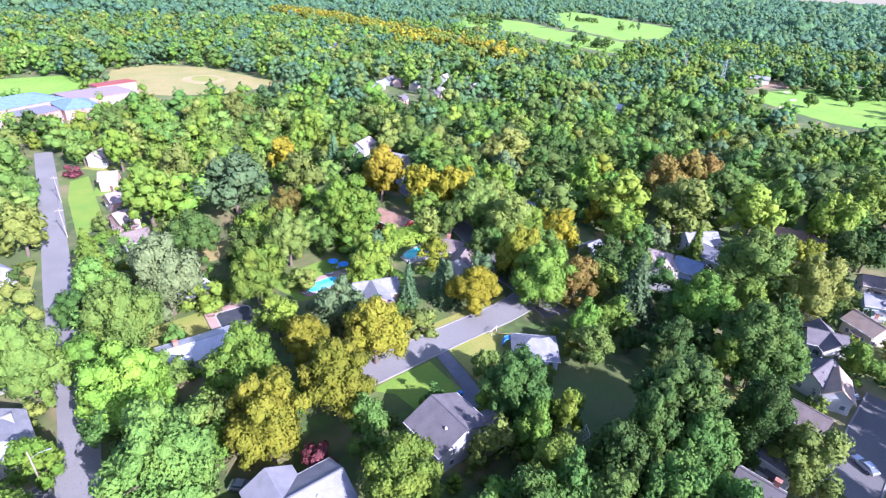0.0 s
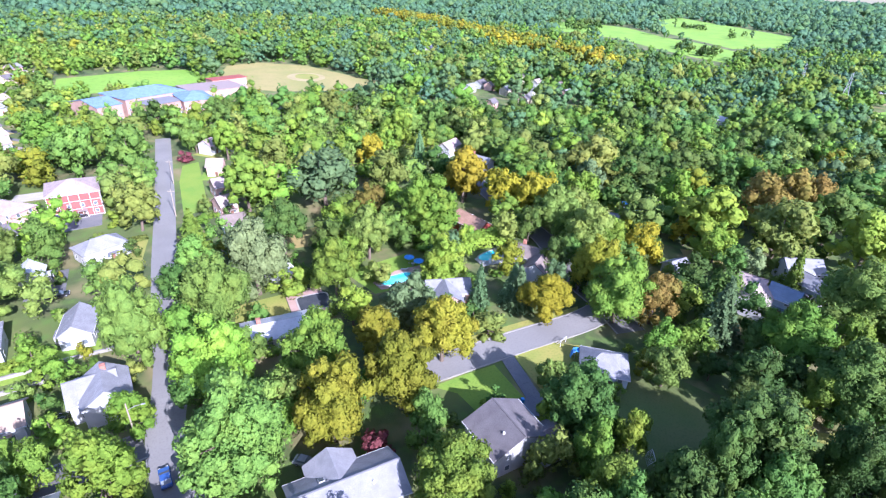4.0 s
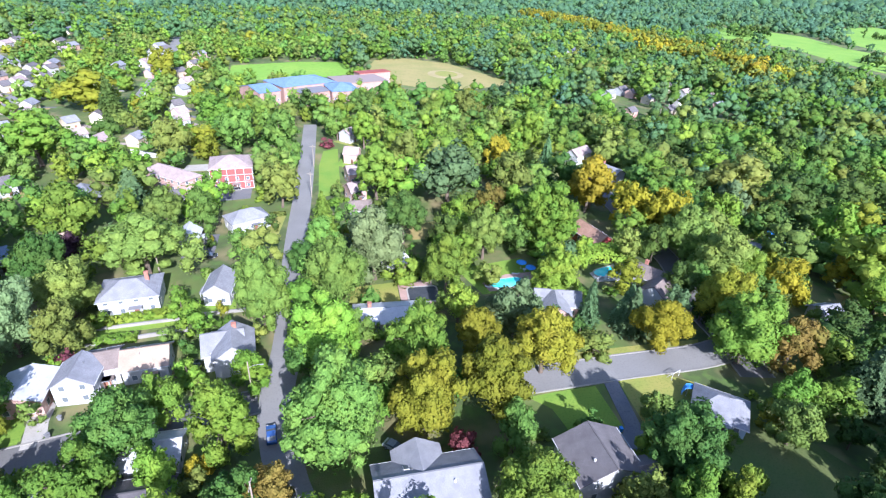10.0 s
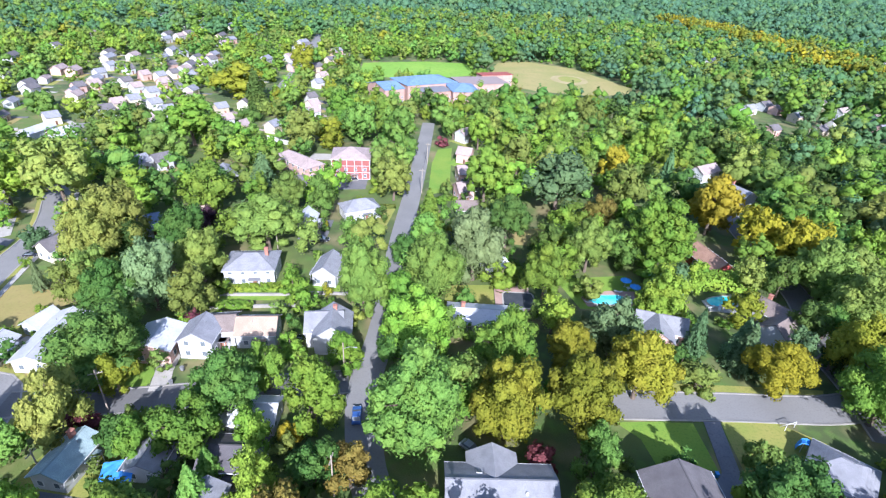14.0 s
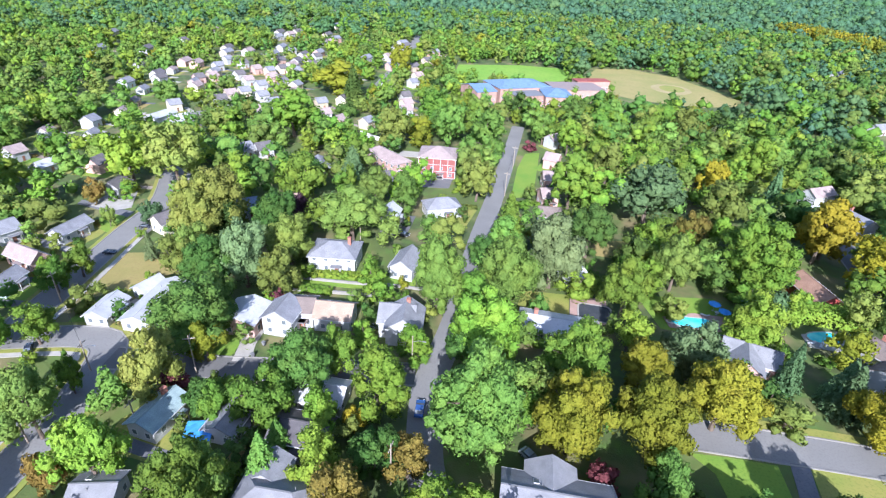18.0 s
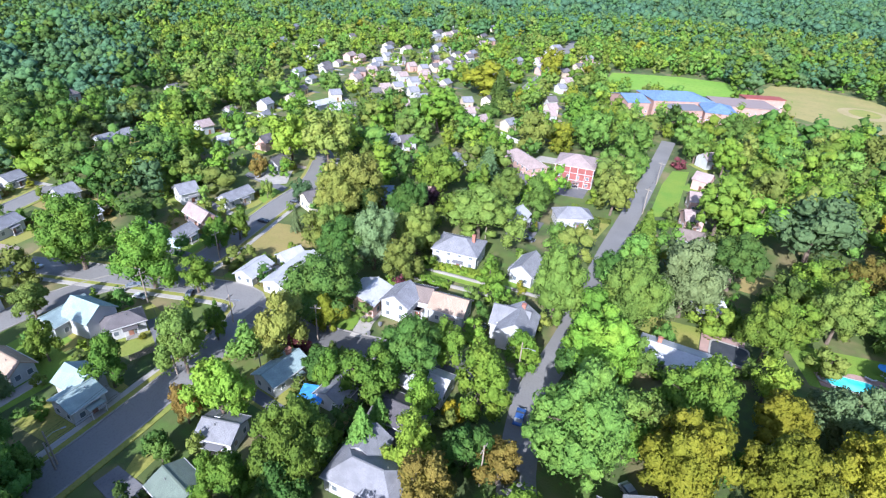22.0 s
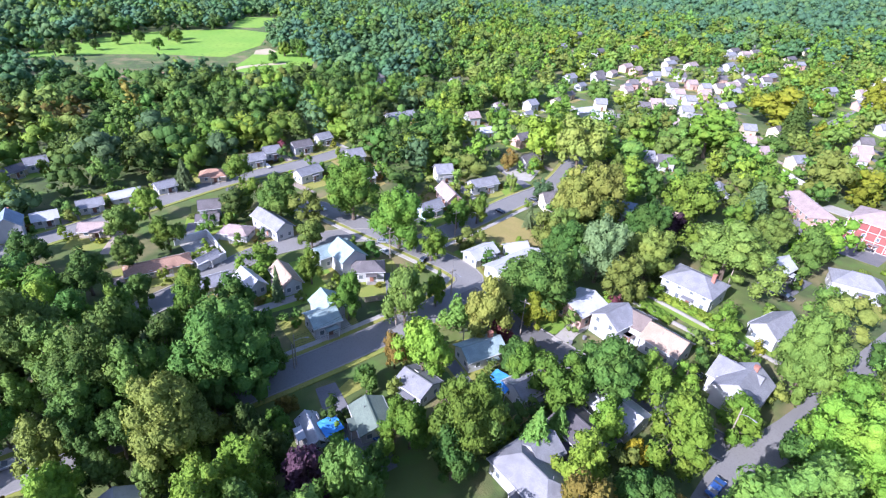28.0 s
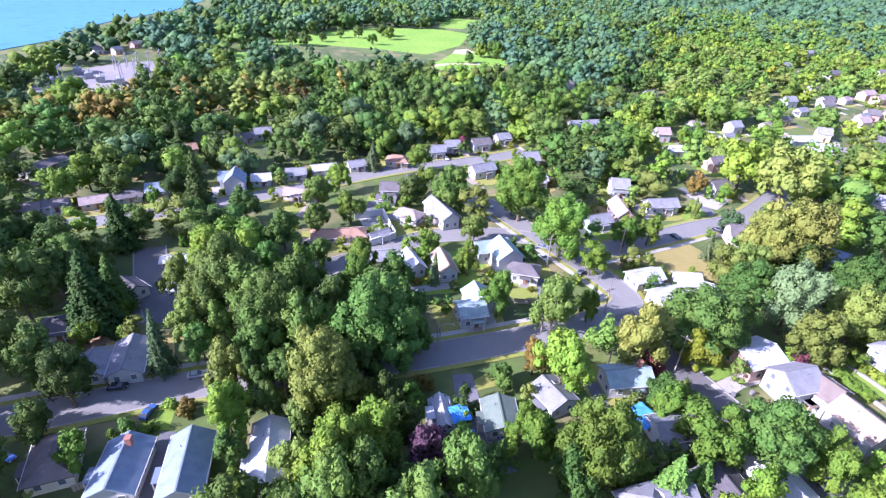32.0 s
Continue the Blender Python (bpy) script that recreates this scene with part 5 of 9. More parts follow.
house(-228.3, 553.7, 75, 11.4, 6.8, 4.2, 6.4, "gable", "slate", "grey")
house(-293.9, 522.7, 80, 10.0, 6.8, 4.2, 6.4, "gable", "pink", "white")
house(-400.2, -159.0, 148, 6.0, 4.8, 3.3, 5.0, "gable", "light", "white")
house(-392.4, -153.6, 147, 6.0, 4.8, 3.3, 5.0, "gable", "slate", "white")
house(-416.4, -136.6, 147, 6.0, 4.8, 3.3, 5.0, "gable", "pink", "pink")
house(-393.8, -141.5, 146, 6.0, 4.8, 3.3, 5.0, "gable", "light", "tan")
house(-559.7, 592.2, 118, 25.1, 4.8, 3.3, 5.0, "gable", "pink", "grey")
house(-478.7, 548.2, 115, 20.5, 4.8, 3.3, 5.0, "gable", "light", "grey")
house(-301.0, 320.3, 111, 9.7, 4.8, 3.3, 5.0, "gable", "slate", "white")
house(-271.4, 318.2, 109, 8.9, 4.8, 3.3, 5.0, "gable", "pink", "white")
house(-234.5, 292.4, 106, 7.5, 4.8, 3.3, 5.0, "gable", "light", "pink")
house(-229.9, 236.4, 107, 6.6, 4.8, 3.3, 5.0, "gable", "slate", "tan")
house(-220.2, 217.9, 107, 6.1, 4.8, 3.3, 5.0, "gable", "pink", "cream")
house(-246.1, 261.7, 108, 7.4, 4.8, 3.3, 5.0, "gable", "light", "grey")
house(-224.0, 177.9, 109, 6.0, 4.8, 3.3, 5.0, "gable", "pink", "white")
house(-203.3, 182.2, 107, 6.0, 4.8, 3.3, 5.0, "gable", "light", "white")
house(-372.0, 358.5, 101, 11.6, 6.4, 4.2, 6.4, "gable", "light", "white")
house(-256.9, 288.9, 91, 7.9, 6.4, 4.2, 6.4, "gable", "slate", "white")
house(-281.0, 395.3, 93, 11.4, 6.4, 4.2, 6.4, "gable", "light", "tan")
house(-278.7, 184.6, 93, 6.0, 6.4, 4.2, 6.4, "gable", "slate", "white")
house(-208.2, 150.3, 84, 6.0, 6.4, 4.2, 6.4, "gable", "pink", "white")
house(-207.9, 369.7, 86, 9.5, 6.4, 4.2, 6.4, "gable", "pink", "white")
house(-171.8, 429.4, 84, 10.9, 6.4, 4.2, 6.4, "gable", "light", "white")
house(-289.3, 626.4, 92, 20.3, 6.4, 4.2, 6.4, "gable", "light", "cream")
house(-120.0, 340.3, 78, 7.6, 6.4, 4.2, 6.4, "gable", "slate", "grey")
house(-112.5, 246.8, 75, 6.0, 6.4, 4.2, 6.4, "gable", "pink", "pink")
house(-98.6, 249.5, 74, 6.0, 6.4, 4.2, 6.4, "gable", "light", "tan")
house(-113.3, 119.7, 71, 6.0, 6.4, 4.2, 6.4, "gable", "slate", "cream")
house(-151.0, 98.9, 75, 6.0, 6.4, 4.2, 6.4, "gable", "light", "grey")
house(-305.1, 143.4, 97, 6.0, 6.4, 4.2, 6.4, "gable", "slate", "white")
house(-430.4, 433.1, 111, 16.7, 6.4, 4.2, 6.4, "gable", "light", "white")
house(-342.5, 376.4, 106, 12.6, 6.4, 4.2, 6.4, "gable", "slate", "white")
house(-270.2, 342.8, 101, 10.0, 6.4, 4.2, 6.4, "gable", "pink", "pink")
house(-258.2, 443.1, 99, 12.3, 6.4, 4.2, 6.4, "gable", "light", "grey")
house(-213.2, 387.6, 96, 9.8, 6.4, 4.2, 6.4, "gable", "slate", "white")
house(-170.7, 377.2, 93, 8.6, 6.4, 4.2, 6.4, "gable", "slate", "tan")
house(-223.3, 279.9, 98, 7.6, 6.4, 4.2, 6.4, "gable", "pink", "cream")
house(-217.8, 196.3, 99, 6.0, 6.4, 4.2, 6.4, "gable", "light", "white")
house(-170.7, 152.2, 94, 6.0, 6.4, 4.2, 6.4, "gable", "slate", "pink")
house(-179.4, 74.7, 96, 6.0, 6.4, 4.2, 6.4, "gable", "light", "white")
house(-129.6, 288.5, 90, 6.0, 6.4, 4.2, 6.4, "gable", "slate", "cream")
house(-151.7, 353.9, 92, 7.7, 6.4, 4.2, 6.4, "gable", "pink", "grey")
house(531.9, 263.3, -60, 16.0, 9.0, 4.5, 7.0, "gable", "light", "cream")
slab("lawn", [(-87.4, 71.6), (-87.6, 80.9), (-90.6, 86.7), (-98.9, 86.2), (-103.5, 83.9), (-102.9, 74.6), (-100.6, 68.9)], 0.014, LAWN, label="green garden lawn round a house", category="lawn")
tree("bush", -100.7, 78.5, 1.4, 1.6, "bright")
slab("driveway", [(-85.8, 84.3), (-86.3, 86.9), (-98.3, 84.9), (-97.9, 82.4)], 0.046, DRIVE, label="asphalt driveway beside a house", category="driveway")
slab("lawn", [(-87.1, 80.0), (-84.1, 88.6), (-84.8, 94.8), (-93.4, 97.5), (-98.8, 97.1), (-101.6, 88.4), (-101.4, 82.4)], 0.016, LAWN_OLIVE, label="yellow-green garden lawn round a house", category="lawn")
tree("bush", -95.5, 94.1, 2.4, 1.3, "green")
tree("bush", -90.4, 93.7, 1.4, 1.0, "orange")
tree("bush", -97.8, 89.0, 1.9, 1.3, "green")
tree("round", -86.3, 94.0, 6.4, 2.4, "mid")
slab("driveway", [(-82.8, 83.3), (-83.4, 80.7), (-95.5, 83.3), (-95.0, 85.9)], 0.048, CONCRETE, label="pale concrete driveway beside a house", category="driveway")
slab("lawn", [(-75.1, 73.8), (-75.7, 86.9), (-78.9, 95.3), (-90.3, 94.5), (-96.6, 92.1), (-95.6, 78.6), (-93.1, 70.6)], 0.018, LAWN_DRY, label="dry brownish garden lawn round a house", category="lawn")
tree("bush", -80.6, 89.2, 1.4, 1.3, "yellow")
tree("bush", -81.9, 73.1, 1.9, 1.6, "olive")
tree("bush", -92.1, 85.0, 2.4, 1.0, "bright")
slab("driveway", [(-74.4, 93.9), (-74.7, 96.4), (-90.0, 94.3), (-89.6, 91.7)], 0.050, TAN_PAVING, label="tan paved driveway beside a house", category="driveway")
slab("lawn", [(-55.2, 46.1), (-53.5, 55.6), (-55.2, 62.1), (-62.7, 63.3), (-67.2, 62.0), (-68.6, 52.4), (-67.5, 46.1)], 0.020, LAWN_OLIVE, label="yellow-green garden lawn round a house", category="lawn")
tree("bush", -65.0, 60.7, 1.4, 1.6, "green")
tree("bush", -55.8, 51.4, 1.9, 1.0, "mid")
tree("bush", -59.0, 61.0, 2.4, 1.3, "orange")
tree("round", -54.9, 62.0, 7.6, 1.9, "olive")
slab("driveway", [(-51.6, 49.0), (-51.7, 46.4), (-63.5, 47.0), (-63.4, 49.6)], 0.052, DRIVE, label="asphalt driveway beside a house", category="driveway")
slab("lawn", [(-78.3, 21.2), (-77.8, 30.3), (-80.2, 36.1), (-89.0, 36.3), (-94.0, 34.5), (-94.3, 25.4), (-92.5, 19.6)], 0.022, LAWN_OLIVE, label="yellow-green garden lawn round a house", category="lawn")
tree("bush", -90.1, 23.3, 1.9, 1.3, "bright")
tree("bush", -91.7, 28.7, 1.4, 1.3, "bright")
slab("driveway", [(-75.6, 32.3), (-75.8, 34.9), (-88.7, 34.0), (-88.5, 31.4)], 0.044, CONCRETE, label="pale concrete driveway beside a house", category="driveway")
slab("lawn", [(-84.1, -64.3), (-83.9, -57.6), (-86.6, -53.6), (-95.8, -54.2), (-100.8, -56.6), (-100.7, -63.1), (-98.6, -67.2)], 0.024, LAWN, label="green garden lawn round a house", category="lawn")
tree("bush", -96.9, -56.1, 2.4, 1.0, "green")
tree("bush", -91.8, -54.7, 1.4, 1.6, "orange")
tree("bush", -97.2, -61.8, 1.9, 1.0, "green")
tree("round", -88.0, -52.9, 5.8, 2.4, "bright")
slab("driveway", [(-81.0, -61.7), (-80.5, -64.3), (-93.1, -66.3), (-93.5, -63.7)], 0.046, TAN_PAVING, label="tan paved driveway beside a house", category="driveway")
slab("lawn", [(-84.3, -57.8), (-76.5, -58.3), (-71.5, -55.9), (-71.5, -45.6), (-73.6, -39.9), (-81.4, -39.7), (-86.4, -41.5)], 0.026, LAWN_OLIVE, label="yellow-green garden lawn round a house", category="lawn")
tree("bush", -76.4, -53.8, 1.4, 1.0, "yellow")
tree("bush", -83.6, -50.8, 1.9, 1.3, "olive")
slab("driveway", [(-74.2, -60.4), (-71.6, -60.2), (-72.8, -46.7), (-75.3, -47.0)], 0.048, DRIVE, label="asphalt driveway beside a house", category="driveway")
slab("lawn", [(-88.9, -49.6), (-77.6, -49.8), (-70.3, -47.2), (-70.2, -39.6), (-72.0, -35.3), (-83.5, -35.4), (-90.5, -37.4)], 0.028, LAWN_DRY, label="dry brownish garden lawn round a house", category="lawn")
tree("bush", -82.5, -48.1, 1.9, 1.6, "mid")
slab("driveway", [(-84.5, -52.7), (-87.1, -52.9), (-88.1, -41.2), (-85.5, -41.0)], 0.050, CONCRETE, label="pale concrete driveway beside a house", category="driveway")
slab("lawn", [(-105.0, 34.2), (-105.0, 42.9), (-107.8, 48.3), (-116.3, 47.9), (-121.1, 45.7), (-120.8, 37.0), (-118.6, 31.7)], 0.030, LAWN_OLIVE, label="yellow-green garden lawn round a house", category="lawn")
tree("bush", -116.2, 33.5, 1.9, 1.0, "bright")
tree("bush", -108.1, 43.9, 2.4, 1.3, "yellow")
tree("bush", -118.5, 41.0, 1.4, 1.0, "bright")
slab("driveway", [(-103.3, 46.8), (-103.6, 49.4), (-116.0, 47.7), (-115.6, 45.1)], 0.052, TAN_PAVING, label="tan paved driveway beside a house", category="driveway")
slab("lawn", [(-117.1, 7.8), (-119.7, 15.2), (-123.9, 18.9), (-131.2, 15.9), (-134.6, 12.4), (-131.7, 5.2), (-128.1, 1.3)], 0.032, LAWN_OLIVE, label="yellow-green garden lawn round a house", category="lawn")
tree("bush", -130.5, 13.2, 2.4, 1.6, "green")
tree("bush", -129.0, 7.8, 1.9, 1.6, "green")
slab("driveway", [(-115.5, 12.1), (-114.3, 9.8), (-123.6, 4.9), (-124.8, 7.2)], 0.044, DRIVE, label="asphalt driveway beside a house", category="driveway")
slab("lawn", [(-115.8, 17.1), (-104.5, 16.8), (-97.3, 19.5), (-97.4, 29.3), (-99.3, 34.9), (-110.8, 34.8), (-117.7, 32.8)], 0.034, LAWN, label="green garden lawn round a house", category="lawn")
tree("bush", -103.9, 21.4, 1.4, 1.6, "yellow")
tree("bush", -114.1, 24.1, 1.9, 1.0, "olive")
tree("bush", -106.2, 30.8, 2.4, 1.3, "bright")
slab("driveway", [(-101.0, 14.8), (-98.4, 15.1), (-99.5, 27.9), (-102.1, 27.7)], 0.046, CONCRETE, label="pale concrete driveway beside a house", category="driveway")
slab("lawn", [(-121.3, -11.0), (-120.3, 1.0), (-122.5, 9.0), (-129.7, 9.7), (-134.1, 8.1), (-134.7, -4.2), (-133.2, -11.8)], 0.036, LAWN_OLIVE, label="yellow-green garden lawn round a house", category="lawn")
tree("bush", -131.8, 8.0, 1.4, 1.0, "green")
tree("bush", -122.3, -5.5, 1.9, 1.3, "mid")
slab("driveway", [(-117.9, -8.9), (-117.8, -11.5), (-129.2, -11.7), (-129.3, -9.1)], 0.048, TAN_PAVING, label="tan paved driveway beside a house", category="driveway")
slab("lawn", [(-145.1, 21.2), (-132.7, 23.5), (-125.3, 27.7), (-126.8, 35.9), (-129.6, 40.2), (-142.2, 37.5), (-149.4, 34.0)], 0.038, LAWN_DRY, label="dry brownish garden lawn round a house", category="lawn")
tree("bush", -146.2, 32.2, 1.9, 1.6, "bright")
tree("bush", -136.4, 36.3, 1.4, 1.6, "bright")
slab("driveway", [(-127.1, 22.7), (-124.6, 23.4), (-128.0, 35.2), (-130.5, 34.4)], 0.050, DRIVE, label="asphalt driveway beside a house", category="driveway")
slab("lawn", [(-137.2, 9.1), (-129.7, 16.4), (-126.9, 23.0), (-133.7, 29.5), (-138.9, 31.7), (-146.2, 24.2), (-149.3, 18.1)], 0.012, LAWN_OLIVE, label="yellow-green garden lawn round a house", category="lawn")
tree("bush", -132.5, 24.5, 1.4, 1.0, "orange")
tree("bush", -142.5, 23.0, 1.9, 1.3, "green")
slab("driveway", [(-131.9, 10.1), (-133.5, 8.1), (-143.6, 16.3), (-142.0, 18.3)], 0.052, CONCRETE, label="pale concrete driveway beside a house", category="driveway")
slab("lawn", [(-148.5, 9.7), (-146.2, 16.0), (-147.4, 20.7), (-157.4, 23.3), (-163.6, 22.8), (-165.6, 16.6), (-165.0, 12.0)], 0.014, LAWN_OLIVE, label="yellow-green garden lawn round a house", category="lawn")
tree("bush", -150.5, 17.5, 1.4, 1.3, "yellow")
tree("bush", -155.2, 11.2, 1.9, 1.6, "olive")
tree("bush", -160.9, 18.4, 2.4, 1.0, "bright")
slab("driveway", [(-143.5, 17.8), (-143.0, 20.4), (-156.6, 22.8), (-157.1, 20.2)], 0.044, TAN_PAVING, label="tan paved driveway beside a house", category="driveway")
slab("lawn", [(-146.8, 7.0), (-143.3, 14.2), (-143.7, 19.8), (-149.7, 22.4), (-153.8, 22.1), (-157.0, 14.9), (-157.2, 9.6)], 0.016, LAWN, label="green garden lawn round a house", category="lawn")
tree("bush", -152.0, 20.3, 1.4, 1.6, "green")
tree("bush", -146.2, 11.8, 1.9, 1.0, "mid")
tree("bush", -147.6, 19.6, 2.4, 1.3, "orange")
tree("round", -143.4, 19.6, 5.8, 1.9, "green")
slab("driveway", [(-142.5, 8.9), (-143.3, 6.5), (-153.0, 9.4), (-152.3, 11.9)], 0.046, DRIVE, label="asphalt driveway beside a house", category="driveway")
slab("lawn", [(-106.5, 0.8), (-106.3, 11.8), (-108.9, 18.9), (-116.9, 19.0), (-121.4, 17.1), (-121.3, 5.9), (-119.3, -0.9)], 0.018, LAWN_OLIVE, label="yellow-green garden lawn round a house", category="lawn")
tree("bush", -109.3, 12.5, 2.4, 1.6, "yellow")
slab("driveway", [(-104.3, 15.2), (-104.5, 17.8), (-116.1, 16.7), (-115.8, 14.2)], 0.048, CONCRETE, label="pale concrete driveway beside a house", category="driveway")
slab("lawn", [(-113.5, 9.2), (-105.7, 9.9), (-101.2, 13.1), (-102.5, 21.5), (-105.2, 26.1), (-112.8, 25.1), (-117.5, 22.5)], 0.020, LAWN_DRY, label="dry brownish garden lawn round a house", category="lawn")
tree("bush", -104.4, 22.2, 2.4, 1.0, "green")
tree("bush", -102.8, 18.1, 1.4, 1.6, "orange")
tree("bush", -111.2, 21.8, 1.9, 1.0, "green")
tree("round", -100.6, 14.5, 7.0, 2.4, "mid")
slab("driveway", [(-110.6, 6.3), (-113.2, 5.6), (-116.0, 17.1), (-113.5, 17.7)], 0.050, TAN_PAVING, label="tan paved driveway beside a house", category="driveway")
slab("lawn", [(-96.6, 36.0), (-92.0, 43.8), (-91.5, 50.1), (-100.6, 54.8), (-106.6, 55.7), (-111.0, 47.8), (-112.0, 41.9)], 0.022, LAWN_OLIVE, label="yellow-green garden lawn round a house", category="lawn")
tree("bush", -95.8, 46.4, 1.4, 1.0, "yellow")
tree("bush", -102.5, 39.9, 1.9, 1.3, "olive")
tree("bush", -105.6, 49.2, 2.4, 1.6, "bright")
slab("driveway", [(-88.8, 45.5), (-87.8, 47.9), (-100.2, 53.2), (-101.2, 50.8)], 0.052, DRIVE, label="asphalt driveway beside a house", category="driveway")
slab("lawn", [(-161.5, -44.0), (-160.5, -34.6), (-162.6, -28.4), (-169.7, -27.7), (-173.9, -29.3), (-174.6, -38.8), (-173.1, -44.8)], 0.024, LAWN_OLIVE, label="yellow-green garden lawn round a house", category="lawn")
tree("bush", -171.5, -31.4, 1.4, 1.3, "green")
tree("bush", -162.5, -38.2, 1.9, 1.6, "mid")
tree("bush", -166.2, -30.7, 2.4, 1.0, "orange")
slab("driveway", [(-158.1, -39.9), (-158.0, -42.5), (-169.1, -42.7), (-169.2, -40.1)], 0.044, CONCRETE, label="pale concrete driveway beside a house", category="driveway")
slab("lawn", [(-162.1, -31.5), (-161.6, -24.8), (-164.1, -20.5), (-172.2, -20.6), (-176.8, -22.6), (-177.0, -29.2), (-175.2, -33.5)], 0.026, LAWN, label="green garden lawn round a house", category="lawn")
tree("bush", -172.7, -31.7, 1.9, 1.0, "bright")
tree("bush", -174.5, -26.3, 1.4, 1.0, "bright")
slab("driveway", [(-159.6, -22.2), (-159.8, -19.6), (-171.7, -20.8), (-171.4, -23.4)], 0.046, TAN_PAVING, label="tan paved driveway beside a house", category="driveway")
slab("lawn", [(-165.7, -21.3), (-165.3, -13.0), (-167.9, -7.8), (-177.1, -8.0), (-182.2, -10.0), (-182.3, -18.2), (-180.3, -23.4)], 0.028, LAWN_OLIVE, label="yellow-green garden lawn round a house", category="lawn")
tree("bush", -178.2, -10.8, 2.4, 1.6, "green")
tree("bush", -173.0, -9.7, 1.4, 1.3, "orange")
tree("bush", -178.8, -16.8, 1.9, 1.6, "green")
slab("driveway", [(-162.5, -17.8), (-162.3, -20.4), (-174.9, -21.7), (-175.2, -19.1)], 0.048, DRIVE, label="asphalt driveway beside a house", category="driveway")
slab("lawn", [(-168.1, -12.3), (-169.1, -1.7), (-172.6, 4.8), (-182.7, 3.5), (-188.2, 0.8), (-186.8, -9.9), (-184.0, -16.3)], 0.030, LAWN_DRY, label="dry brownish garden lawn round a house", category="lawn")
tree("bush", -175.3, -11.5, 1.9, 1.0, "olive")
tree("bush", -183.3, -5.2, 2.4, 1.3, "bright")
slab("driveway", [(-167.5, 1.7), (-168.0, 4.3), (-181.2, 1.5), (-180.7, -1.1)], 0.050, CONCRETE, label="pale concrete driveway beside a house", category="driveway")
slab("lawn", [(-173.3, 2.7), (-174.0, 9.4), (-177.1, 13.1), (-183.9, 12.0), (-187.5, 9.4), (-186.6, 2.9), (-184.0, -1.0)], 0.032, LAWN_OLIVE, label="yellow-green garden lawn round a house", category="lawn")
tree("bush", -185.2, 9.8, 1.4, 1.0, "green")
slab("driveway", [(-170.5, 5.7), (-169.8, 3.2), (-180.2, 0.2), (-180.9, 2.7)], 0.052, TAN_PAVING, label="tan paved driveway beside a house", category="driveway")
slab("lawn", [(-179.5, 13.1), (-175.8, 21.7), (-176.0, 28.2), (-183.8, 31.3), (-188.9, 31.2), (-192.3, 22.4), (-192.6, 16.3)], 0.034, LAWN_OLIVE, label="yellow-green garden lawn round a house", category="lawn")
tree("bush", -189.5, 18.0, 1.9, 1.6, "bright")
tree("bush", -188.7, 25.1, 1.4, 1.6, "bright")
slab("driveway", [(-172.7, 24.1), (-172.0, 26.6), (-183.7, 29.9), (-184.5, 27.4)], 0.044, DRIVE, label="asphalt driveway beside a house", category="driveway")
slab("lawn", [(-183.3, 31.5), (-183.5, 41.4), (-186.4, 47.7), (-195.4, 47.2), (-200.4, 45.0), (-199.9, 35.0), (-197.6, 28.9)], 0.036, LAWN, label="green garden lawn round a house", category="lawn")
tree("bush", -196.2, 43.3, 2.4, 1.3, "green")
tree("bush", -191.3, 44.6, 1.4, 1.0, "orange")
tree("bush", -196.5, 36.8, 1.9, 1.3, "green")
slab("driveway", [(-180.4, 36.1), (-180.1, 33.5), (-192.4, 31.8), (-192.7, 34.3)], 0.046, CONCRETE, label="pale concrete driveway beside a house", category="driveway")
slab("lawn", [(-189.4, 42.2), (-188.7, 48.9), (-191.1, 53.1), (-201.1, 53.1), (-206.8, 51.1), (-207.1, 44.6), (-205.3, 40.2)], 0.038, LAWN_OLIVE, label="yellow-green garden lawn round a house", category="lawn")
tree("bush", -193.3, 49.2, 1.4, 1.3, "yellow")
tree("bush", -196.3, 41.9, 1.9, 1.6, "olive")
tree("bush", -203.0, 47.5, 2.4, 1.0, "bright")
slab("driveway", [(-186.6, 51.4), (-186.9, 54.0), (-200.0, 52.9), (-199.8, 50.3)], 0.048, TAN_PAVING, label="tan paved driveway beside a house", category="driveway")
slab("lawn", [(-193.1, 53.4), (-193.3, 62.4), (-196.2, 67.9), (-203.1, 67.6), (-207.0, 65.5), (-206.5, 56.5), (-204.2, 51.1)], 0.012, LAWN_DRY, label="dry brownish garden lawn round a house", category="lawn")
tree("bush", -204.5, 64.7, 1.4, 1.6, "green")
tree("bush", -194.8, 58.3, 1.9, 1.0, "mid")
tree("bush", -199.7, 66.0, 2.4, 1.3, "orange")
slab("driveway", [(-190.1, 57.0), (-189.7, 54.5), (-200.4, 52.8), (-200.8, 55.3)], 0.050, DRIVE, label="asphalt driveway beside a house", category="driveway")
slab("lawn", [(-198.2, 65.7), (-199.2, 74.8), (-202.6, 80.1), (-210.5, 79.0), (-214.6, 76.4), (-213.3, 67.4), (-210.6, 62.0)], 0.014, LAWN_OLIVE, label="yellow-green garden lawn round a house", category="lawn")
tree("bush", -208.9, 66.1, 1.9, 1.3, "bright")
tree("bush", -202.1, 74.4, 2.4, 1.6, "yellow")
tree("bush", -211.4, 71.1, 1.4, 1.3, "bright")
slab("driveway", [(-197.4, 77.2), (-198.1, 79.7), (-209.3, 76.9), (-208.7, 74.4)], 0.052, CONCRETE, label="pale concrete driveway beside a house", category="driveway")
slab("lawn", [(-161.8, 48.8), (-163.4, 57.2), (-167.1, 61.9), (-176.0, 59.7), (-180.6, 56.6), (-178.7, 48.2), (-175.6, 43.4)], 0.016, LAWN_OLIVE, label="yellow-green garden lawn round a house", category="lawn")
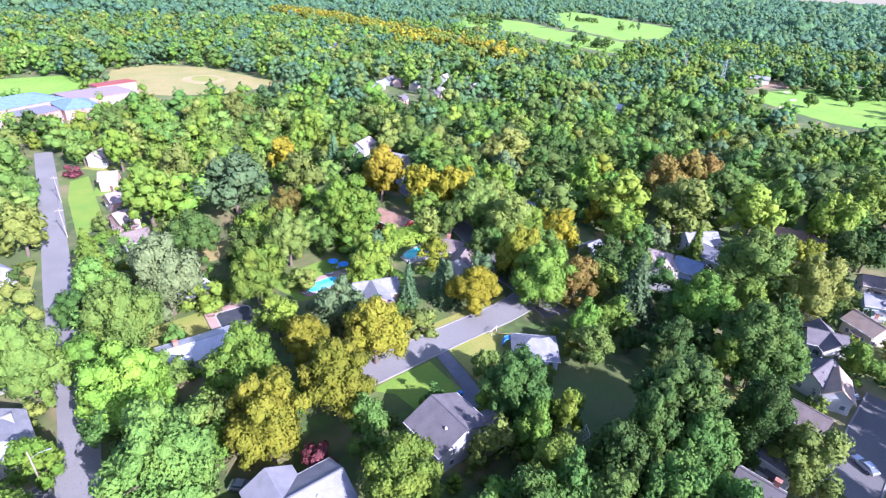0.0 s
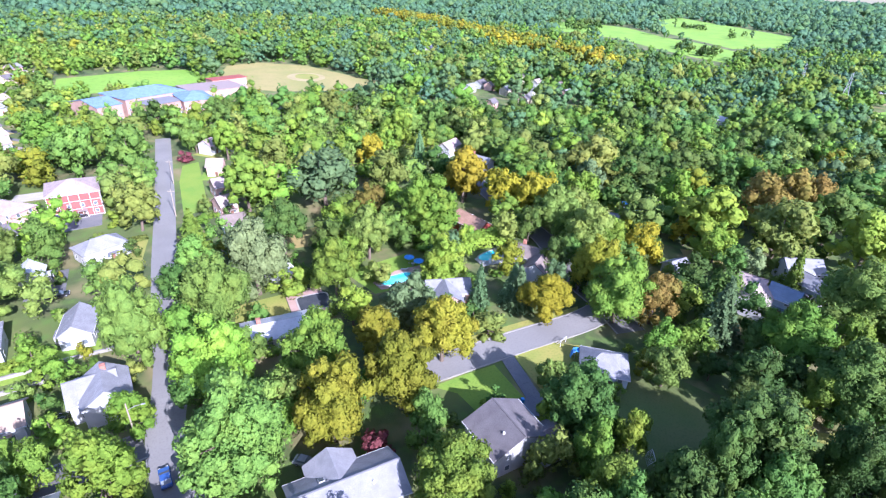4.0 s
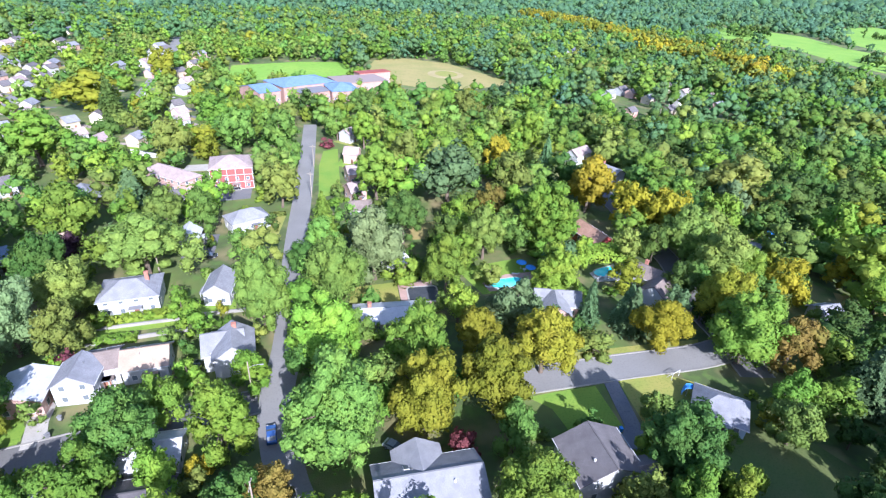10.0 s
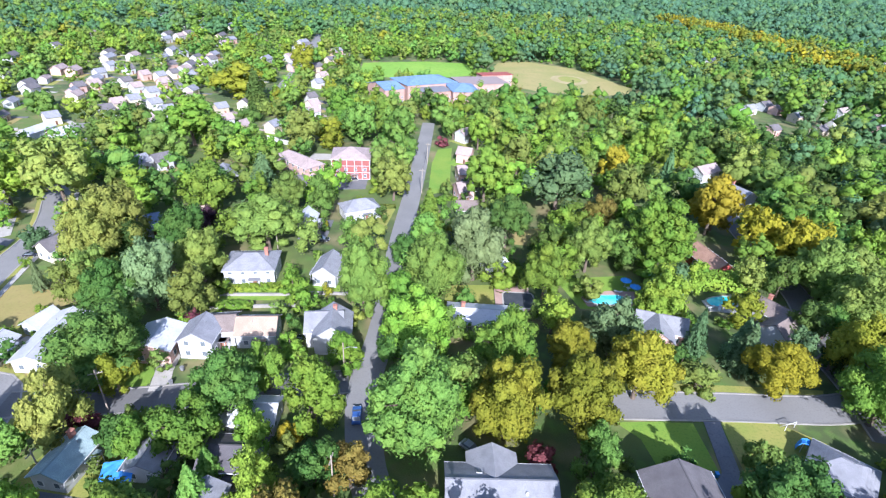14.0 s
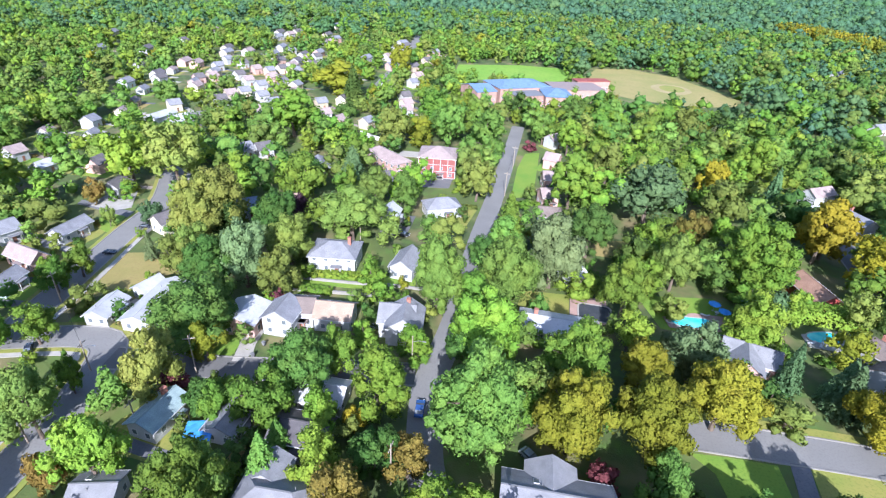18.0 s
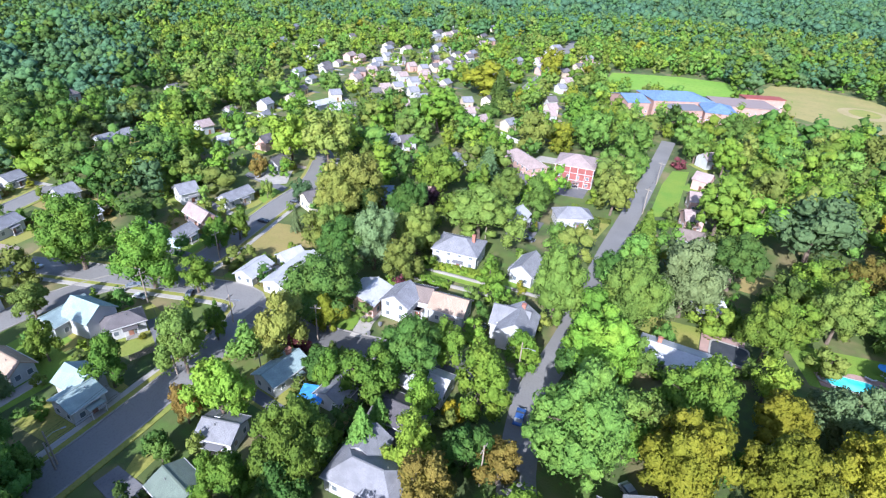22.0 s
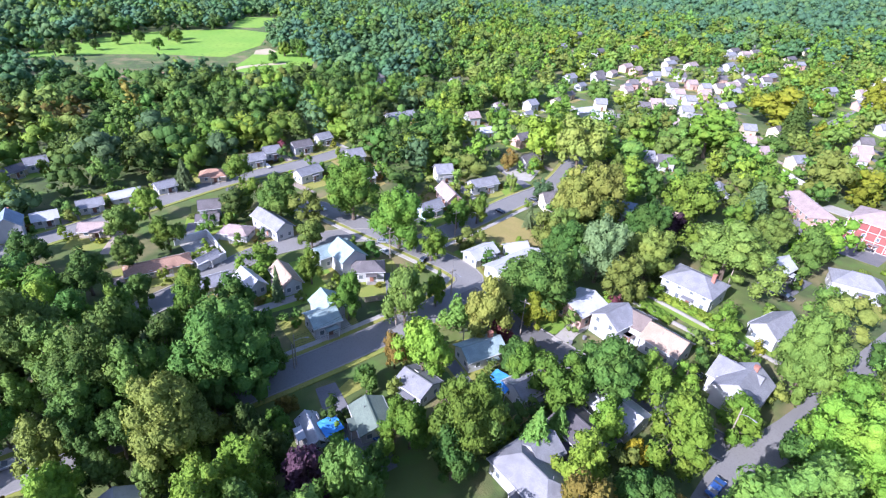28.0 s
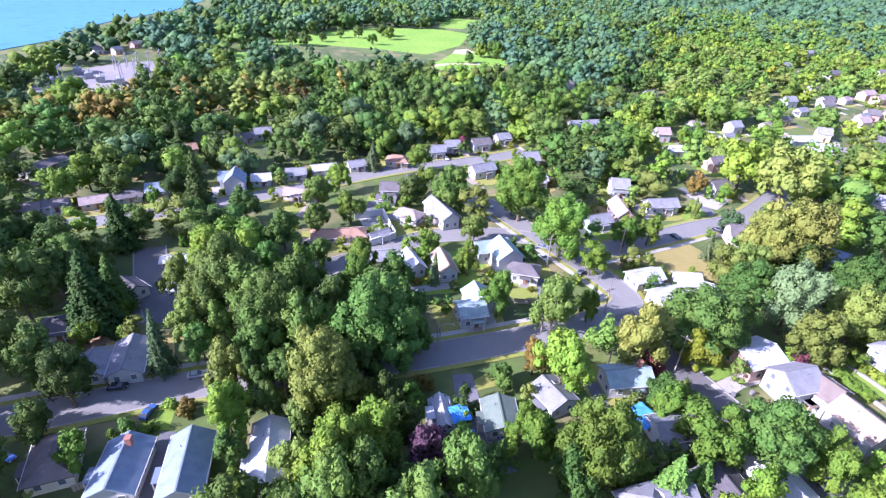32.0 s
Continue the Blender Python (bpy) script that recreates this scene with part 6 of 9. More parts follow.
tree("bush", -176.9, 57.6, 2.4, 1.0, "green")
tree("bush", -172.0, 59.9, 1.4, 1.6, "orange")
tree("bush", -175.5, 50.1, 1.9, 1.0, "green")
tree("round", -168.7, 62.4, 5.2, 2.4, "bright")
slab("driveway", [(-159.1, 51.9), (-158.3, 49.4), (-170.3, 45.3), (-171.1, 47.8)], 0.044, TAN_PAVING, label="tan paved driveway beside a house", category="driveway")
slab("lawn", [(-152.1, -63.1), (-151.8, -55.3), (-154.4, -50.3), (-164.5, -50.8), (-170.0, -53.0), (-170.0, -60.8), (-168.0, -65.7)], 0.018, LAWN, label="green garden lawn round a house", category="lawn")
tree("bush", -156.4, -55.3, 1.4, 1.0, "yellow")
tree("bush", -159.1, -62.7, 1.9, 1.3, "olive")
tree("bush", -166.0, -57.4, 2.4, 1.6, "bright")
slab("driveway", [(-149.8, -52.9), (-150.1, -50.3), (-163.2, -51.9), (-162.9, -54.5)], 0.046, DRIVE, label="asphalt driveway beside a house", category="driveway")
slab("lawn", [(-151.2, -72.3), (-152.7, -62.5), (-156.5, -56.7), (-163.3, -57.8), (-166.9, -60.4), (-165.0, -70.3), (-161.9, -76.0)], 0.020, LAWN_OLIVE, label="yellow-green garden lawn round a house", category="lawn")
tree("bush", -164.0, -61.8, 1.4, 1.3, "green")
tree("bush", -153.7, -66.8, 1.9, 1.6, "mid")
tree("bush", -159.4, -59.9, 2.4, 1.0, "orange")
tree("round", -155.9, -57.6, 6.4, 1.9, "green")
slab("driveway", [(-148.9, -67.4), (-148.2, -69.9), (-158.6, -72.9), (-159.3, -70.4)], 0.048, CONCRETE, label="pale concrete driveway beside a house", category="driveway")
slab("lawn", [(-147.5, -78.2), (-148.7, -70.8), (-152.1, -66.7), (-159.9, -68.4), (-163.9, -71.2), (-162.5, -78.5), (-159.6, -82.8)], 0.022, LAWN_DRY, label="dry brownish garden lawn round a house", category="lawn")
tree("bush", -157.6, -80.6, 1.9, 1.0, "bright")
tree("bush", -151.7, -70.7, 2.4, 1.3, "yellow")
tree("bush", -160.7, -74.8, 1.4, 1.0, "bright")
slab("driveway", [(-147.4, -67.3), (-148.2, -64.9), (-159.2, -68.5), (-158.4, -70.9)], 0.050, TAN_PAVING, label="tan paved driveway beside a house", category="driveway")
slab("lawn", [(-145.9, -90.1), (-146.0, -81.9), (-148.8, -76.8), (-157.8, -77.4), (-162.8, -79.7), (-162.4, -87.9), (-160.2, -93.0)], 0.024, LAWN_OLIVE, label="yellow-green garden lawn round a house", category="lawn")
tree("bush", -158.7, -80.3, 2.4, 1.6, "green")
tree("bush", -153.9, -78.9, 1.4, 1.3, "orange")
tree("bush", -159.0, -86.3, 1.9, 1.6, "green")
slab("driveway", [(-143.0, -86.5), (-142.5, -89.1), (-154.8, -91.0), (-155.2, -88.5)], 0.052, DRIVE, label="asphalt driveway beside a house", category="driveway")
slab("lawn", [(-142.0, -96.0), (-143.3, -87.0), (-146.9, -81.8), (-156.7, -83.8), (-161.9, -86.9), (-160.2, -95.8), (-157.3, -101.0)], 0.026, LAWN_OLIVE, label="yellow-green garden lawn round a house", category="lawn")
tree("bush", -149.2, -95.7, 1.9, 1.0, "olive")
tree("bush", -156.9, -91.6, 2.4, 1.3, "bright")
slab("driveway", [(-141.6, -84.6), (-142.3, -82.1), (-155.0, -85.7), (-154.3, -88.2)], 0.044, CONCRETE, label="pale concrete driveway beside a house", category="driveway")
slab("lawn", [(-175.2, -101.2), (-184.9, -94.0), (-192.8, -91.5), (-197.1, -97.2), (-198.0, -101.6), (-187.9, -108.7), (-180.6, -111.4)], 0.028, LAWN, label="green garden lawn round a house", category="lawn")
tree("bush", -196.7, -99.7, 1.4, 1.0, "green")
tree("bush", -180.4, -99.1, 1.9, 1.3, "mid")
tree("bush", -194.5, -94.8, 2.4, 1.6, "orange")
tree("round", -193.4, -90.8, 5.8, 1.9, "olive")
slab("driveway", [(-175.2, -97.1), (-172.9, -98.4), (-178.7, -108.0), (-180.9, -106.6)], 0.046, TAN_PAVING, label="tan paved driveway beside a house", category="driveway")
slab("lawn", [(-112.4, -49.4), (-111.4, -41.5), (-113.6, -36.4), (-120.4, -35.8), (-124.4, -37.5), (-125.0, -45.3), (-123.4, -50.4)], 0.030, LAWN_OLIVE, label="yellow-green garden lawn round a house", category="lawn")
tree("bush", -114.4, -41.1, 2.4, 1.0, "yellow")
tree("bush", -122.3, -42.3, 1.4, 1.6, "bright")
slab("driveway", [(-109.2, -39.3), (-109.3, -36.7), (-119.1, -37.1), (-119.0, -39.7)], 0.048, DRIVE, label="asphalt driveway beside a house", category="driveway")
slab("lawn", [(-105.2, -60.6), (-98.0, -55.1), (-95.1, -49.4), (-101.2, -42.3), (-106.1, -39.5), (-113.1, -45.2), (-116.3, -50.4)], 0.032, LAWN_DRY, label="dry brownish garden lawn round a house", category="lawn")
tree("round", -96.8, -49.3, 7.0, 2.4, "bright")
slab("driveway", [(-99.8, -60.2), (-101.7, -62.0), (-110.8, -52.8), (-109.0, -51.0)], 0.050, CONCRETE, label="pale concrete driveway beside a house", category="driveway")
slab("lawn", [(-150.7, -23.0), (-146.9, -16.3), (-146.9, -10.8), (-155.9, -6.5), (-161.9, -5.8), (-165.5, -12.6), (-166.0, -17.8)], 0.034, LAWN_OLIVE, label="yellow-green garden lawn round a house", category="lawn")
tree("bush", -150.7, -13.7, 1.4, 1.3, "yellow")
slab("driveway", [(-143.6, -14.3), (-142.7, -11.9), (-155.0, -7.2), (-156.0, -9.6)], 0.052, TAN_PAVING, label="tan paved driveway beside a house", category="driveway")
slab("lawn", [(-203.5, -40.6), (-208.6, -32.6), (-214.1, -29.1), (-219.9, -32.9), (-222.1, -36.8), (-216.7, -44.6), (-211.7, -48.3)], 0.036, LAWN_OLIVE, label="yellow-green garden lawn round a house", category="lawn")
tree("bush", -219.6, -36.2, 1.4, 1.6, "green")
tree("bush", -207.5, -37.2, 1.9, 1.0, "mid")
tree("round", -213.8, -29.0, 5.2, 1.9, "green")
slab("driveway", [(-202.8, -36.0), (-201.1, -37.9), (-209.4, -44.9), (-211.1, -42.9)], 0.044, DRIVE, label="asphalt driveway beside a house", category="driveway")
slab("lawn", [(-209.6, -37.0), (-210.4, -27.8), (-213.6, -22.1), (-221.5, -23.0), (-225.8, -25.4), (-224.8, -34.7), (-222.1, -40.3)], 0.038, LAWN, label="green garden lawn round a house", category="lawn")
tree("bush", -220.3, -36.3, 1.9, 1.3, "bright")
tree("bush", -213.3, -28.0, 2.4, 1.6, "yellow")
tree("bush", -222.7, -31.0, 1.4, 1.3, "bright")
slab("driveway", [(-208.6, -25.3), (-209.1, -22.7), (-220.5, -25.1), (-219.9, -27.7)], 0.046, CONCRETE, label="pale concrete driveway beside a house", category="driveway")
slab("lawn", [(-192.2, -59.5), (-193.7, -52.9), (-197.3, -49.6), (-205.9, -52.3), (-210.1, -55.8), (-208.4, -62.1), (-205.3, -65.7)], 0.012, LAWN_OLIVE, label="yellow-green garden lawn round a house", category="lawn")
tree("bush", -206.4, -54.4, 2.4, 1.0, "green")
tree("bush", -202.1, -51.9, 1.4, 1.6, "orange")
tree("bush", -205.4, -60.0, 1.9, 1.0, "green")
tree("round", -198.8, -49.3, 6.4, 2.4, "mid")
slab("driveway", [(-189.8, -56.2), (-188.8, -58.6), (-200.2, -63.4), (-201.2, -61.0)], 0.048, TAN_PAVING, label="tan paved driveway beside a house", category="driveway")
slab("lawn", [(-143.0, 83.4), (-132.5, 80.5), (-125.0, 81.4), (-122.7, 91.1), (-123.3, 97.1), (-134.0, 99.7), (-141.1, 99.4)], 0.014, LAWN_DRY, label="dry brownish garden lawn round a house", category="lawn")
tree("bush", -130.3, 84.7, 1.4, 1.0, "yellow")
tree("bush", -140.7, 90.0, 1.9, 1.3, "olive")
tree("bush", -130.4, 94.7, 2.4, 1.6, "bright")
slab("driveway", [(-128.8, 77.6), (-126.2, 77.2), (-124.1, 90.2), (-126.7, 90.7)], 0.050, DRIVE, label="asphalt driveway beside a house", category="driveway")
slab("lawn", [(-130.2, 97.3), (-129.1, 109.1), (-131.1, 116.9), (-138.1, 117.7), (-142.4, 116.2), (-143.2, 104.2), (-141.9, 96.7)], 0.016, LAWN_OLIVE, label="yellow-green garden lawn round a house", category="lawn")
tree("bush", -140.1, 114.0, 1.4, 1.3, "green")
tree("bush", -131.2, 103.9, 1.9, 1.6, "mid")
tree("bush", -134.8, 114.6, 2.4, 1.0, "orange")
tree("round", -130.8, 115.8, 7.6, 1.9, "olive")
slab("driveway", [(-126.8, 101.4), (-126.8, 98.8), (-137.9, 98.8), (-137.9, 101.4)], 0.052, CONCRETE, label="pale concrete driveway beside a house", category="driveway")
slab("lawn", [(-140.4, 133.0), (-140.8, 141.2), (-143.7, 146.0), (-151.8, 145.3), (-156.3, 142.9), (-155.6, 134.8), (-153.2, 129.9)], 0.018, LAWN_OLIVE, label="yellow-green garden lawn round a house", category="lawn")
tree("bush", -151.0, 131.9, 1.9, 1.0, "bright")
tree("bush", -143.8, 141.8, 2.4, 1.3, "yellow")
tree("bush", -153.5, 138.6, 1.4, 1.0, "bright")
slab("driveway", [(-139.1, 144.8), (-139.6, 147.3), (-151.3, 145.1), (-150.8, 142.5)], 0.044, TAN_PAVING, label="tan paved driveway beside a house", category="driveway")
slab("lawn", [(-118.2, 73.7), (-118.9, 82.7), (-122.1, 88.1), (-131.0, 87.0), (-135.8, 84.4), (-134.9, 75.5), (-132.3, 70.1)], 0.020, LAWN, label="green garden lawn round a house", category="lawn")
tree("bush", -131.8, 84.1, 2.4, 1.6, "green")
tree("bush", -127.0, 85.7, 1.4, 1.3, "orange")
tree("bush", -131.5, 77.2, 1.9, 1.6, "green")
tree("round", -123.3, 87.7, 5.8, 2.4, "bright")
slab("driveway", [(-115.4, 77.4), (-114.9, 74.9), (-127.0, 72.3), (-127.6, 74.9)], 0.046, DRIVE, label="asphalt driveway beside a house", category="driveway")
slab("lawn", [(-127.8, 67.2), (-128.4, 76.6), (-131.5, 82.4), (-141.5, 81.3), (-146.9, 78.7), (-146.0, 69.2), (-143.5, 63.6)], 0.022, LAWN_OLIVE, label="yellow-green garden lawn round a house", category="lawn")
tree("bush", -132.9, 76.2, 1.4, 1.6, "yellow")
tree("bush", -135.0, 68.2, 1.9, 1.0, "olive")
tree("bush", -142.3, 73.4, 2.4, 1.3, "bright")
slab("driveway", [(-126.5, 79.2), (-127.0, 81.7), (-140.0, 79.2), (-139.5, 76.7)], 0.048, CONCRETE, label="pale concrete driveway beside a house", category="driveway")
slab("lawn", [(-154.3, 66.7), (-153.9, 73.4), (-156.4, 77.5), (-163.3, 77.4), (-167.2, 75.4), (-167.3, 68.9), (-165.4, 64.7)], 0.024, LAWN_DRY, label="dry brownish garden lawn round a house", category="lawn")
tree("bush", -164.9, 75.5, 1.4, 1.0, "green")
tree("bush", -155.6, 70.2, 1.9, 1.3, "mid")
tree("bush", -160.0, 76.7, 2.4, 1.6, "orange")
tree("round", -156.2, 78.4, 7.0, 1.9, "green")
slab("driveway", [(-151.1, 69.2), (-150.7, 66.6), (-161.5, 65.3), (-161.8, 67.9)], 0.050, TAN_PAVING, label="tan paved driveway beside a house", category="driveway")
slab("lawn", [(-217.0, 108.0), (-217.2, 121.2), (-220.1, 129.8), (-228.4, 129.7), (-233.1, 127.7), (-232.6, 114.1), (-230.4, 106.0)], 0.026, LAWN_OLIVE, label="yellow-green garden lawn round a house", category="lawn")
tree("bush", -228.0, 108.7, 1.9, 1.6, "bright")
tree("bush", -220.3, 123.2, 2.4, 1.0, "yellow")
tree("bush", -230.4, 119.9, 1.4, 1.6, "bright")
slab("driveway", [(-215.5, 127.2), (-215.8, 129.7), (-227.9, 128.5), (-227.6, 125.9)], 0.052, DRIVE, label="asphalt driveway beside a house", category="driveway")
slab("lawn", [(-180.5, 136.4), (-178.8, 146.1), (-180.5, 152.6), (-189.4, 153.9), (-194.7, 152.7), (-196.1, 142.9), (-195.0, 136.6)], 0.028, LAWN_OLIVE, label="yellow-green garden lawn round a house", category="lawn")
tree("bush", -190.9, 150.3, 2.4, 1.3, "green")
tree("bush", -185.9, 150.6, 1.4, 1.0, "orange")
tree("bush", -192.4, 144.1, 1.9, 1.3, "green")
tree("round", -181.8, 151.6, 5.2, 2.4, "mid")
slab("driveway", [(-176.8, 140.3), (-177.0, 137.7), (-189.3, 138.4), (-189.2, 141.0)], 0.044, CONCRETE, label="pale concrete driveway beside a house", category="driveway")
slab("lawn", [(-210.6, 215.0), (-211.4, 221.7), (-214.7, 225.4), (-224.4, 223.2), (-229.6, 220.1), (-228.5, 213.6), (-225.9, 209.7)], 0.030, LAWN, label="green garden lawn round a house", category="lawn")
tree("bush", -216.0, 221.1, 1.4, 1.3, "yellow")
tree("bush", -217.3, 213.3, 1.9, 1.6, "olive")
tree("bush", -225.1, 217.4, 2.4, 1.0, "bright")
slab("driveway", [(-209.9, 224.6), (-210.7, 227.1), (-223.3, 223.3), (-222.5, 220.8)], 0.046, TAN_PAVING, label="tan paved driveway beside a house", category="driveway")
slab("lawn", [(-216.3, 173.7), (-217.7, 181.4), (-221.3, 185.7), (-228.1, 184.2), (-231.5, 181.5), (-229.8, 173.8), (-226.8, 169.4)], 0.032, LAWN_OLIVE, label="yellow-green garden lawn round a house", category="lawn")
tree("bush", -228.9, 181.1, 1.4, 1.6, "green")
tree("bush", -218.7, 177.8, 1.9, 1.0, "mid")
tree("bush", -224.4, 183.3, 2.4, 1.3, "orange")
tree("round", -221.0, 185.7, 6.4, 1.9, "olive")
slab("driveway", [(-214.0, 177.7), (-213.2, 175.3), (-223.4, 171.8), (-224.2, 174.2)], 0.048, DRIVE, label="asphalt driveway beside a house", category="driveway")
slab("lawn", [(-194.7, 177.0), (-196.2, 185.9), (-199.9, 191.1), (-207.6, 189.5), (-211.7, 186.7), (-209.9, 177.8), (-206.9, 172.6)], 0.034, LAWN_DRY, label="dry brownish garden lawn round a house", category="lawn")
tree("bush", -205.4, 176.7, 1.9, 1.3, "bright")
tree("bush", -199.0, 185.4, 2.4, 1.6, "yellow")
tree("bush", -208.2, 181.7, 1.4, 1.3, "bright")
slab("driveway", [(-194.5, 188.4), (-195.3, 190.9), (-206.4, 187.5), (-205.6, 185.0)], 0.050, CONCRETE, label="pale concrete driveway beside a house", category="driveway")
slab("lawn", [(-200.5, 144.0), (-198.6, 150.4), (-200.2, 155.0), (-210.0, 156.8), (-216.0, 155.9), (-217.5, 149.6), (-216.6, 145.0)], 0.036, LAWN_OLIVE, label="yellow-green garden lawn round a house", category="lawn")
tree("bush", -212.1, 155.3, 2.4, 1.0, "green")
tree("bush", -205.5, 155.2, 1.4, 1.6, "orange")
tree("bush", -213.9, 150.0, 1.9, 1.0, "green")
tree("round", -201.4, 156.0, 7.6, 2.4, "bright")
slab("driveway", [(-196.8, 145.7), (-197.1, 143.1), (-211.0, 144.6), (-210.7, 147.1)], 0.052, TAN_PAVING, label="tan paved driveway beside a house", category="driveway")
slab("lawn", [(-143.9, 90.3), (-140.7, 97.5), (-141.3, 103.0), (-151.7, 106.7), (-158.3, 106.9), (-161.2, 99.6), (-161.1, 94.3)], 0.038, LAWN_OLIVE, label="yellow-green garden lawn round a house", category="lawn")
tree("bush", -144.9, 99.1, 1.4, 1.0, "yellow")
tree("bush", -150.2, 93.3, 1.9, 1.3, "olive")
tree("bush", -156.2, 101.2, 2.4, 1.6, "bright")
slab("driveway", [(-137.9, 98.9), (-137.3, 101.4), (-151.6, 105.3), (-152.2, 102.8)], 0.044, DRIVE, label="asphalt driveway beside a house", category="driveway")
slab("lawn", [(-210.0, 189.9), (-210.2, 199.0), (-213.1, 204.6), (-221.1, 204.2), (-225.5, 202.0), (-225.0, 192.9), (-222.7, 187.3)], 0.012, LAWN, label="green garden lawn round a house", category="lawn")
tree("bush", -222.9, 200.2, 1.4, 1.3, "green")
tree("bush", -211.8, 195.4, 1.9, 1.6, "mid")
tree("bush", -216.4, 201.8, 2.4, 1.0, "orange")
tree("round", -212.7, 203.6, 5.8, 1.9, "green")
slab("driveway", [(-207.2, 194.5), (-206.8, 192.0), (-219.0, 190.0), (-219.4, 192.6)], 0.046, CONCRETE, label="pale concrete driveway beside a house", category="driveway")
slab("lawn", [(-162.8, 147.2), (-162.1, 153.9), (-164.4, 158.2), (-173.4, 158.3), (-178.5, 156.5), (-179.0, 150.0), (-177.3, 145.6)], 0.014, LAWN_OLIVE, label="yellow-green garden lawn round a house", category="lawn")
tree("bush", -174.8, 147.3, 1.9, 1.0, "bright")
tree("bush", -165.0, 154.4, 2.4, 1.3, "yellow")
tree("bush", -176.3, 152.7, 1.4, 1.0, "bright")
slab("driveway", [(-160.0, 156.4), (-160.1, 159.0), (-173.3, 158.0), (-173.1, 155.4)], 0.048, TAN_PAVING, label="tan paved driveway beside a house", category="driveway")
slab("lawn", [(-170.5, 69.1), (-170.1, 77.0), (-172.6, 81.9), (-182.6, 81.7), (-188.3, 79.6), (-188.3, 71.8), (-186.4, 66.8)], 0.016, LAWN_DRY, label="dry brownish garden lawn round a house", category="lawn")
tree("bush", -184.3, 78.8, 2.4, 1.6, "green")
tree("bush", -177.8, 80.1, 1.4, 1.3, "orange")
tree("bush", -184.9, 73.2, 1.9, 1.6, "green")
tree("round", -173.9, 81.7, 7.0, 2.4, "mid")
slab("driveway", [(-167.3, 72.6), (-167.0, 70.0), (-181.0, 68.5), (-181.2, 71.1)], 0.050, DRIVE, label="asphalt driveway beside a house", category="driveway")



# ---------- bands of the brick building ----------
def floor_bands(x, y, heading, L, W):
    """Pale floor bands and pilasters on a brick block of three storeys."""
    e = holder("facade_bands", x, y, 0, heading)
    for z in (0.15, 2.95, 5.75, 8.2):
        for s in (-1, 1):
            y0, y1 = sorted((s * (W / 2 + 0.004), s * (W / 2 + 0.16)))
            part("band", boxed(-L / 2 - 0.1, L / 2 + 0.1, y0, y1, z, z + 0.14), TRIM, e)
            x0, x1 = sorted((s * (L / 2 + 0.004), s * (L / 2 + 0.16)))
            part("band", boxed(x0, x1, -W / 2, W / 2, z, z + 0.14), TRIM, e)
    for i in range(6):
        u = -L / 2 + i * L / 5
        part("pilaster", boxed(u - 0.09, u + 0.09, -W / 2 - 0.2, -W / 2 - 0.004, 0.0, 8.6), TRIM, e)
    tagged(e, "pale bands and pilasters on the red brick building", "facade trim")


floor_bands(-47.3, 201.6, 10, 15.0, 14.5)


# ---------- cars ----------
def paint(name, c, rough=0.25, metal=0.2):
    m, nt, b = node_material(name, rough, metal)
    nt.links.new(mixed(nt, noise_value(nt, 1.5, 3), rgba(c), rgba(tuple(v * 0.85 for v in c))), b.inputs["Base Color"])
    b.inputs["Coat Weight"].default_value = 0.6
    return m


CAR_PAINT = {"white": paint("paint_white", (0.75, 0.75, 0.75)), "blue": paint("paint_blue", (0.05, 0.12, 0.35)), "dark": paint("paint_dark", (0.03, 0.03, 0.04)),
             "silver": paint("paint_silver", (0.45, 0.47, 0.5), 0.3, 0.6), "red": paint("paint_red", (0.45, 0.03, 0.04))}
RUBBER = surface("rubber", (0.02, 0.02, 0.02), (0.03, 0.03, 0.03), 0.9, 2, 10, 0.1)
STEEL = surface("galvanised_steel", (0.36, 0.37, 0.39), (0.28, 0.29, 0.31), 0.5, 0.5, 4, 0.1, 0.4)
TIMBER = surface("weathered_timber", (0.36, 0.30, 0.24), (0.28, 0.23, 0.19), 0.9, 0.8, 5, 0.4)


def side_profile(bm, pts, w):
    """A body pressed from its side outline."""
    a = [bm.verts.new((x, -w, z)) for x, z in pts]
    b = [bm.verts.new((x, w, z)) for x, z in pts]
    bm.faces.new(a)
    bm.faces.new(b[::-1])
    n = len(pts)
    for i in range(n):
        bm.faces.new((a[(i + 1) % n], a[i], b[i], b[(i + 1) % n]))
    bmesh.ops.recalc_face_normals(bm, faces=bm.faces)
    return bm


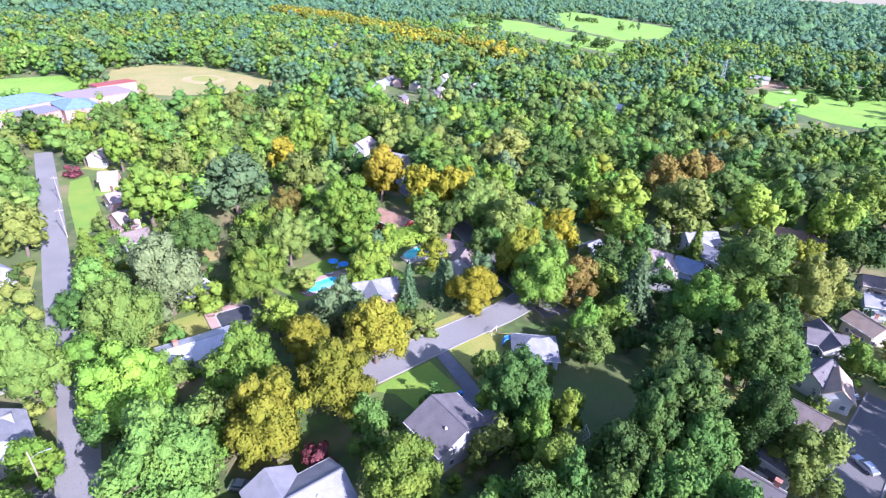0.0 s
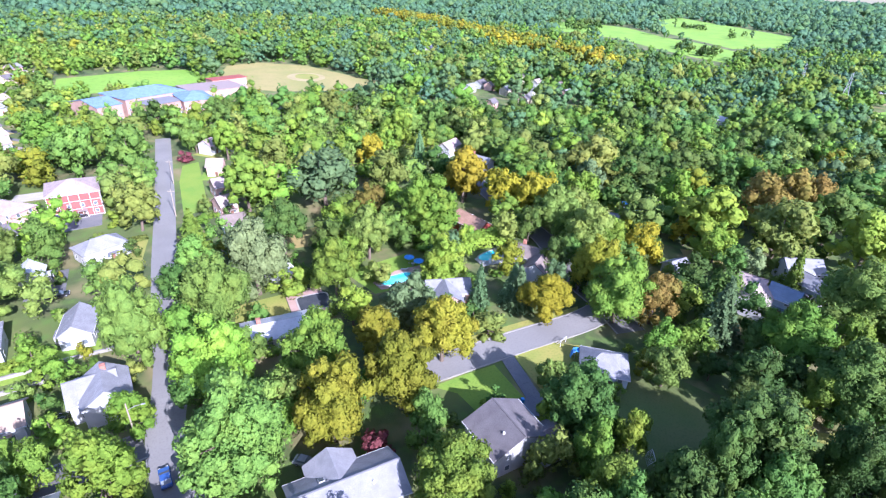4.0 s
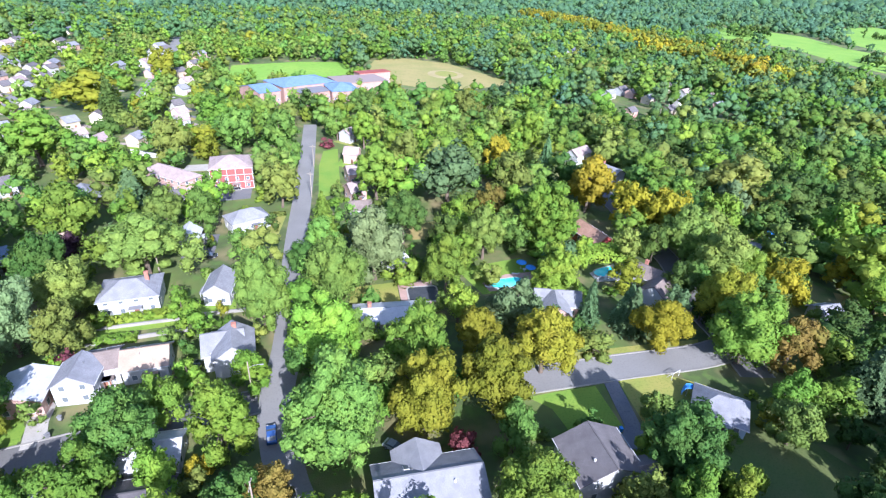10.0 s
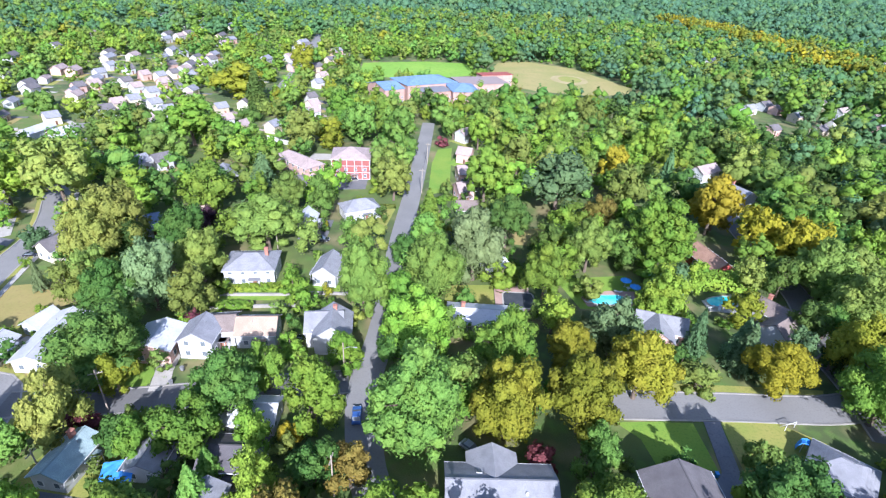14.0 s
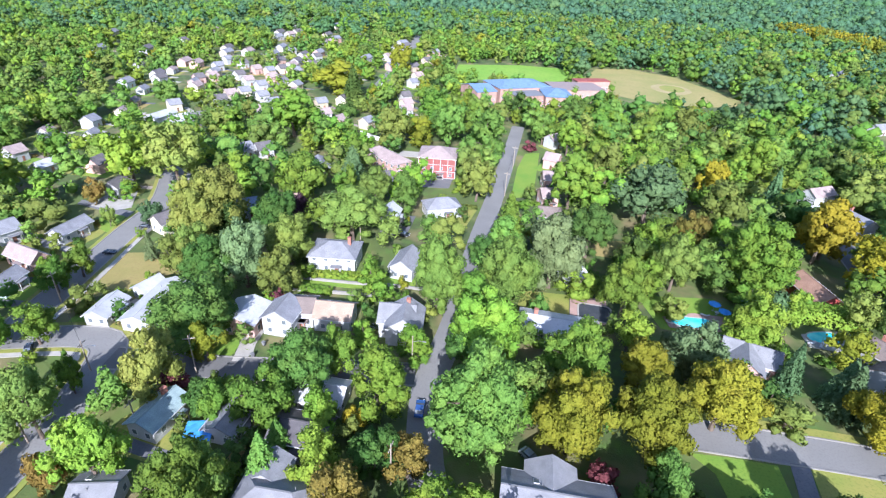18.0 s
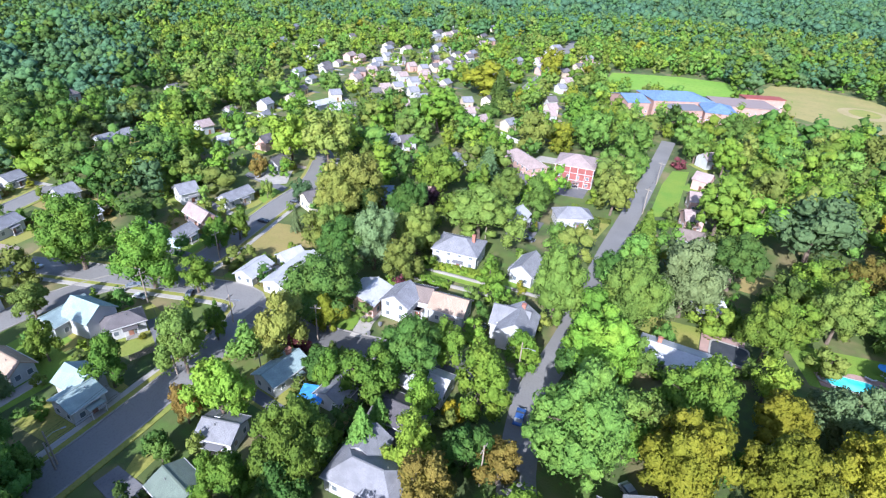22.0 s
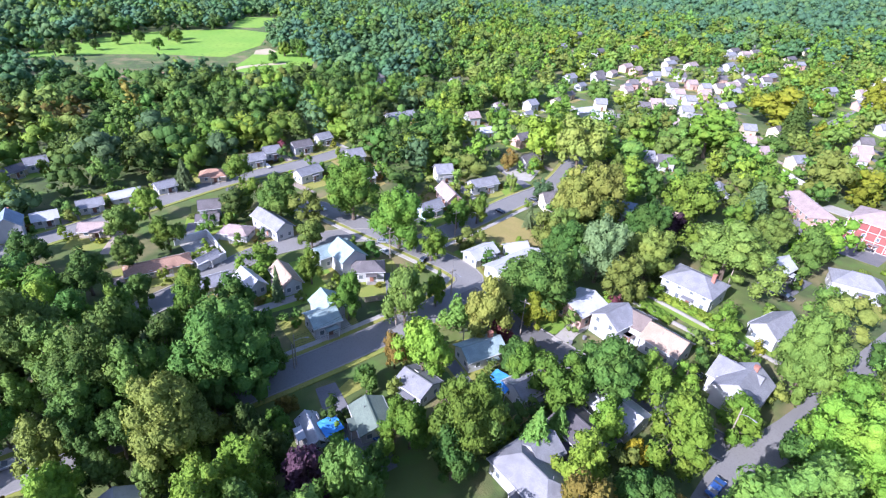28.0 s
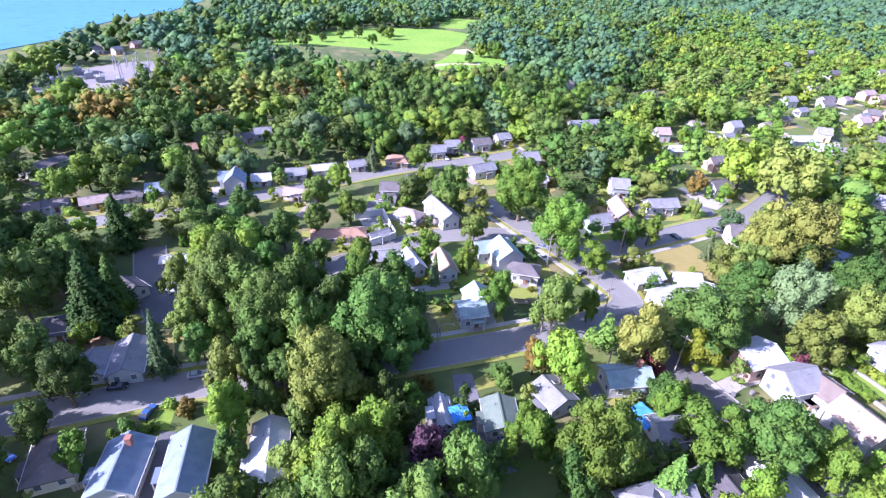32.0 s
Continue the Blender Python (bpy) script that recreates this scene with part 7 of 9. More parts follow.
def car(x, y, heading, tone, big=1.0):
    e = holder("car", x, y, ROAD_LEVEL[0], heading)
    body = side_profile(bmesh.new(), [(-2.3, 0.35), (-2.35, 0.75), (-2.2, 0.98), (-1.0, 1.0), (0.9, 0.98), (2.1, 0.82), (2.3, 0.6), (2.25, 0.32)], 0.9)
    part("body", bevelled(body, 0.06), CAR_PAINT[tone], e)
    gl = side_profile(bmesh.new(), [(-1.9, 0.99), (-1.35, 1.42), (0.1, 1.45), (1.0, 0.99)], 0.78)
    cab = part("cabin_glass", gl, GLASS, e)
    part("roof", bevelled(boxed(-1.3, 0.1, -0.72, 0.72, 1.42, 1.48), 0.02), CAR_PAINT[tone], cab)
    for wx in (-1.4, 1.4):
        for wy in (-0.82, 0.82):
            w = part("wheel", tube(bmesh.new(), [(wx, wy - 0.11, 0.33), (wx, wy + 0.11, 0.33)], [0.33, 0.33], 12), RUBBER, e)
            part("rim", tube(bmesh.new(), [(wx, wy - 0.12, 0.33), (wx, wy + 0.12, 0.33)], [0.18, 0.18], 10), STEEL, w)
    for wy in (-0.62, 0.62):
        part("headlight", boxed(2.16, 2.31, wy - 0.16, wy + 0.16, 0.62, 0.76), TRIM, e)
    e.scale = (big, big, big)
    words = {"white": "white", "blue": "dark blue", "dark": "black", "silver": "silver", "red": "red"}
    tagged(e, f"{words[tone]} car parked on the asphalt", "car", "parked cars")


car(6.9, 66.2, -38, "silver")
car(5.6, 91.4, 20, "dark")
car(-15.7, 71.5, 100, "blue")
car(-61.2, 85.7, 60, "red")
car(-34.0, 91.7, 85, "dark")
car(-42.6, 141.2, 10, "dark")
car(-25.5, 228.9, 80, "dark")
car(-24.6, 184.2, 75, "dark")
car(-51.4, 195.7, 20, "silver")
car(-45.7, 194.0, 20, "dark")
car(-50.1, 20.7, 5, "white", 0.78)
car(-48.4, 22.7, 5, "silver", 0.78)
car(-53.0, 25.4, 40, "blue", 0.78)
car(-67.0, -36.0, 160, "blue", 0.78)
car(-60.4, -55.6, 60, "blue", 0.78)
car(-75.5, -29.4, 95, "silver", 0.78)
car(-74.3, -43.2, 95, "dark", 0.78)
car(-101.9, 62.9, 130, "dark", 0.78)
car(-110.4, 55.5, 20, "white", 0.78)
car(-145.1, 48.8, 20, "white", 0.78)
car(-118.0, 101.9, 15, "dark", 0.78)
car(-120.4, 118.6, 15, "dark", 0.78)
car(-116.5, -44.6, 30, "red", 0.78)
# car body in the place of a white trailer
car(-106.3, -41.8, 30, "white", 0.85)
car(-125.1, 10.5, 15, "silver", 0.78)
car(-114.8, 35.6, 40, "white", 0.78)
car(-144.4, 45.7, 60, "dark", 0.78)
car(-116.3, 57.4, 60, "silver", 0.78)
car(-143.0, 44.5, 15, "blue", 0.78)
car(-188.8, 42.8, 10, "white", 0.78)
car(-171.4, 1.7, 10, "dark", 0.78)
car(76.6, 93.6, 30, "white")
car(-103.9, 285.1, 70, "white")
car(-133.5, 403.7, 70, "dark")
car(125.2, 22.5, 70, "dark")
car(105.8, 11.9, 70, "silver")
car(170.5, 43.8, 20, "red")


# ---------- pools ----------
def water_material(name, deep, shallow):
    m, nt, b = node_material(name, 0.08)
    nt.links.new(mixed(nt, noise_value(nt, 0.25, 2), rgba(deep), rgba(shallow)), b.inputs["Base Color"])
    bn = nt.nodes.new("ShaderNodeBump")
    bn.inputs["Strength"].default_value, bn.inputs["Distance"].default_value = 0.15, 0.05
    nt.links.new(noise_value(nt, 2.0, 3, 0.2, 0.8), bn.inputs["Height"])
    nt.links.new(bn.outputs["Normal"], b.inputs["Normal"])
    return m


POOL_WATER = water_material("pool_water", (0.05, 0.55, 0.62), (0.20, 0.75, 0.78))
POOL_BLUE = water_material("pool_water_blue", (0.03, 0.28, 0.60), (0.06, 0.40, 0.72))
COVER = surface("pool_cover", (0.035, 0.04, 0.05), (0.055, 0.06, 0.07), 0.7, 0.4, 3, 0.2)
BLUE_CLOTH = surface("blue_cloth", (0.05, 0.22, 0.62), (0.07, 0.30, 0.70), 0.7, 1.0, 5, 0.2)


def pool(x, y, heading, L, W, water, round_=0.5, waist=0.0, label="turquoise swimming pool with a pale coping"):
    e = holder("swimming_pool", x, y, 0.17, heading)
    pts = []
    for i in range(32):
        a = 2 * math.pi * i / 32
        c, s = math.cos(a), math.sin(a)
        k = 1 - waist * max(0, s) * (1 - abs(c))
        px = abs(c) ** round_ * math.copysign(1, c)
        py = abs(s) ** round_ * math.copysign(1, s) * k
        pts.append((px, py))
    bm = bmesh.new()
    rows = [[bm.verts.new((px * (L / 2 + o), py * (W / 2 + o), z)) for px, py in pts] for o, z in ((0.4, 0.0), (0.4, 0.12), (0.0, 0.12), (0.0, 0.0))]
    for a, b in zip(rows, rows[1:]):
        for i in range(32):
            bm.faces.new((a[i], a[(i + 1) % 32], b[(i + 1) % 32], b[i]))
    part("coping", bm, CONCRETE, e)
    bm = bmesh.new()
    bm.faces.new([bm.verts.new((px * L / 2, py * W / 2, 0.06)) for px, py in pts])
    part("water", bm, water, e)
    tagged(e, label, "pool")


pool(42.4, 121.2, 8, 10.5, 5.0, POOL_WATER, 0.75, 0.25)
pool(74.7, 125.0, 20, 9.0, 4.4, POOL_WATER, 0.8)
pool(18.0, 117.1, 2, 8.0, 7.0, COVER, 0.3, label="swimming pool under a taut dark cover")
pool(144.1, 137.5, 0, 9.0, 5.0, POOL_BLUE, 0.8, label="blue swimming pool among trees")


def umbrella(x, y):
    e = holder("garden_umbrella", x, y, 0.03)
    bm = bmesh.new()
    top = bm.verts.new((0, 0, 2.75))
    rim = ring(bm, 0, 0, 2.15, 1.6, 8)
    low = ring(bm, 0, 0, 2.05, 1.6, 8)
    for i in range(8):
        bm.faces.new((top, rim[i], rim[(i + 1) % 8]))
        bm.faces.new((rim[i], low[i], low[(i + 1) % 8], rim[(i + 1) % 8]))
    part("canopy", bm, BLUE_CLOTH, e)
    part("pole", tube(bmesh.new(), [(0, 0, 0), (0, 0, 2.7)], [0.04, 0.04], 6), STEEL, e)
    part("base", tube(bmesh.new(), [(0, 0, 0), (0, 0, 0.1)], [0.35, 0.3], 10), CONCRETE, e)
    tagged(e, "open blue garden umbrella on a pole", "umbrella", "pool umbrellas")


umbrella(48.9, 128.9)
umbrella(50.8, 125.8)
umbrella(144.3, 143.4)


# ---------- poles, lamps and pylons ----------
def utility_pole(x, y, h=10.0, lamp=0, heading=0):
    e = holder("street_lamp" if lamp else "utility_pole", x, y, 0, heading)
    part("pole", tube(bmesh.new(), [(0, 0, -0.2), (0, 0, h)], [0.17, 0.11], 8), TIMBER, e)
    if not lamp or lamp > 1:
        arm = part("crossarm", bevelled(boxed(-0.06, 0.06, -1.2, 1.2, h - 0.9, h - 0.75), 0.01), TIMBER, e)
        for yy in (-1.1, -0.6, 0.6, 1.1):
            part("insulator", tube(bmesh.new(), [(0, yy, h - 0.75), (0, yy, h - 0.55)], [0.06, 0.04], 6), CONCRETE, arm)
    if lamp:
        part("lamp_arm", tube(bmesh.new(), [(0, 0, h - 1.6), (1.2, 0, h - 1.0), (2.4, 0, h - 0.9)], [0.05, 0.05, 0.04], 6), STEEL, e)
        part("lamp_head", bevelled(boxed(2.3, 3.0, -0.14, 0.14, h - 1.0, h - 0.84), 0.04), STEEL, e, "grey metal lamp head")
    tagged(e, "grey timber pole with a street lamp arm by the kerb" if lamp else "weathered timber utility pole with a crossarm", "street lamp" if lamp else "utility pole", "poles along the streets")


utility_pole(-15.6, 54.2, 10)
utility_pole(-76.6, 18.6, 6.5, 1, 70)
utility_pole(-84.4, 61.5, 8, 2, 10)
utility_pole(-79.8, 43.5, 7.5)
utility_pole(-65.4, 52.7, 6)
utility_pole(-16.3, 186.0, 10, 0, 80)
utility_pole(-17.7, 218.7, 10, 0, 80)
utility_pole(-53.3, 131.8, 9)
utility_pole(-63.6, 67.5, 10, 2, 120)
utility_pole(-77.4, 19.3, 8, 1, 70)
utility_pole(-107.5, 55.4, 9)
utility_pole(-83.3, 44.7, 9)
utility_pole(-20.9, 82.7, 9, 1, 0)
utility_pole(-110.2, 78.7, 9)


def cable(a, b, za, zb, sag=0.8):
    """A wire that sags between two poles."""
    pts = []
    for i in range(13):
        t = i / 12
        pts.append((a[0] + (b[0] - a[0]) * t, a[1] + (b[1] - a[1]) * t, za + (zb - za) * t - sag * 4 * t * (1 - t)))
    ob = mesh_object("overhead_cable", tube(bmesh.new(), pts, [0.022] * 13, 4), RUBBER)
    tagged(ob, "thin black cable sagging between two poles", "cable", "overhead cables")


for _a, _b, _za, _zb in (((-79.8, 43.5), (-84.4, 61.5), 6.9, 7.4), ((-76.6, 18.6), (-79.8, 43.5), 6.0, 6.9), ((-84.4, 61.5), (-110.2, 78.7), 7.4, 8.4), ((-16.3, 186.0), (-17.7, 218.7), 9.4, 9.4),
                         ((-63.6, 67.5), (-65.4, 52.7), 9.4, 5.6), ((-77.4, 19.3), (-83.3, 44.7), 7.4, 8.4), ((-83.3, 44.7), (-107.5, 55.4), 8.4, 8.4)):
    for _o in (0.0, 0.5):
        cable(_a, _b, _za - _o, _zb - _o)


def pylon(x, y, h=26.0):
    e = holder("pylon", x, y, 0, 35)
    bm = bmesh.new()
    for sx in (-1, 1):
        for sy in (-1, 1):
            tube(bm, [(sx * 3.2, sy * 3.2, -0.2), (sx * 1.0, sy * 1.0, h * 0.6), (sx * 0.4, sy * 0.4, h)], [0.28, 0.2, 0.14], 4)
    for k in range(6):
        z0, z1 = h * k / 8, h * (k + 1) / 8
        w0, w1 = 3.2 - 2.2 * z0 / (h * 0.6), 3.2 - 2.2 * z1 / (h * 0.6)
        w0, w1 = max(w0, 0.6), max(w1, 0.6)
        for s in (-1, 1):
            tube(bm, [(-w0, s * w0, z0), (w1, s * w1, z1)], [0.1, 0.1], 4)
            tube(bm, [(s * w0, w0, z0), (s * w1, -w1, z1)], [0.1, 0.1], 4)
    part("lattice", bm, STEEL, e)
    for z, w in ((h * 0.7, 5.5), (h * 0.82, 4.6), (h * 0.94, 3.6)):
        part("crossarm", tube(bmesh.new(), [(-w, 0, z), (0, 0, z + 0.9), (w, 0, z)], [0.1, 0.28, 0.1], 4), STEEL, e)
    tagged(e, "grey steel lattice pylon rising over the trees", "pylon", "power line pylons")


pylon(451.0, 253.9)
pylon(457.4, 295.3)


# ---------- school ----------
def school():
    e = holder("school_building", 0, 0)

    def wing(x, y, heading, L, W, eave, ridge, kind, roof):
        block(e, L, W, eave, ridge, kind, roof, "school", 0, True, (x, y, heading))
        PLOTS.append((x, y, 0, heading, L / 2 + 3, W / 2 + 3))

    wing(-56.3, 331.7, 38, 13.4, 24, 9.5, 12, "gable", "azure")
    wing(-34.8, 354.3, 35, 37.0, 26, 10, 13, "hip", "azure")
    wing(-8.4, 342.4, 16, 17.5, 24, 9, 12, "hip", "azure")
    wing(12.5, 397.0, 27, 24.8, 9, 9, 9.4, "flat", "red")
    wing(2.1, 373.9, 22, 34.3, 24, 8, 8.4, "flat", "pink")
    wing(-27.0, 336.4, 34, 20.3, 16, 8, 8.4, "flat", "light")
    tagged(e, "long pink brick school with blue hipped roofs", "school")


school()


# ---------- hedges, walls and fences ----------
def hedge(x, y, heading, L, W, H, tone="green"):
    """A clipped hedge of leaf clumps."""
    rng = np.random.default_rng(int(abs(x * 3 + y * 7)))
    n = int(75 * L * (W + H) / 6) + 100
    p = np.c_[rng.uniform(-L / 2, L / 2, n), rng.uniform(-W / 2, W / 2, n), rng.uniform(0.05, H, n)]
    face = rng.integers(0, 3, n)
    s = np.where(rng.random(n) < 0.5, -1, 1)
    p[face == 0, 2] = H * rng.uniform(0.92, 1.06, (face == 0).sum())
    p[face == 1, 1] = s[face == 1] * W / 2
    p[face == 2, 0] = np.where(rng.random((face == 2).sum()) < 0.3, s[face == 2] * L / 2, p[face == 2, 0])
    nn = np.c_[(face == 2) * s * 1.0, (face == 1) * s * 1.0, np.full(n, 0.5)]
    v, f, g = leaf_quads(rng, p, unit(nn), 0.75, 0.3)
    ob = new("hedge", array_mesh("hedge", v, f, LEAF[tone], np.repeat(unit(g + unit(nn)), 4, 0)))
    ob.matrix_basis = pose(x, y, 0, 0, 0, heading)
    PLOTS.append((x, y, 0, heading, L / 2, W / 2))
    tagged(ob, f"clipped {TREE_WORDS[tone]} hedge round a garden", "hedge", "hedges")


hedge(76.6, 132.5, 2, 19.9, 5.0, 4.6, "bright")
hedge(-53.5, 111.3, 13, 21.1, 2.0, 1.6, "bright")
hedge(-54.8, 103.1, 3, 10.3, 2.0, 1.6, "bright")
hedge(-3.6, 181.5, 15, 18.6, 1.5, 1.2, "bright")
hedge(74.2, 25.4, -67, 7.4, 2.0, 1.8, "bright")
hedge(-41.5, 45.8, 93, 6.3, 2.0, 2.2, "bright")
hedge(-29.4, 169.1, 13, 11.0, 1.6, 1.3, "olive")


def low_wall(x, y, heading, L, H, W, material, name, label):
    bm = bevelled(boxed(-L / 2, L / 2, -W / 2, W / 2, -0.1, H), 0.03)
    box(bm, -L / 2 - 0.05, L / 2 + 0.05, -W / 2 - 0.05, W / 2 + 0.05, H, H + 0.1)
    ob = mesh_object(name, bm, material)
    ob.matrix_basis = pose(x, y, 0, 0, 0, heading)
    tagged(ob, label, "wall", kind="structure")


low_wall(-52.3, 108.8, 9, 20.8, 0.7, 0.4, KERB, "garden_wall", "low pale garden wall")
low_wall(-49.7, 103.8, 11, 21.1, 0.8, 0.4, KERB, "garden_wall", "low pale garden wall")
low_wall(-33.6, 112.3, 6, 12.4, 0.7, 0.4, KERB, "garden_wall", "low pale garden wall")
low_wall(-140.9, 8.5, 103, 9.2, 2.2, 0.3, TRIM, "patio_wall", "white patio wall")
low_wall(-134.2, 14.1, 8, 15.6, 2.2, 0.3, TRIM, "patio_wall", "white patio wall")
low_wall(-124.5, 11.4, -63, 8.6, 2.2, 0.3, TRIM, "patio_wall", "white patio wall")
low_wall(-84.5, 231.2, -26, 28.0, 2.0, 0.3, TRIM, "garden_wall", "white garden wall")


def fence(x, y, heading, L, H=1.6, material=None, label="weathered timber garden fence"):
    e = holder("fence", x, y, 0, heading)
    n = max(3, int(L / 0.5))
    bm = bmesh.new()
    box(bm, -L / 2, L / 2, 0.04, 0.09, H * 0.25, H * 0.25 + 0.09)
    box(bm, -L / 2, L / 2, 0.04, 0.09, H * 0.75, H * 0.75 + 0.09)
    part("rail", bm, material or TIMBER, e)
    slat = bpy.data.meshes.new("slat")
    sb = boxed(-0.22, 0.22, -0.02, 0.03, 0.05, H)
    sb.to_mesh(slat)
    sb.free()
    slat.materials.append(material or TIMBER)
    for i in range(min(n, 60)):
        o = new("slat", slat)
        o.parent = e
        o.location = (-L / 2 + (i + 0.5) * L / min(n, 60), 0, 0)
    tagged(e, label, "fence", "garden fences")


fence(-89.7, 46.2, 74, 11.6)
fence(-52.8, -41.7, 112, 2.6)
fence(148.5, 39.8, -93, 6.5, 1.5, TRIM, "white picket garden fence")
fence(-40.9, 45.9, 97, 8.7)


# ---------- play things and canopies ----------
def play_slide(x, y, heading):
    e = holder("play_slide", x, y, 0.03, heading)
    bm = bmesh.new()
    prof = [(-2.2, 0.2), (-1.2, 0.5), (-0.2, 1.5), (0.6, 2.2), (1.2, 2.3), (1.8, 2.0), (2.2, 0.9), (2.3, 0.0)]
    for (x0, z0), (x1, z1) in zip(prof, prof[1:]):
        a = [bm.verts.new((xx, yy, zz)) for xx, zz in ((x0, z0), (x1, z1)) for yy in (-0.7, 0.7)]
        bm.faces.new((a[0], a[1], a[3], a[2]))
        for yy, (i, j) in ((-0.7, (0, 2)), (0.7, (1, 3))):
            t = [bm.verts.new((v.co.x, v.co.y, v.co.z + 0.35)) for v in (a[i], a[j])]
            bm.faces.new((a[i], a[j], t[1], t[0]))
    bmesh.ops.remove_doubles(bm, verts=bm.verts, dist=0.001)
    part("chute", bm, BLUE_CLOTH, e)
    for xx, yy in ((0.5, -0.7), (0.5, 0.7), (1.5, -0.7), (1.5, 0.7)):
        part("leg", tube(bmesh.new(), [(xx, yy, 0), (xx, yy, 2.4)], [0.06, 0.06], 6), STEEL, e)
    tagged(e, "blue plastic play slide on steel legs", "slide")


play_slide(71.4, 73.4, 150)


def tarp(x, y, heading, L, W):
    e = holder("tarpaulin_shelter", x, y, 0, heading)
    bm = bmesh.new()
    n = 8
    g = [[bm.verts.new((-L / 2 + L * i / n, -W / 2 + W * j / n, 2.3 + 0.35 * (j / n) + 0.08 * math.sin(i * 2.1) * math.cos(j * 1.7))) for j in range(n + 1)] for i in range(n + 1)]
    for i in range(n):
        for j in range(n):
            bm.faces.new((g[i][j], g[i + 1][j], g[i + 1][j + 1], g[i][j + 1]))
    part("tarpaulin", bm, BLUE_CLOTH, e, "creased bright blue tarpaulin")
    for sx in (-0.48, 0.48):
        for sy in (-0.48, 0.48):
            part("post", tube(bmesh.new(), [(sx * L, sy * W, 0), (sx * L, sy * W, 2.35)], [0.05, 0.05], 6), STEEL, e)
    tagged(e, "blue tarpaulin stretched over steel posts", "shelter")


tarp(-51.6, 52.8, 20, 5.0, 4.5)
tarp(-57.0, 19.2, 5, 4.0, 3.5)


# ---------- garden furniture ----------
def goal_frame(x, y, heading, w=2.6, h=1.7):
    """A small goal of white tubes with a net."""
    e = holder("garden_goal", x, y, 0.03, heading)
    for sx in (-w / 2, w / 2):
        part("post", tube(bmesh.new(), [(sx, 0, 0), (sx, 0, h)], [0.06, 0.06], 6), TRIM, e)
        part("back_stay", tube(bmesh.new(), [(sx, 0, h), (sx, 1.1, 0)], [0.04, 0.04], 6), TRIM, e)
    part("crossbar", tube(bmesh.new(), [(-w / 2, 0, h), (w / 2, 0, h)], [0.06, 0.06], 6), TRIM, e)
    net = bmesh.new()
    for i in range(9):
        u = -w / 2 + w * i / 8
        tube(net, [(u, 0.02, h), (u, 1.1, 0.02)], [0.012, 0.012], 3)
    for i in range(6):
        k = i / 5
        tube(net, [(-w / 2, 1.1 * k, h * (1 - k) + 0.02), (w / 2, 1.1 * k, h * (1 - k) + 0.02)], [0.012, 0.012], 3)
    part("net", net, TRIM, e)
    tagged(e, "small white tube goal with a net on a lawn", "goal", "garden goals")


def lounger(x, y, heading, cloth=None):
    e = holder("sun_lounger", x, y, 0.17, heading)
    part("seat", bevelled(boxed(-0.6, 0.95, -0.32, 0.32, 0.28, 0.36), 0.02), cloth or TRIM, e)
    b = part("backrest", bevelled(boxed(-0.75, 0.0, -0.32, 0.32, -0.04, 0.04), 0.02), cloth or TRIM, e)
    b.matrix_basis = pose(-0.6, 0, 0.33, 0, 35, 0)
    for lx in (-0.5, 0.85):
        for ly in (-0.26, 0.26):
            part("leg", boxed(lx - 0.03, lx + 0.03, ly - 0.03, ly + 0.03, 0, 0.29), STEEL, e)
    tagged(e, "pale sun lounger with a raised back by a pool", "lounger", "sun loungers")


def garden_table(x, y):
    e = holder("garden_table", x, y, 0.05)
    part("tabletop", tube(bmesh.new(), [(0, 0, 0.7), (0, 0, 0.75)], [0.6, 0.6], 14), TRIM, e)
    part("stem", tube(bmesh.new(), [(0, 0, 0), (0, 0, 0.71)], [0.05, 0.05], 6), STEEL, e)
    part("foot", tube(bmesh.new(), [(0, 0, 0), (0, 0, 0.05)], [0.35, 0.3], 10), STEEL, e)
    tagged(e, "round white garden table on a single stem", "table", "garden tables")


def wheelie_bin(x, y, heading, tone):
    e = holder("wheeled_bin", x, y, 0.05, heading)
    bm = bmesh.new()
    lo = [bm.verts.new((sx * 0.24, sy * 0.28, 0.08)) for sx, sy in ((-1, -1), (1, -1), (1, 1), (-1, 1))]
    hi = [bm.verts.new((sx * 0.3, sy * 0.36, 1.0)) for sx, sy in ((-1, -1), (1, -1), (1, 1), (-1, 1))]
    bm.faces.new(lo[::-1])
    bm.faces.new(hi)
    for i in range(4):
        bm.faces.new((lo[i], lo[(i + 1) % 4], hi[(i + 1) % 4], hi[i]))
    part("body", bm, tone, e)
    part("lid", bevelled(boxed(-0.32, 0.32, -0.4, 0.4, 1.0, 1.07), 0.02), tone, e)
    for sx in (-0.22, 0.22):
        part("wheel", tube(bmesh.new(), [(sx - 0.04, -0.3, 0.12), (sx + 0.04, -0.3, 0.12)], [0.12, 0.12], 10), RUBBER, e)
    tagged(e, "wheeled refuse bin standing beside a driveway", "bin", "refuse bins")


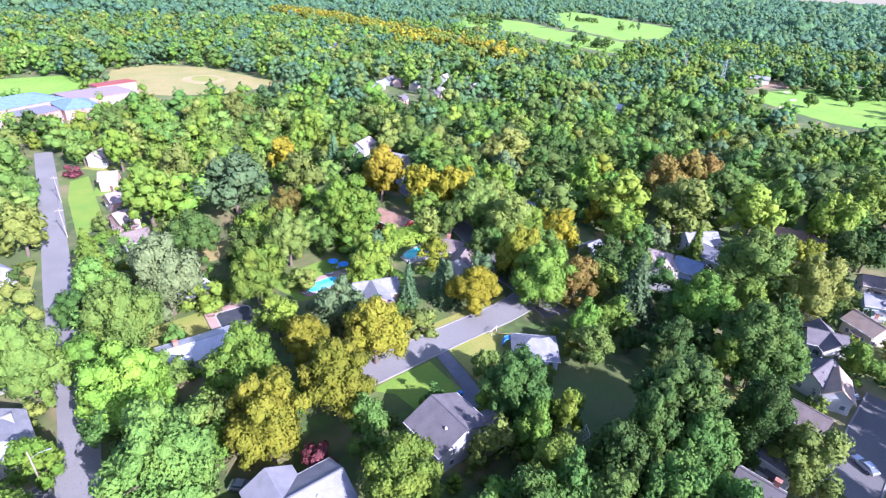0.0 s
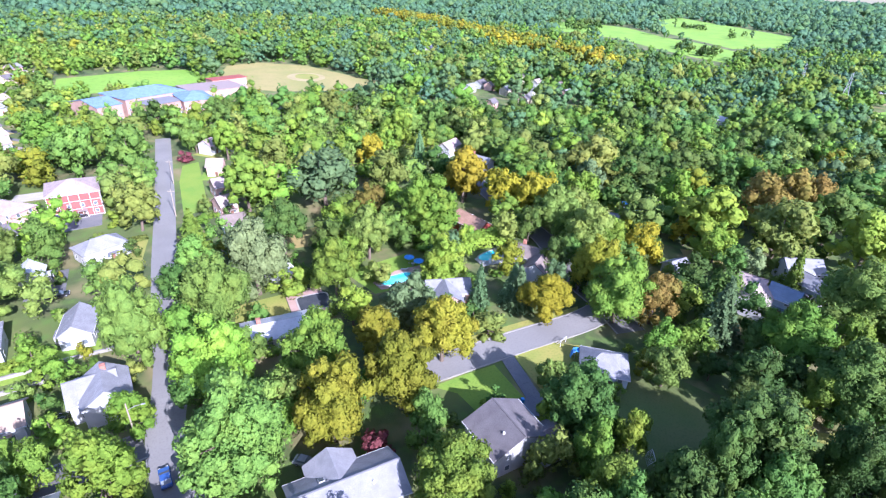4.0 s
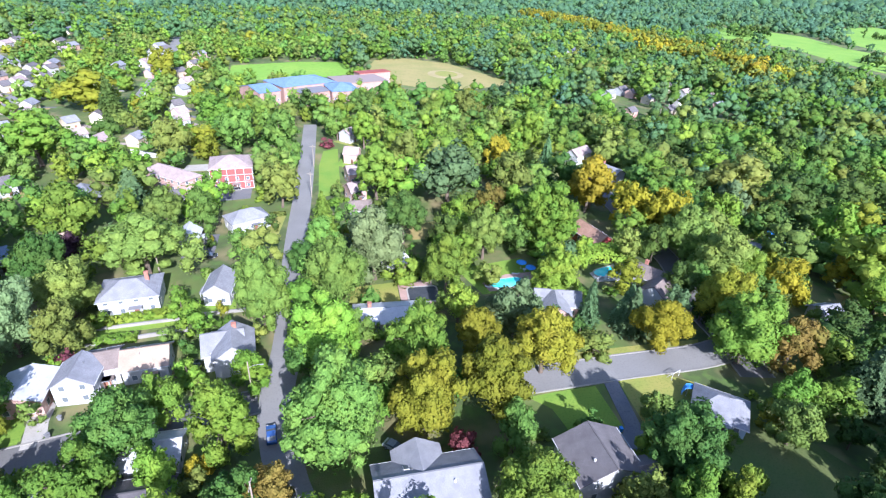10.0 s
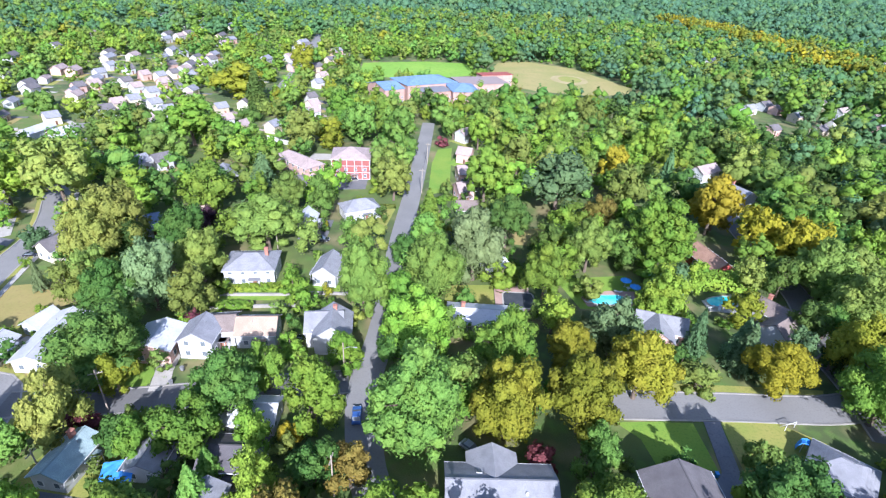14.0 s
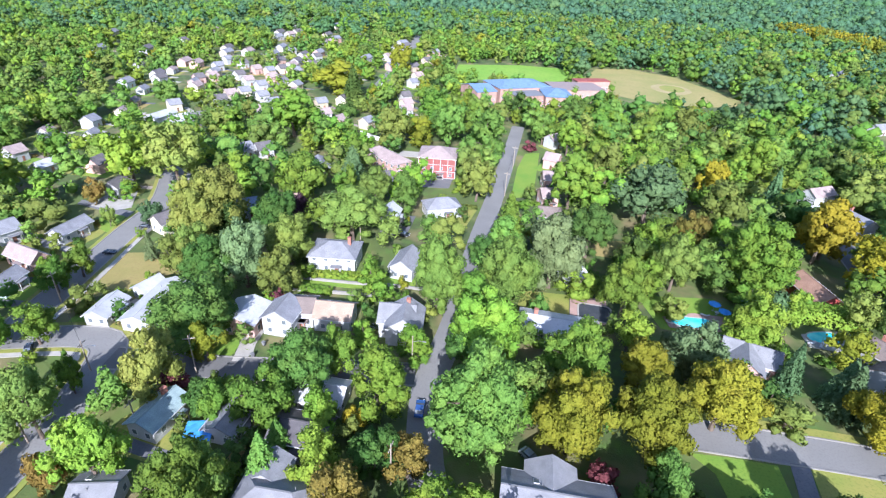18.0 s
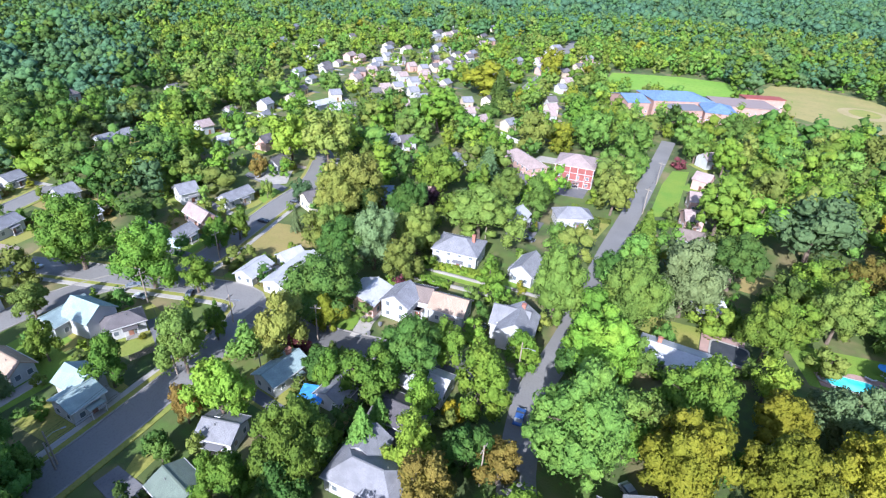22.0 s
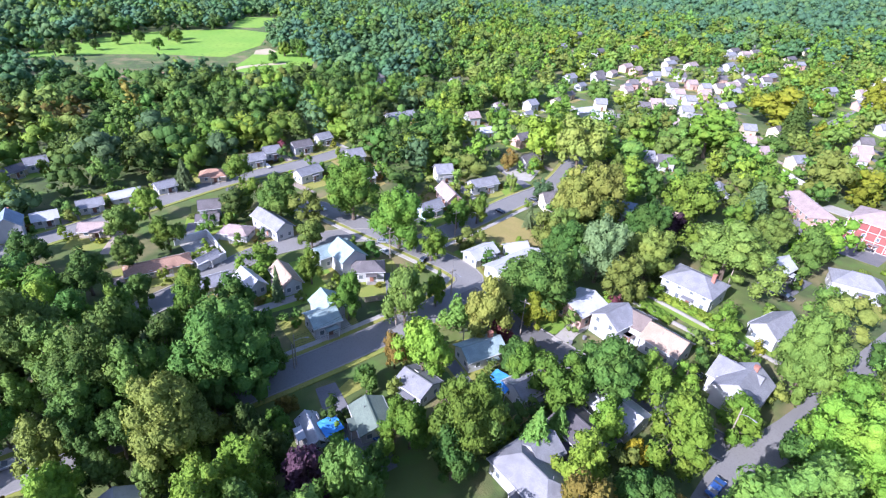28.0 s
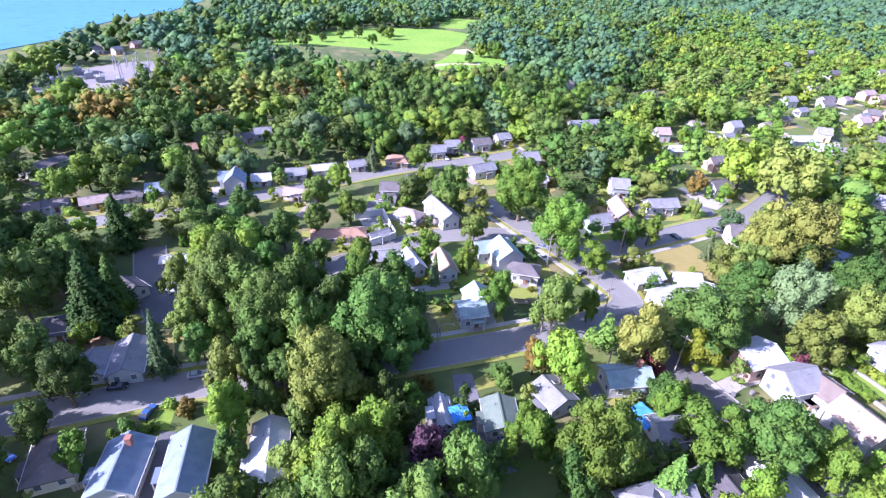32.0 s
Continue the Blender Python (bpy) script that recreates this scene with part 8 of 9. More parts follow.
goal_frame(70.6, 79.2, 25)
goal_frame(66.2, 44.2, 60)
for _i, (_x, _y) in enumerate(((36.9, 118.7), (39.3, 117.6), (44.9, 118.4), (48.5, 120.4), (46.1, 125.3), (70.1, 121.1), (72.4, 120.8), (77.9, 123.3))):
    lounger(_x, _y, 40 * _i)
for _x, _y in ((49.5, 127.2), (51.4, 124.7), (-137.8, 10.8), (-109.6, 33.6), (-113.9, 43.7), (143.0, 142.0)):
    garden_table(_x, _y)
for _i, (_x, _y) in enumerate(((-53.9, 20.9), (-52.1, 20.8), (-57.2, 20.9), (-55.2, 79.7), (-34.8, 87.3), (-55.4, 75.5), (51.2, 65.8), (-52.4, 54.7))):
    wheelie_bin(_x, _y, 30 * _i, RUBBER_GREY if _i % 2 else BLUE_CLOTH)


# ---------- switchyard ----------
def gantry(x, y, heading):
    e = holder("switchyard_gantry", x, y, 0, heading)
    for sx in (-6, 6):
        part("post", tube(bmesh.new(), [(sx, 0, 0), (sx, 0, 13)], [0.5, 0.35], 6), STEEL, e)
    part("beam", bevelled(boxed(-6.5, 6.5, -0.4, 0.4, 11.5, 12.4), 0.1), STEEL, e)
    for sx in (-4, 0, 4):
        part("insulator", tube(bmesh.new(), [(sx, 0, 11.5), (sx, 0, 9.0)], [0.3, 0.15], 6), CONCRETE, e)
    e.scale = (0.6, 0.6, 0.6)
    tagged(e, "pale steel gantry of a switchyard", "gantry", "switchyard gantries")


def transformer(x, y, heading):
    e = holder("transformer", x, y, 0, heading)
    part("tank", bevelled(boxed(-3.5, 3.5, -2.2, 2.2, 0, 4.2), 0.2), STEEL, e)
    for i in range(5):
        part("fin", boxed(-3.2 + i * 1.5, -2.6 + i * 1.5, -3.0, -2.2, 0.6, 3.6), STEEL, e)
    for i in range(3):
        part("bushing", tube(bmesh.new(), [(-2 + i * 2, 0, 4.2), (-2 + i * 2, 0, 6.4)], [0.4, 0.15], 8), CONCRETE, e)
    e.scale = (0.8, 0.8, 0.8)
    tagged(e, "grey steel transformer on gravel", "transformer", "transformers")


GRAVEL = surface("pinkish_gravel", (0.27, 0.235, 0.24), (0.21, 0.195, 0.205), 0.95, 0.05, 0.8, 0.3)
slab("gravel_yard", [(-275.9, -149.2), (-309.1, -155.9), (-343.4, -149.8), (-369.2, -127.0), (-374.4, -104.9), (-331.1, -99.3), (-292.2, -112.6), (-297.5, -140.7)], 0.05, GRAVEL, label="pale gravel yard of a switchyard", category="yard")
gantry(-349.2, -128.9, 10)
gantry(-355.9, -124.7, 10)
gantry(-359.5, -119.3, 10)
gantry(-363.2, -113.8, 10)
gantry(-367.0, -108.2, 10)
gantry(-330.2, -120.1, 10)
gantry(-334.8, -113.9, 10)
gantry(-322.2, -147.6, 10)
transformer(-336.3, -144.2, 20)
transformer(-325.4, -134.6, 20)
transformer(-311.8, -149.0, 20)
transformer(-307.1, -139.1, 20)
transformer(-316.4, -125.8, 20)
transformer(-341.0, -109.5, 20)
transformer(-312.8, -114.8, 20)


# ---------- water ----------
SEA_WATER = surface("sea_water", (0.05, 0.20, 0.29), (0.065, 0.23, 0.32), 0.55, 0.004, 0.08, 0.1)
slab("water", [(-315.8, -236.3), (-380.8, -220.0), (-403.3, -212.2), (-443.4, -196.8), (-474.4, -203.2), (-546.3, -190.1), (-621.2, -161.1), (-4600.0, 250.0), (-4600.0, -1600.0), (-2500.0, -1600.0)], 0.4, SEA_WATER, 0.5, "calm pale blue water of a bay", "water")



# ---------- trees and bushes placed one by one ----------
tree("round", 88.6, 66.6, 11.3, 4.1, "green")
tree("round", -67.4, -3.2, 15.3, 5.1, "olive")
tree("round", -64.1, 1.3, 9.3, 3.1, "olive")
tree("round", -65.2, 13.9, 5.4, 2.1, "orange")
tree("round", -60.5, 10.9, 7.7, 2.6, "green")
tree("round", -78.9, 13.9, 9.0, 3.2, "mid")
tree("round", -75.9, 3.4, 12.2, 4.4, "mid")
tree("round", -63.5, 29.0, 5.7, 2.2, "mid")
tree("round", -45.2, 22.5, 8.8, 2.7, "mid")
tree("round", -11.9, 106.0, 13.2, 5.5, "green")
tree("round", -9.8, 86.2, 11.9, 5.0, "mid")
tree("round", -14.5, 130.1, 10.7, 4.1, "mid")
tree("open", -9.1, 139.5, 14.1, 5.4, "mint")
# near eastern trees get the dark leaf tone in place of deeper shade
tree("round", 55.8, 54.2, 18.1, 6.7, "dark")
tree("round", 53.0, 58.4, 7.4, 2.8, "bright")
tree("open", 52.5, 45.9, 15.6, 3.9, "green")
tree("open", 61.0, 46.0, 14.2, 3.1, "bright")
tree("open", 48.5, 36.4, 17.9, 4.7, "green")
tree("round", 58.2, 32.0, 18.1, 5.2, "dark")
tree("great", 68.0, 33.5, 20.5, 4.6, "dark")
# tree added only to throw shade over the lawn north of it
tree("great", 87.5, 25.0, 20.0, 5.0, "dark")
tree("round", 76.2, 33.7, 22.8, 7.9, "dark")
tree("round", 97.2, 49.4, 13.6, 5.2, "dark")
tree("round", 91.4, 46.8, 10.1, 3.9, "dark")
tree("round", 78.0, 28.6, 12.7, 3.2, "dark")
tree("round", 27.5, 48.3, 16.8, 6.5, "green")
tree("open", 28.8, 63.2, 12.1, 4.2, "mint")
tree("round", 40.6, 83.9, 17.7, 6.8, "yellow")
tree("bush", 55.3, 89.1, 7.5, 4.4, "olive")
tree("bush", 52.1, 92.7, 6.9, 4.1, "mid")
tree("round", 71.4, 89.0, 13.8, 6.6, "gold")
tree("conifer", 67.7, 96.2, 13.9, 4.3, "blue")
tree("conifer", 58.3, 100.8, 13.4, 3.5, "blue")
tree("open", 37.6, 100.5, 11.6, 6.1, "silver")
tree("round", 53.7, 113.5, 16.1, 6.2, "bright")
tree("open", 88.1, 82.5, 19.6, 8.1, "green")
tree("open", 97.1, 78.8, 16.5, 5.7, "orange")
tree("open", 91.5, 95.8, 18.3, 6.3, "yellow")
tree("open", 113.4, 102.3, 16.8, 5.8, "gold")
tree("open", 144.6, 106.2, 23.0, 10.3, "bright")
tree("open", 137.9, 95.9, 15.7, 5.4, "bright")
tree("open", 156.9, 90.4, 23.0, 10.5, "willow")
tree("round", 178.0, 111.6, 22.4, 8.6, "orange")
tree("round", 194.1, 113.5, 21.9, 8.4, "orange")
tree("round", 210.0, 113.6, 17.0, 6.6, "orange")
tree("open", 175.4, 75.6, 23.0, 8.9, "bright")
tree("round", 189.2, 94.4, 20.3, 7.8, "mid")
tree("round", 202.3, 79.3, 19.8, 7.6, "green")
tree("open", 197.3, 59.7, 21.5, 7.4, "bright")
tree("round", 230.9, 62.8, 22.8, 8.8, "green")
tree("round", 173.4, 56.0, 12.4, 4.8, "yellow")
tree("round", 140.9, 55.8, 23.0, 9.3, "mid")
tree("conifer", 105.5, 66.2, 19.5, 6.5, "blue")
tree("round", 82.6, 59.3, 11.9, 4.6, "olive")
tree("round", 114.1, 52.9, 18.9, 7.3, "green")
tree("round", 111.2, 38.3, 19.6, 7.5, "mid")
tree("round", 105.9, 41.2, 12.1, 4.7, "green")
tree("round", 112.5, 32.9, 13.5, 5.2, "mid")
tree("open", 130.3, 49.6, 13.4, 4.6, "green")
tree("open", 146.3, 42.6, 20.2, 7.0, "willow")
tree("round", 89.9, 16.1, 14.6, 5.6, "olive")
tree("round", 106.7, 35.8, 10.1, 3.9, "dark")
tree("open", 143.6, 166.7, 23.0, 11.3, "willow")
tree("round", 120.8, 143.2, 17.6, 6.8, "bright")
tree("open", 150.4, 128.6, 20.6, 7.1, "bright")
tree("round", 88.0, 171.7, 21.5, 8.3, "gold")
tree("round", 93.6, 151.6, 18.6, 7.2, "gold")
tree("round", 103.1, 148.4, 17.7, 6.8, "gold")
tree("round", 101.5, 129.6, 19.7, 7.6, "olive")
tree("round", 102.0, 112.3, 19.6, 7.5, "olive")
tree("open", 140.1, 86.1, 12.4, 4.3, "silver")
tree("conifer", 146.9, 76.2, 14.9, 3.7, "green")
tree("round", 159.5, 121.8, 15.0, 5.8, "green")
tree("round", 141.3, 110.7, 12.4, 4.8, "gold")
tree("round", 93.8, 111.2, 12.0, 4.6, "mid")
tree("round", 110.2, 59.1, 10.8, 4.2, "dark")
tree("round", 105.4, 47.3, 10.8, 4.1, "dark")
tree("round", 94.1, 56.9, 7.3, 2.8, "dark")
tree("round", 100.7, 169.6, 12.4, 4.8, "green")
tree("round", 185.7, 50.1, 14.5, 5.6, "dark")
tree("round", 192.3, 46.5, 14.5, 5.6, "dark")
tree("round", 129.3, 23.4, 12.0, 4.6, "green")
tree("bush", 93.9, 30.9, 4.1, 2.4, "dark")
tree("round", 58.9, 67.7, 7.6, 2.9, "olive")
tree("bush", 164.9, 42.5, 5.8, 3.4, "green")
tree("round", 64.3, 28.2, 7.8, 3.0, "green")
tree("round", 91.3, 129.8, 12.9, 5.0, "mid")
tree("round", 91.1, 111.0, 11.9, 4.6, "mid")
tree("round", 96.4, 146.3, 11.7, 4.5, "dark")
tree("round", 88.9, 99.2, 9.2, 3.5, "dark")
tree("open", -3.3, 65.4, 23.5, 8.2, "mint")
tree("round", -6.2, 88.9, 19.9, 7.6, "bright")
tree("round", 13.2, 86.1, 18.2, 7.0, "green")
tree("round", 13.0, 69.8, 19.5, 6.9, "yellow")
tree("round", 27.2, 73.1, 19.5, 6.7, "yellow")
tree("round", 26.3, 89.8, 14.4, 5.5, "yellow")
tree("open", -21.8, 106.5, 21.6, 6.4, "mint")
tree("conifer", -9.4, 143.3, 20.1, 7.2, "green")
tree("open", -4.6, 110.6, 21.6, 7.4, "mint")
tree("open", 5.3, 125.8, 22.6, 7.8, "silver")
tree("bush", 13.0, 124.4, 8.8, 5.2, "green")
tree("open", -9.8, 108.9, 13.0, 4.5, "mint")
tree("open", 37.9, 97.1, 16.3, 5.6, "silver")
tree("conifer", 67.7, 99.0, 13.1, 4.4, "blue")
tree("round", 60.7, 143.2, 23.0, 9.5, "bright")
tree("round", 57.0, 168.6, 11.5, 4.4, "bright")
tree("round", 85.0, 167.8, 21.0, 8.1, "gold")
tree("round", 100.7, 141.8, 19.3, 7.4, "gold")
tree("round", 14.9, 147.1, 18.4, 7.1, "dark")
tree("round", 24.0, 117.0, 18.3, 6.1, "green")
tree("round", 34.3, 177.5, 23.0, 11.3, "blue")
tree("open", 38.4, 135.4, 17.8, 6.1, "olive")
tree("open", 46.5, 162.8, 14.8, 5.1, "orange")
tree("round", 81.7, 239.1, 21.4, 7.7, "bright")
tree("round", 61.4, 215.7, 16.7, 6.4, "gold")
tree("round", 60.1, 283.4, 21.0, 8.1, "olive")
tree("open", 20.6, 204.1, 21.2, 7.3, "olive")
tree("round", 58.7, 180.3, 20.0, 7.7, "olive")
tree("conifer", 77.9, 197.1, 21.4, 5.4, "blue")
tree("round", 7.8, 179.2, 23.0, 9.2, "green")
tree("round", 4.1, 244.2, 18.5, 7.1, "bright")
tree("bush", -13.3, 245.8, 5.4, 3.2, "red")
tree("open", -25.9, 176.9, 17.5, 6.7, "olive")
tree("bush", -33.5, 183.8, 5.8, 3.4, "bright")
tree("open", -47.3, 157.8, 15.8, 5.5, "mint")
tree("conifer", -71.2, 168.3, 18.9, 7.9, "blue")
tree("round", -56.6, 133.2, 18.3, 10.2, "olive")
tree("round", -83.2, 155.3, 19.0, 7.3, "green")
tree("round", -125.0, 221.8, 23.0, 12.0, "bright")
tree("round", -140.4, 306.2, 23.0, 14.7, "yellow")
tree("round", -67.0, 113.7, 16.0, 6.2, "olive")
tree("round", -62.2, 99.2, 13.8, 5.3, "olive")
tree("open", -72.0, 99.6, 20.0, 6.9, "silver")
tree("open", -97.5, 115.4, 22.2, 7.7, "willow")
tree("round", -79.4, 94.9, 16.6, 6.4, "mid")
tree("round", -89.6, 96.1, 14.2, 5.5, "olive")
tree("open", -68.6, 75.1, 17.2, 8.6, "mid")
tree("round", -63.5, 71.5, 11.4, 4.4, "yellow")
tree("conifer", -73.8, 66.9, 10.0, 3.8, "willow")
tree("bush", -65.7, 63.4, 4.4, 2.6, "red")
tree("round", -55.3, 58.5, 8.1, 3.1, "mid")
tree("round", -39.0, 67.9, 16.7, 6.4, "mid")
tree("open", -35.0, 76.8, 12.8, 4.4, "green")
tree("open", -42.3, 58.7, 15.4, 5.3, "green")
tree("open", -23.1, 69.2, 16.6, 5.7, "bright")
tree("open", -21.0, 84.4, 10.6, 3.7, "bright")
tree("round", -13.3, 56.2, 10.8, 4.1, "orange")
tree("open", -19.0, 55.3, 11.9, 4.1, "mid")
tree("round", -26.1, 63.3, 5.5, 2.1, "gold")
tree("open", -31.6, 60.6, 11.1, 3.8, "bright")
tree("conifer", -36.4, 54.1, 9.1, 3.5, "mint")
tree("open", -27.6, 50.7, 12.6, 4.3, "bright")
tree("round", -51.8, 63.6, 6.2, 2.4, "green")
tree("round", -58.9, 158.9, 15.6, 6.0, "olive")
tree("round", -79.8, 142.0, 9.6, 3.7, "purple")
tree("round", -77.3, 125.5, 17.2, 6.6, "mid")
tree("round", -91.5, 120.1, 14.6, 5.6, "dark")
tree("open", -79.7, 122.2, 9.5, 3.3, "silver")
tree("bush", -34.1, 87.9, 5.6, 3.3, "bright")
tree("bush", -59.5, 108.5, 4.5, 2.7, "bright")
tree("bush", -42.4, 111.8, 5.9, 3.5, "bright")
tree("bush", -30.5, 105.1, 4.4, 2.6, "green")
tree("bush", 19.4, 64.5, 5.1, 3.0, "red")
tree("bush", 37.3, 122.4, 6.4, 3.7, "olive")
tree("round", 25.2, 103.9, 11.3, 4.4, "bright")
tree("bush", 57.7, 133.9, 8.3, 4.9, "green")
tree("bush", 59.7, 109.4, 5.2, 3.1, "green")
tree("round", 101.4, 120.2, 14.6, 5.6, "green")
tree("round", 107.6, 109.4, 15.6, 6.0, "green")
tree("round", 109.9, 132.7, 16.8, 6.5, "olive")
tree("open", 134.8, 155.8, 17.1, 5.9, "silver")
tree("round", -8.7, 258.2, 15.6, 6.0, "mint")
tree("open", -32.3, 227.1, 23.0, 8.6, "mint")
tree("open", -50.4, 235.3, 21.9, 7.5, "mint")
tree("round", -65.5, 259.8, 21.4, 8.2, "green")
tree("round", -75.3, 223.7, 20.5, 7.9, "olive")
tree("conifer", -124.1, 292.3, 23.0, 9.2, "dark")
tree("round", -129.4, 395.3, 22.6, 8.7, "yellow")
tree("round", -96.2, -66.3, 18.8, 5.5, "dark")
tree("round", -107.0, -65.2, 14.1, 5.4, "dark")
tree("round", -114.3, -64.7, 13.0, 5.0, "mid")
tree("round", -122.3, -80.1, 13.4, 5.2, "dark")
tree("round", -116.8, -60.3, 11.5, 4.4, "dark")
tree("round", -134.0, -55.7, 10.7, 4.1, "mid")
tree("round", -101.9, -37.7, 13.9, 4.1, "olive")
tree("round", -88.6, -30.2, 16.8, 5.0, "olive")
tree("round", -84.7, -32.1, 12.3, 3.7, "olive")
tree("round", -86.6, -19.7, 18.9, 5.6, "mid")
tree("round", -89.8, -10.9, 18.8, 5.2, "mid")
tree("round", -74.9, -7.4, 19.9, 5.5, "mid")
tree("round", -74.2, -0.1, 15.0, 4.1, "mid")
tree("round", -68.5, -12.2, 11.6, 3.4, "dark")
tree("round", -69.8, 2.4, 12.5, 3.4, "dark")
tree("round", -60.5, 6.8, 10.9, 3.2, "dark")
tree("round", -74.5, -17.0, 16.4, 4.8, "mid")
tree("round", -69.2, -17.2, 11.6, 3.4, "dark")
tree("round", -61.8, -14.6, 10.5, 3.1, "dark")
tree("round", -58.1, -8.9, 8.7, 2.6, "olive")
tree("round", -53.9, 9.0, 10.6, 3.1, "dark")
tree("round", -60.1, -3.1, 10.6, 3.1, "bright")
tree("round", -85.1, 13.3, 14.8, 4.1, "mid")
tree("round", -76.3, 14.6, 9.5, 2.6, "mid")
tree("round", -97.2, 11.9, 13.5, 3.7, "mid")
tree("round", -104.0, 4.3, 13.5, 3.7, "green")
tree("round", -112.6, -6.1, 10.1, 3.9, "mid")
tree("round", -109.6, -19.1, 11.6, 4.5, "mid")
tree("round", -123.1, -15.9, 12.7, 4.9, "mid")
tree("round", -147.3, -7.3, 12.2, 4.7, "mid")
tree("round", -159.9, -0.2, 11.0, 4.2, "green")
tree("round", -141.0, -28.4, 12.0, 4.6, "dark")
tree("round", -157.0, -50.6, 12.2, 4.7, "dark")
tree("round", -167.1, -79.6, 12.9, 5.0, "green")
tree("round", -158.4, -84.4, 12.3, 4.7, "green")
tree("round", -161.8, -69.0, 12.2, 4.7, "dark")
tree("round", -129.1, -78.2, 12.5, 4.8, "dark")
tree("round", -80.6, -62.0, 14.9, 4.4, "dark")
tree("round", -70.5, -49.0, 14.0, 4.2, "dark")
tree("round", -63.0, -50.9, 9.9, 2.9, "dark")
tree("round", -79.7, -28.7, 10.0, 3.0, "mid")
tree("round", -84.8, -26.1, 12.5, 3.7, "mid")
tree("round", -58.8, -27.5, 4.4, 1.3, "green")
tree("round", -53.6, -19.6, 8.1, 2.4, "mid")
tree("round", -47.3, -17.5, 7.6, 2.3, "green")
tree("round", -43.7, 7.7, 9.3, 2.8, "dark")
tree("bush", -59.2, 22.6, 2.5, 1.5, "dark")
tree("conifer", -93.7, -52.6, 19.8, 6.9, "dark")
tree("conifer", -99.1, -50.4, 15.6, 4.6, "mid")
tree("round", -76.8, -55.8, 14.6, 4.3, "dark")
tree("round", -69.8, -21.6, 13.8, 4.1, "olive")
tree("round", -59.3, -20.5, 13.4, 4.0, "bright")
tree("conifer", -77.6, -35.8, 15.5, 3.0, "blue")
tree("round", -62.1, -5.1, 20.0, 5.9, "olive")
tree("open", -45.0, -2.2, 18.5, 5.9, "bright")
tree("open", -50.3, 3.6, 15.6, 5.0, "bright")
tree("round", -47.4, -9.0, 13.0, 3.8, "olive")
tree("round", -43.7, 11.6, 14.5, 5.1, "purple")
tree("round", -74.4, 5.8, 23.0, 8.1, "mid")
tree("round", -79.5, -14.5, 20.9, 6.2, "mid")
tree("round", -86.2, -2.7, 14.5, 4.0, "dark")
tree("round", -92.0, -24.6, 23.0, 7.0, "olive")
tree("round", -116.1, -34.0, 12.2, 4.7, "bright")
tree("round", -115.1, -24.8, 12.3, 4.7, "bright")
tree("round", -86.6, 34.7, 14.5, 4.0, "green")
tree("round", -78.3, 45.1, 16.6, 4.9, "olive")
tree("open", -81.9, 55.4, 10.8, 2.1, "green")
tree("round", -60.9, 39.8, 16.7, 5.4, "bright")
tree("round", -67.0, 36.8, 9.8, 2.9, "orange")
tree("round", -41.8, 37.4, 18.9, 6.0, "green")
tree("round", -65.2, 29.6, 6.6, 2.1, "mid")
tree("open", -65.0, 58.8, 19.2, 5.1, "willow")
tree("bush", -64.5, 62.3, 4.9, 2.9, "red")
tree("open", -51.1, 57.3, 11.3, 3.0, "green")
tree("open", -50.4, 28.5, 10.6, 2.8, "bright")
tree("conifer", -43.1, 34.7, 11.4, 2.2, "silver")
tree("round", -111.7, 60.4, 19.4, 7.4, "green")
tree("round", -114.5, 82.0, 10.5, 4.0, "green")
tree("round", -114.7, 89.8, 10.6, 4.1, "green")
tree("round", -101.1, 65.0, 10.8, 4.1, "bright")
tree("round", -119.1, 120.8, 8.9, 3.4, "blue")
tree("conifer", -105.2, 103.6, 9.0, 2.2, "silver")
tree("round", -150.6, 147.8, 19.9, 8.3, "bright")
tree("open", -135.0, 152.8, 23.0, 9.8, "willow")
tree("open", -95.3, 121.6, 23.0, 9.3, "willow")
tree("round", -87.3, 101.2, 15.8, 6.1, "olive")
tree("round", -134.1, 55.4, 21.7, 8.3, "green")
tree("round", -144.0, 35.3, 15.5, 6.0, "mid")
tree("round", -176.0, 30.2, 11.6, 4.5, "green")
tree("round", -121.0, 37.4, 10.1, 3.9, "olive")
tree("round", -94.0, 2.5, 15.0, 4.1, "green")
tree("round", -121.2, -69.7, 13.5, 5.2, "dark")
tree("conifer", -128.2, -58.0, 16.6, 5.5, "dark")
tree("conifer", -148.0, -42.0, 21.6, 5.4, "dark")
tree("round", -74.5, 11.7, 10.0, 2.7, "green")
tree("round", -132.0, -7.2, 10.2, 3.9, "mid")
tree("round", -136.9, 2.7, 11.7, 4.5, "green")
tree("conifer", -101.4, 22.4, 10.2, 1.8, "silver")
tree("conifer", -180.2, 12.7, 11.0, 3.9, "silver")
tree("round", -76.4, -12.7, 11.8, 3.2, "dark")
tree("round", -99.8, -9.0, 15.3, 4.2, "green")
tree("round", -68.8, 83.9, 15.4, 4.6, "mid")
tree("round", -148.7, 128.7, 9.1, 3.5, "orange")
tree("round", -104.6, 31.8, 11.3, 3.1, "green")
tree("round", -118.1, 23.8, 7.8, 3.0, "green")
tree("round", -56.3, -43.0, 8.7, 2.6, "green")
tree("round", -48.0, -19.9, 4.6, 1.4, "green")
tree("bush", -66.3, -29.3, 3.2, 1.9, "orange")
tree("bush", -67.7, -32.5, 2.6, 1.5, "green")
tree("round", -42.0, 40.6, 15.9, 5.3, "mid")
tree("round", -39.0, 33.4, 12.2, 4.1, "mid")
tree("round", -21.4, 44.6, 13.6, 4.6, "orange")
tree("conifer", -35.9, 48.4, 12.3, 4.1, "mint")
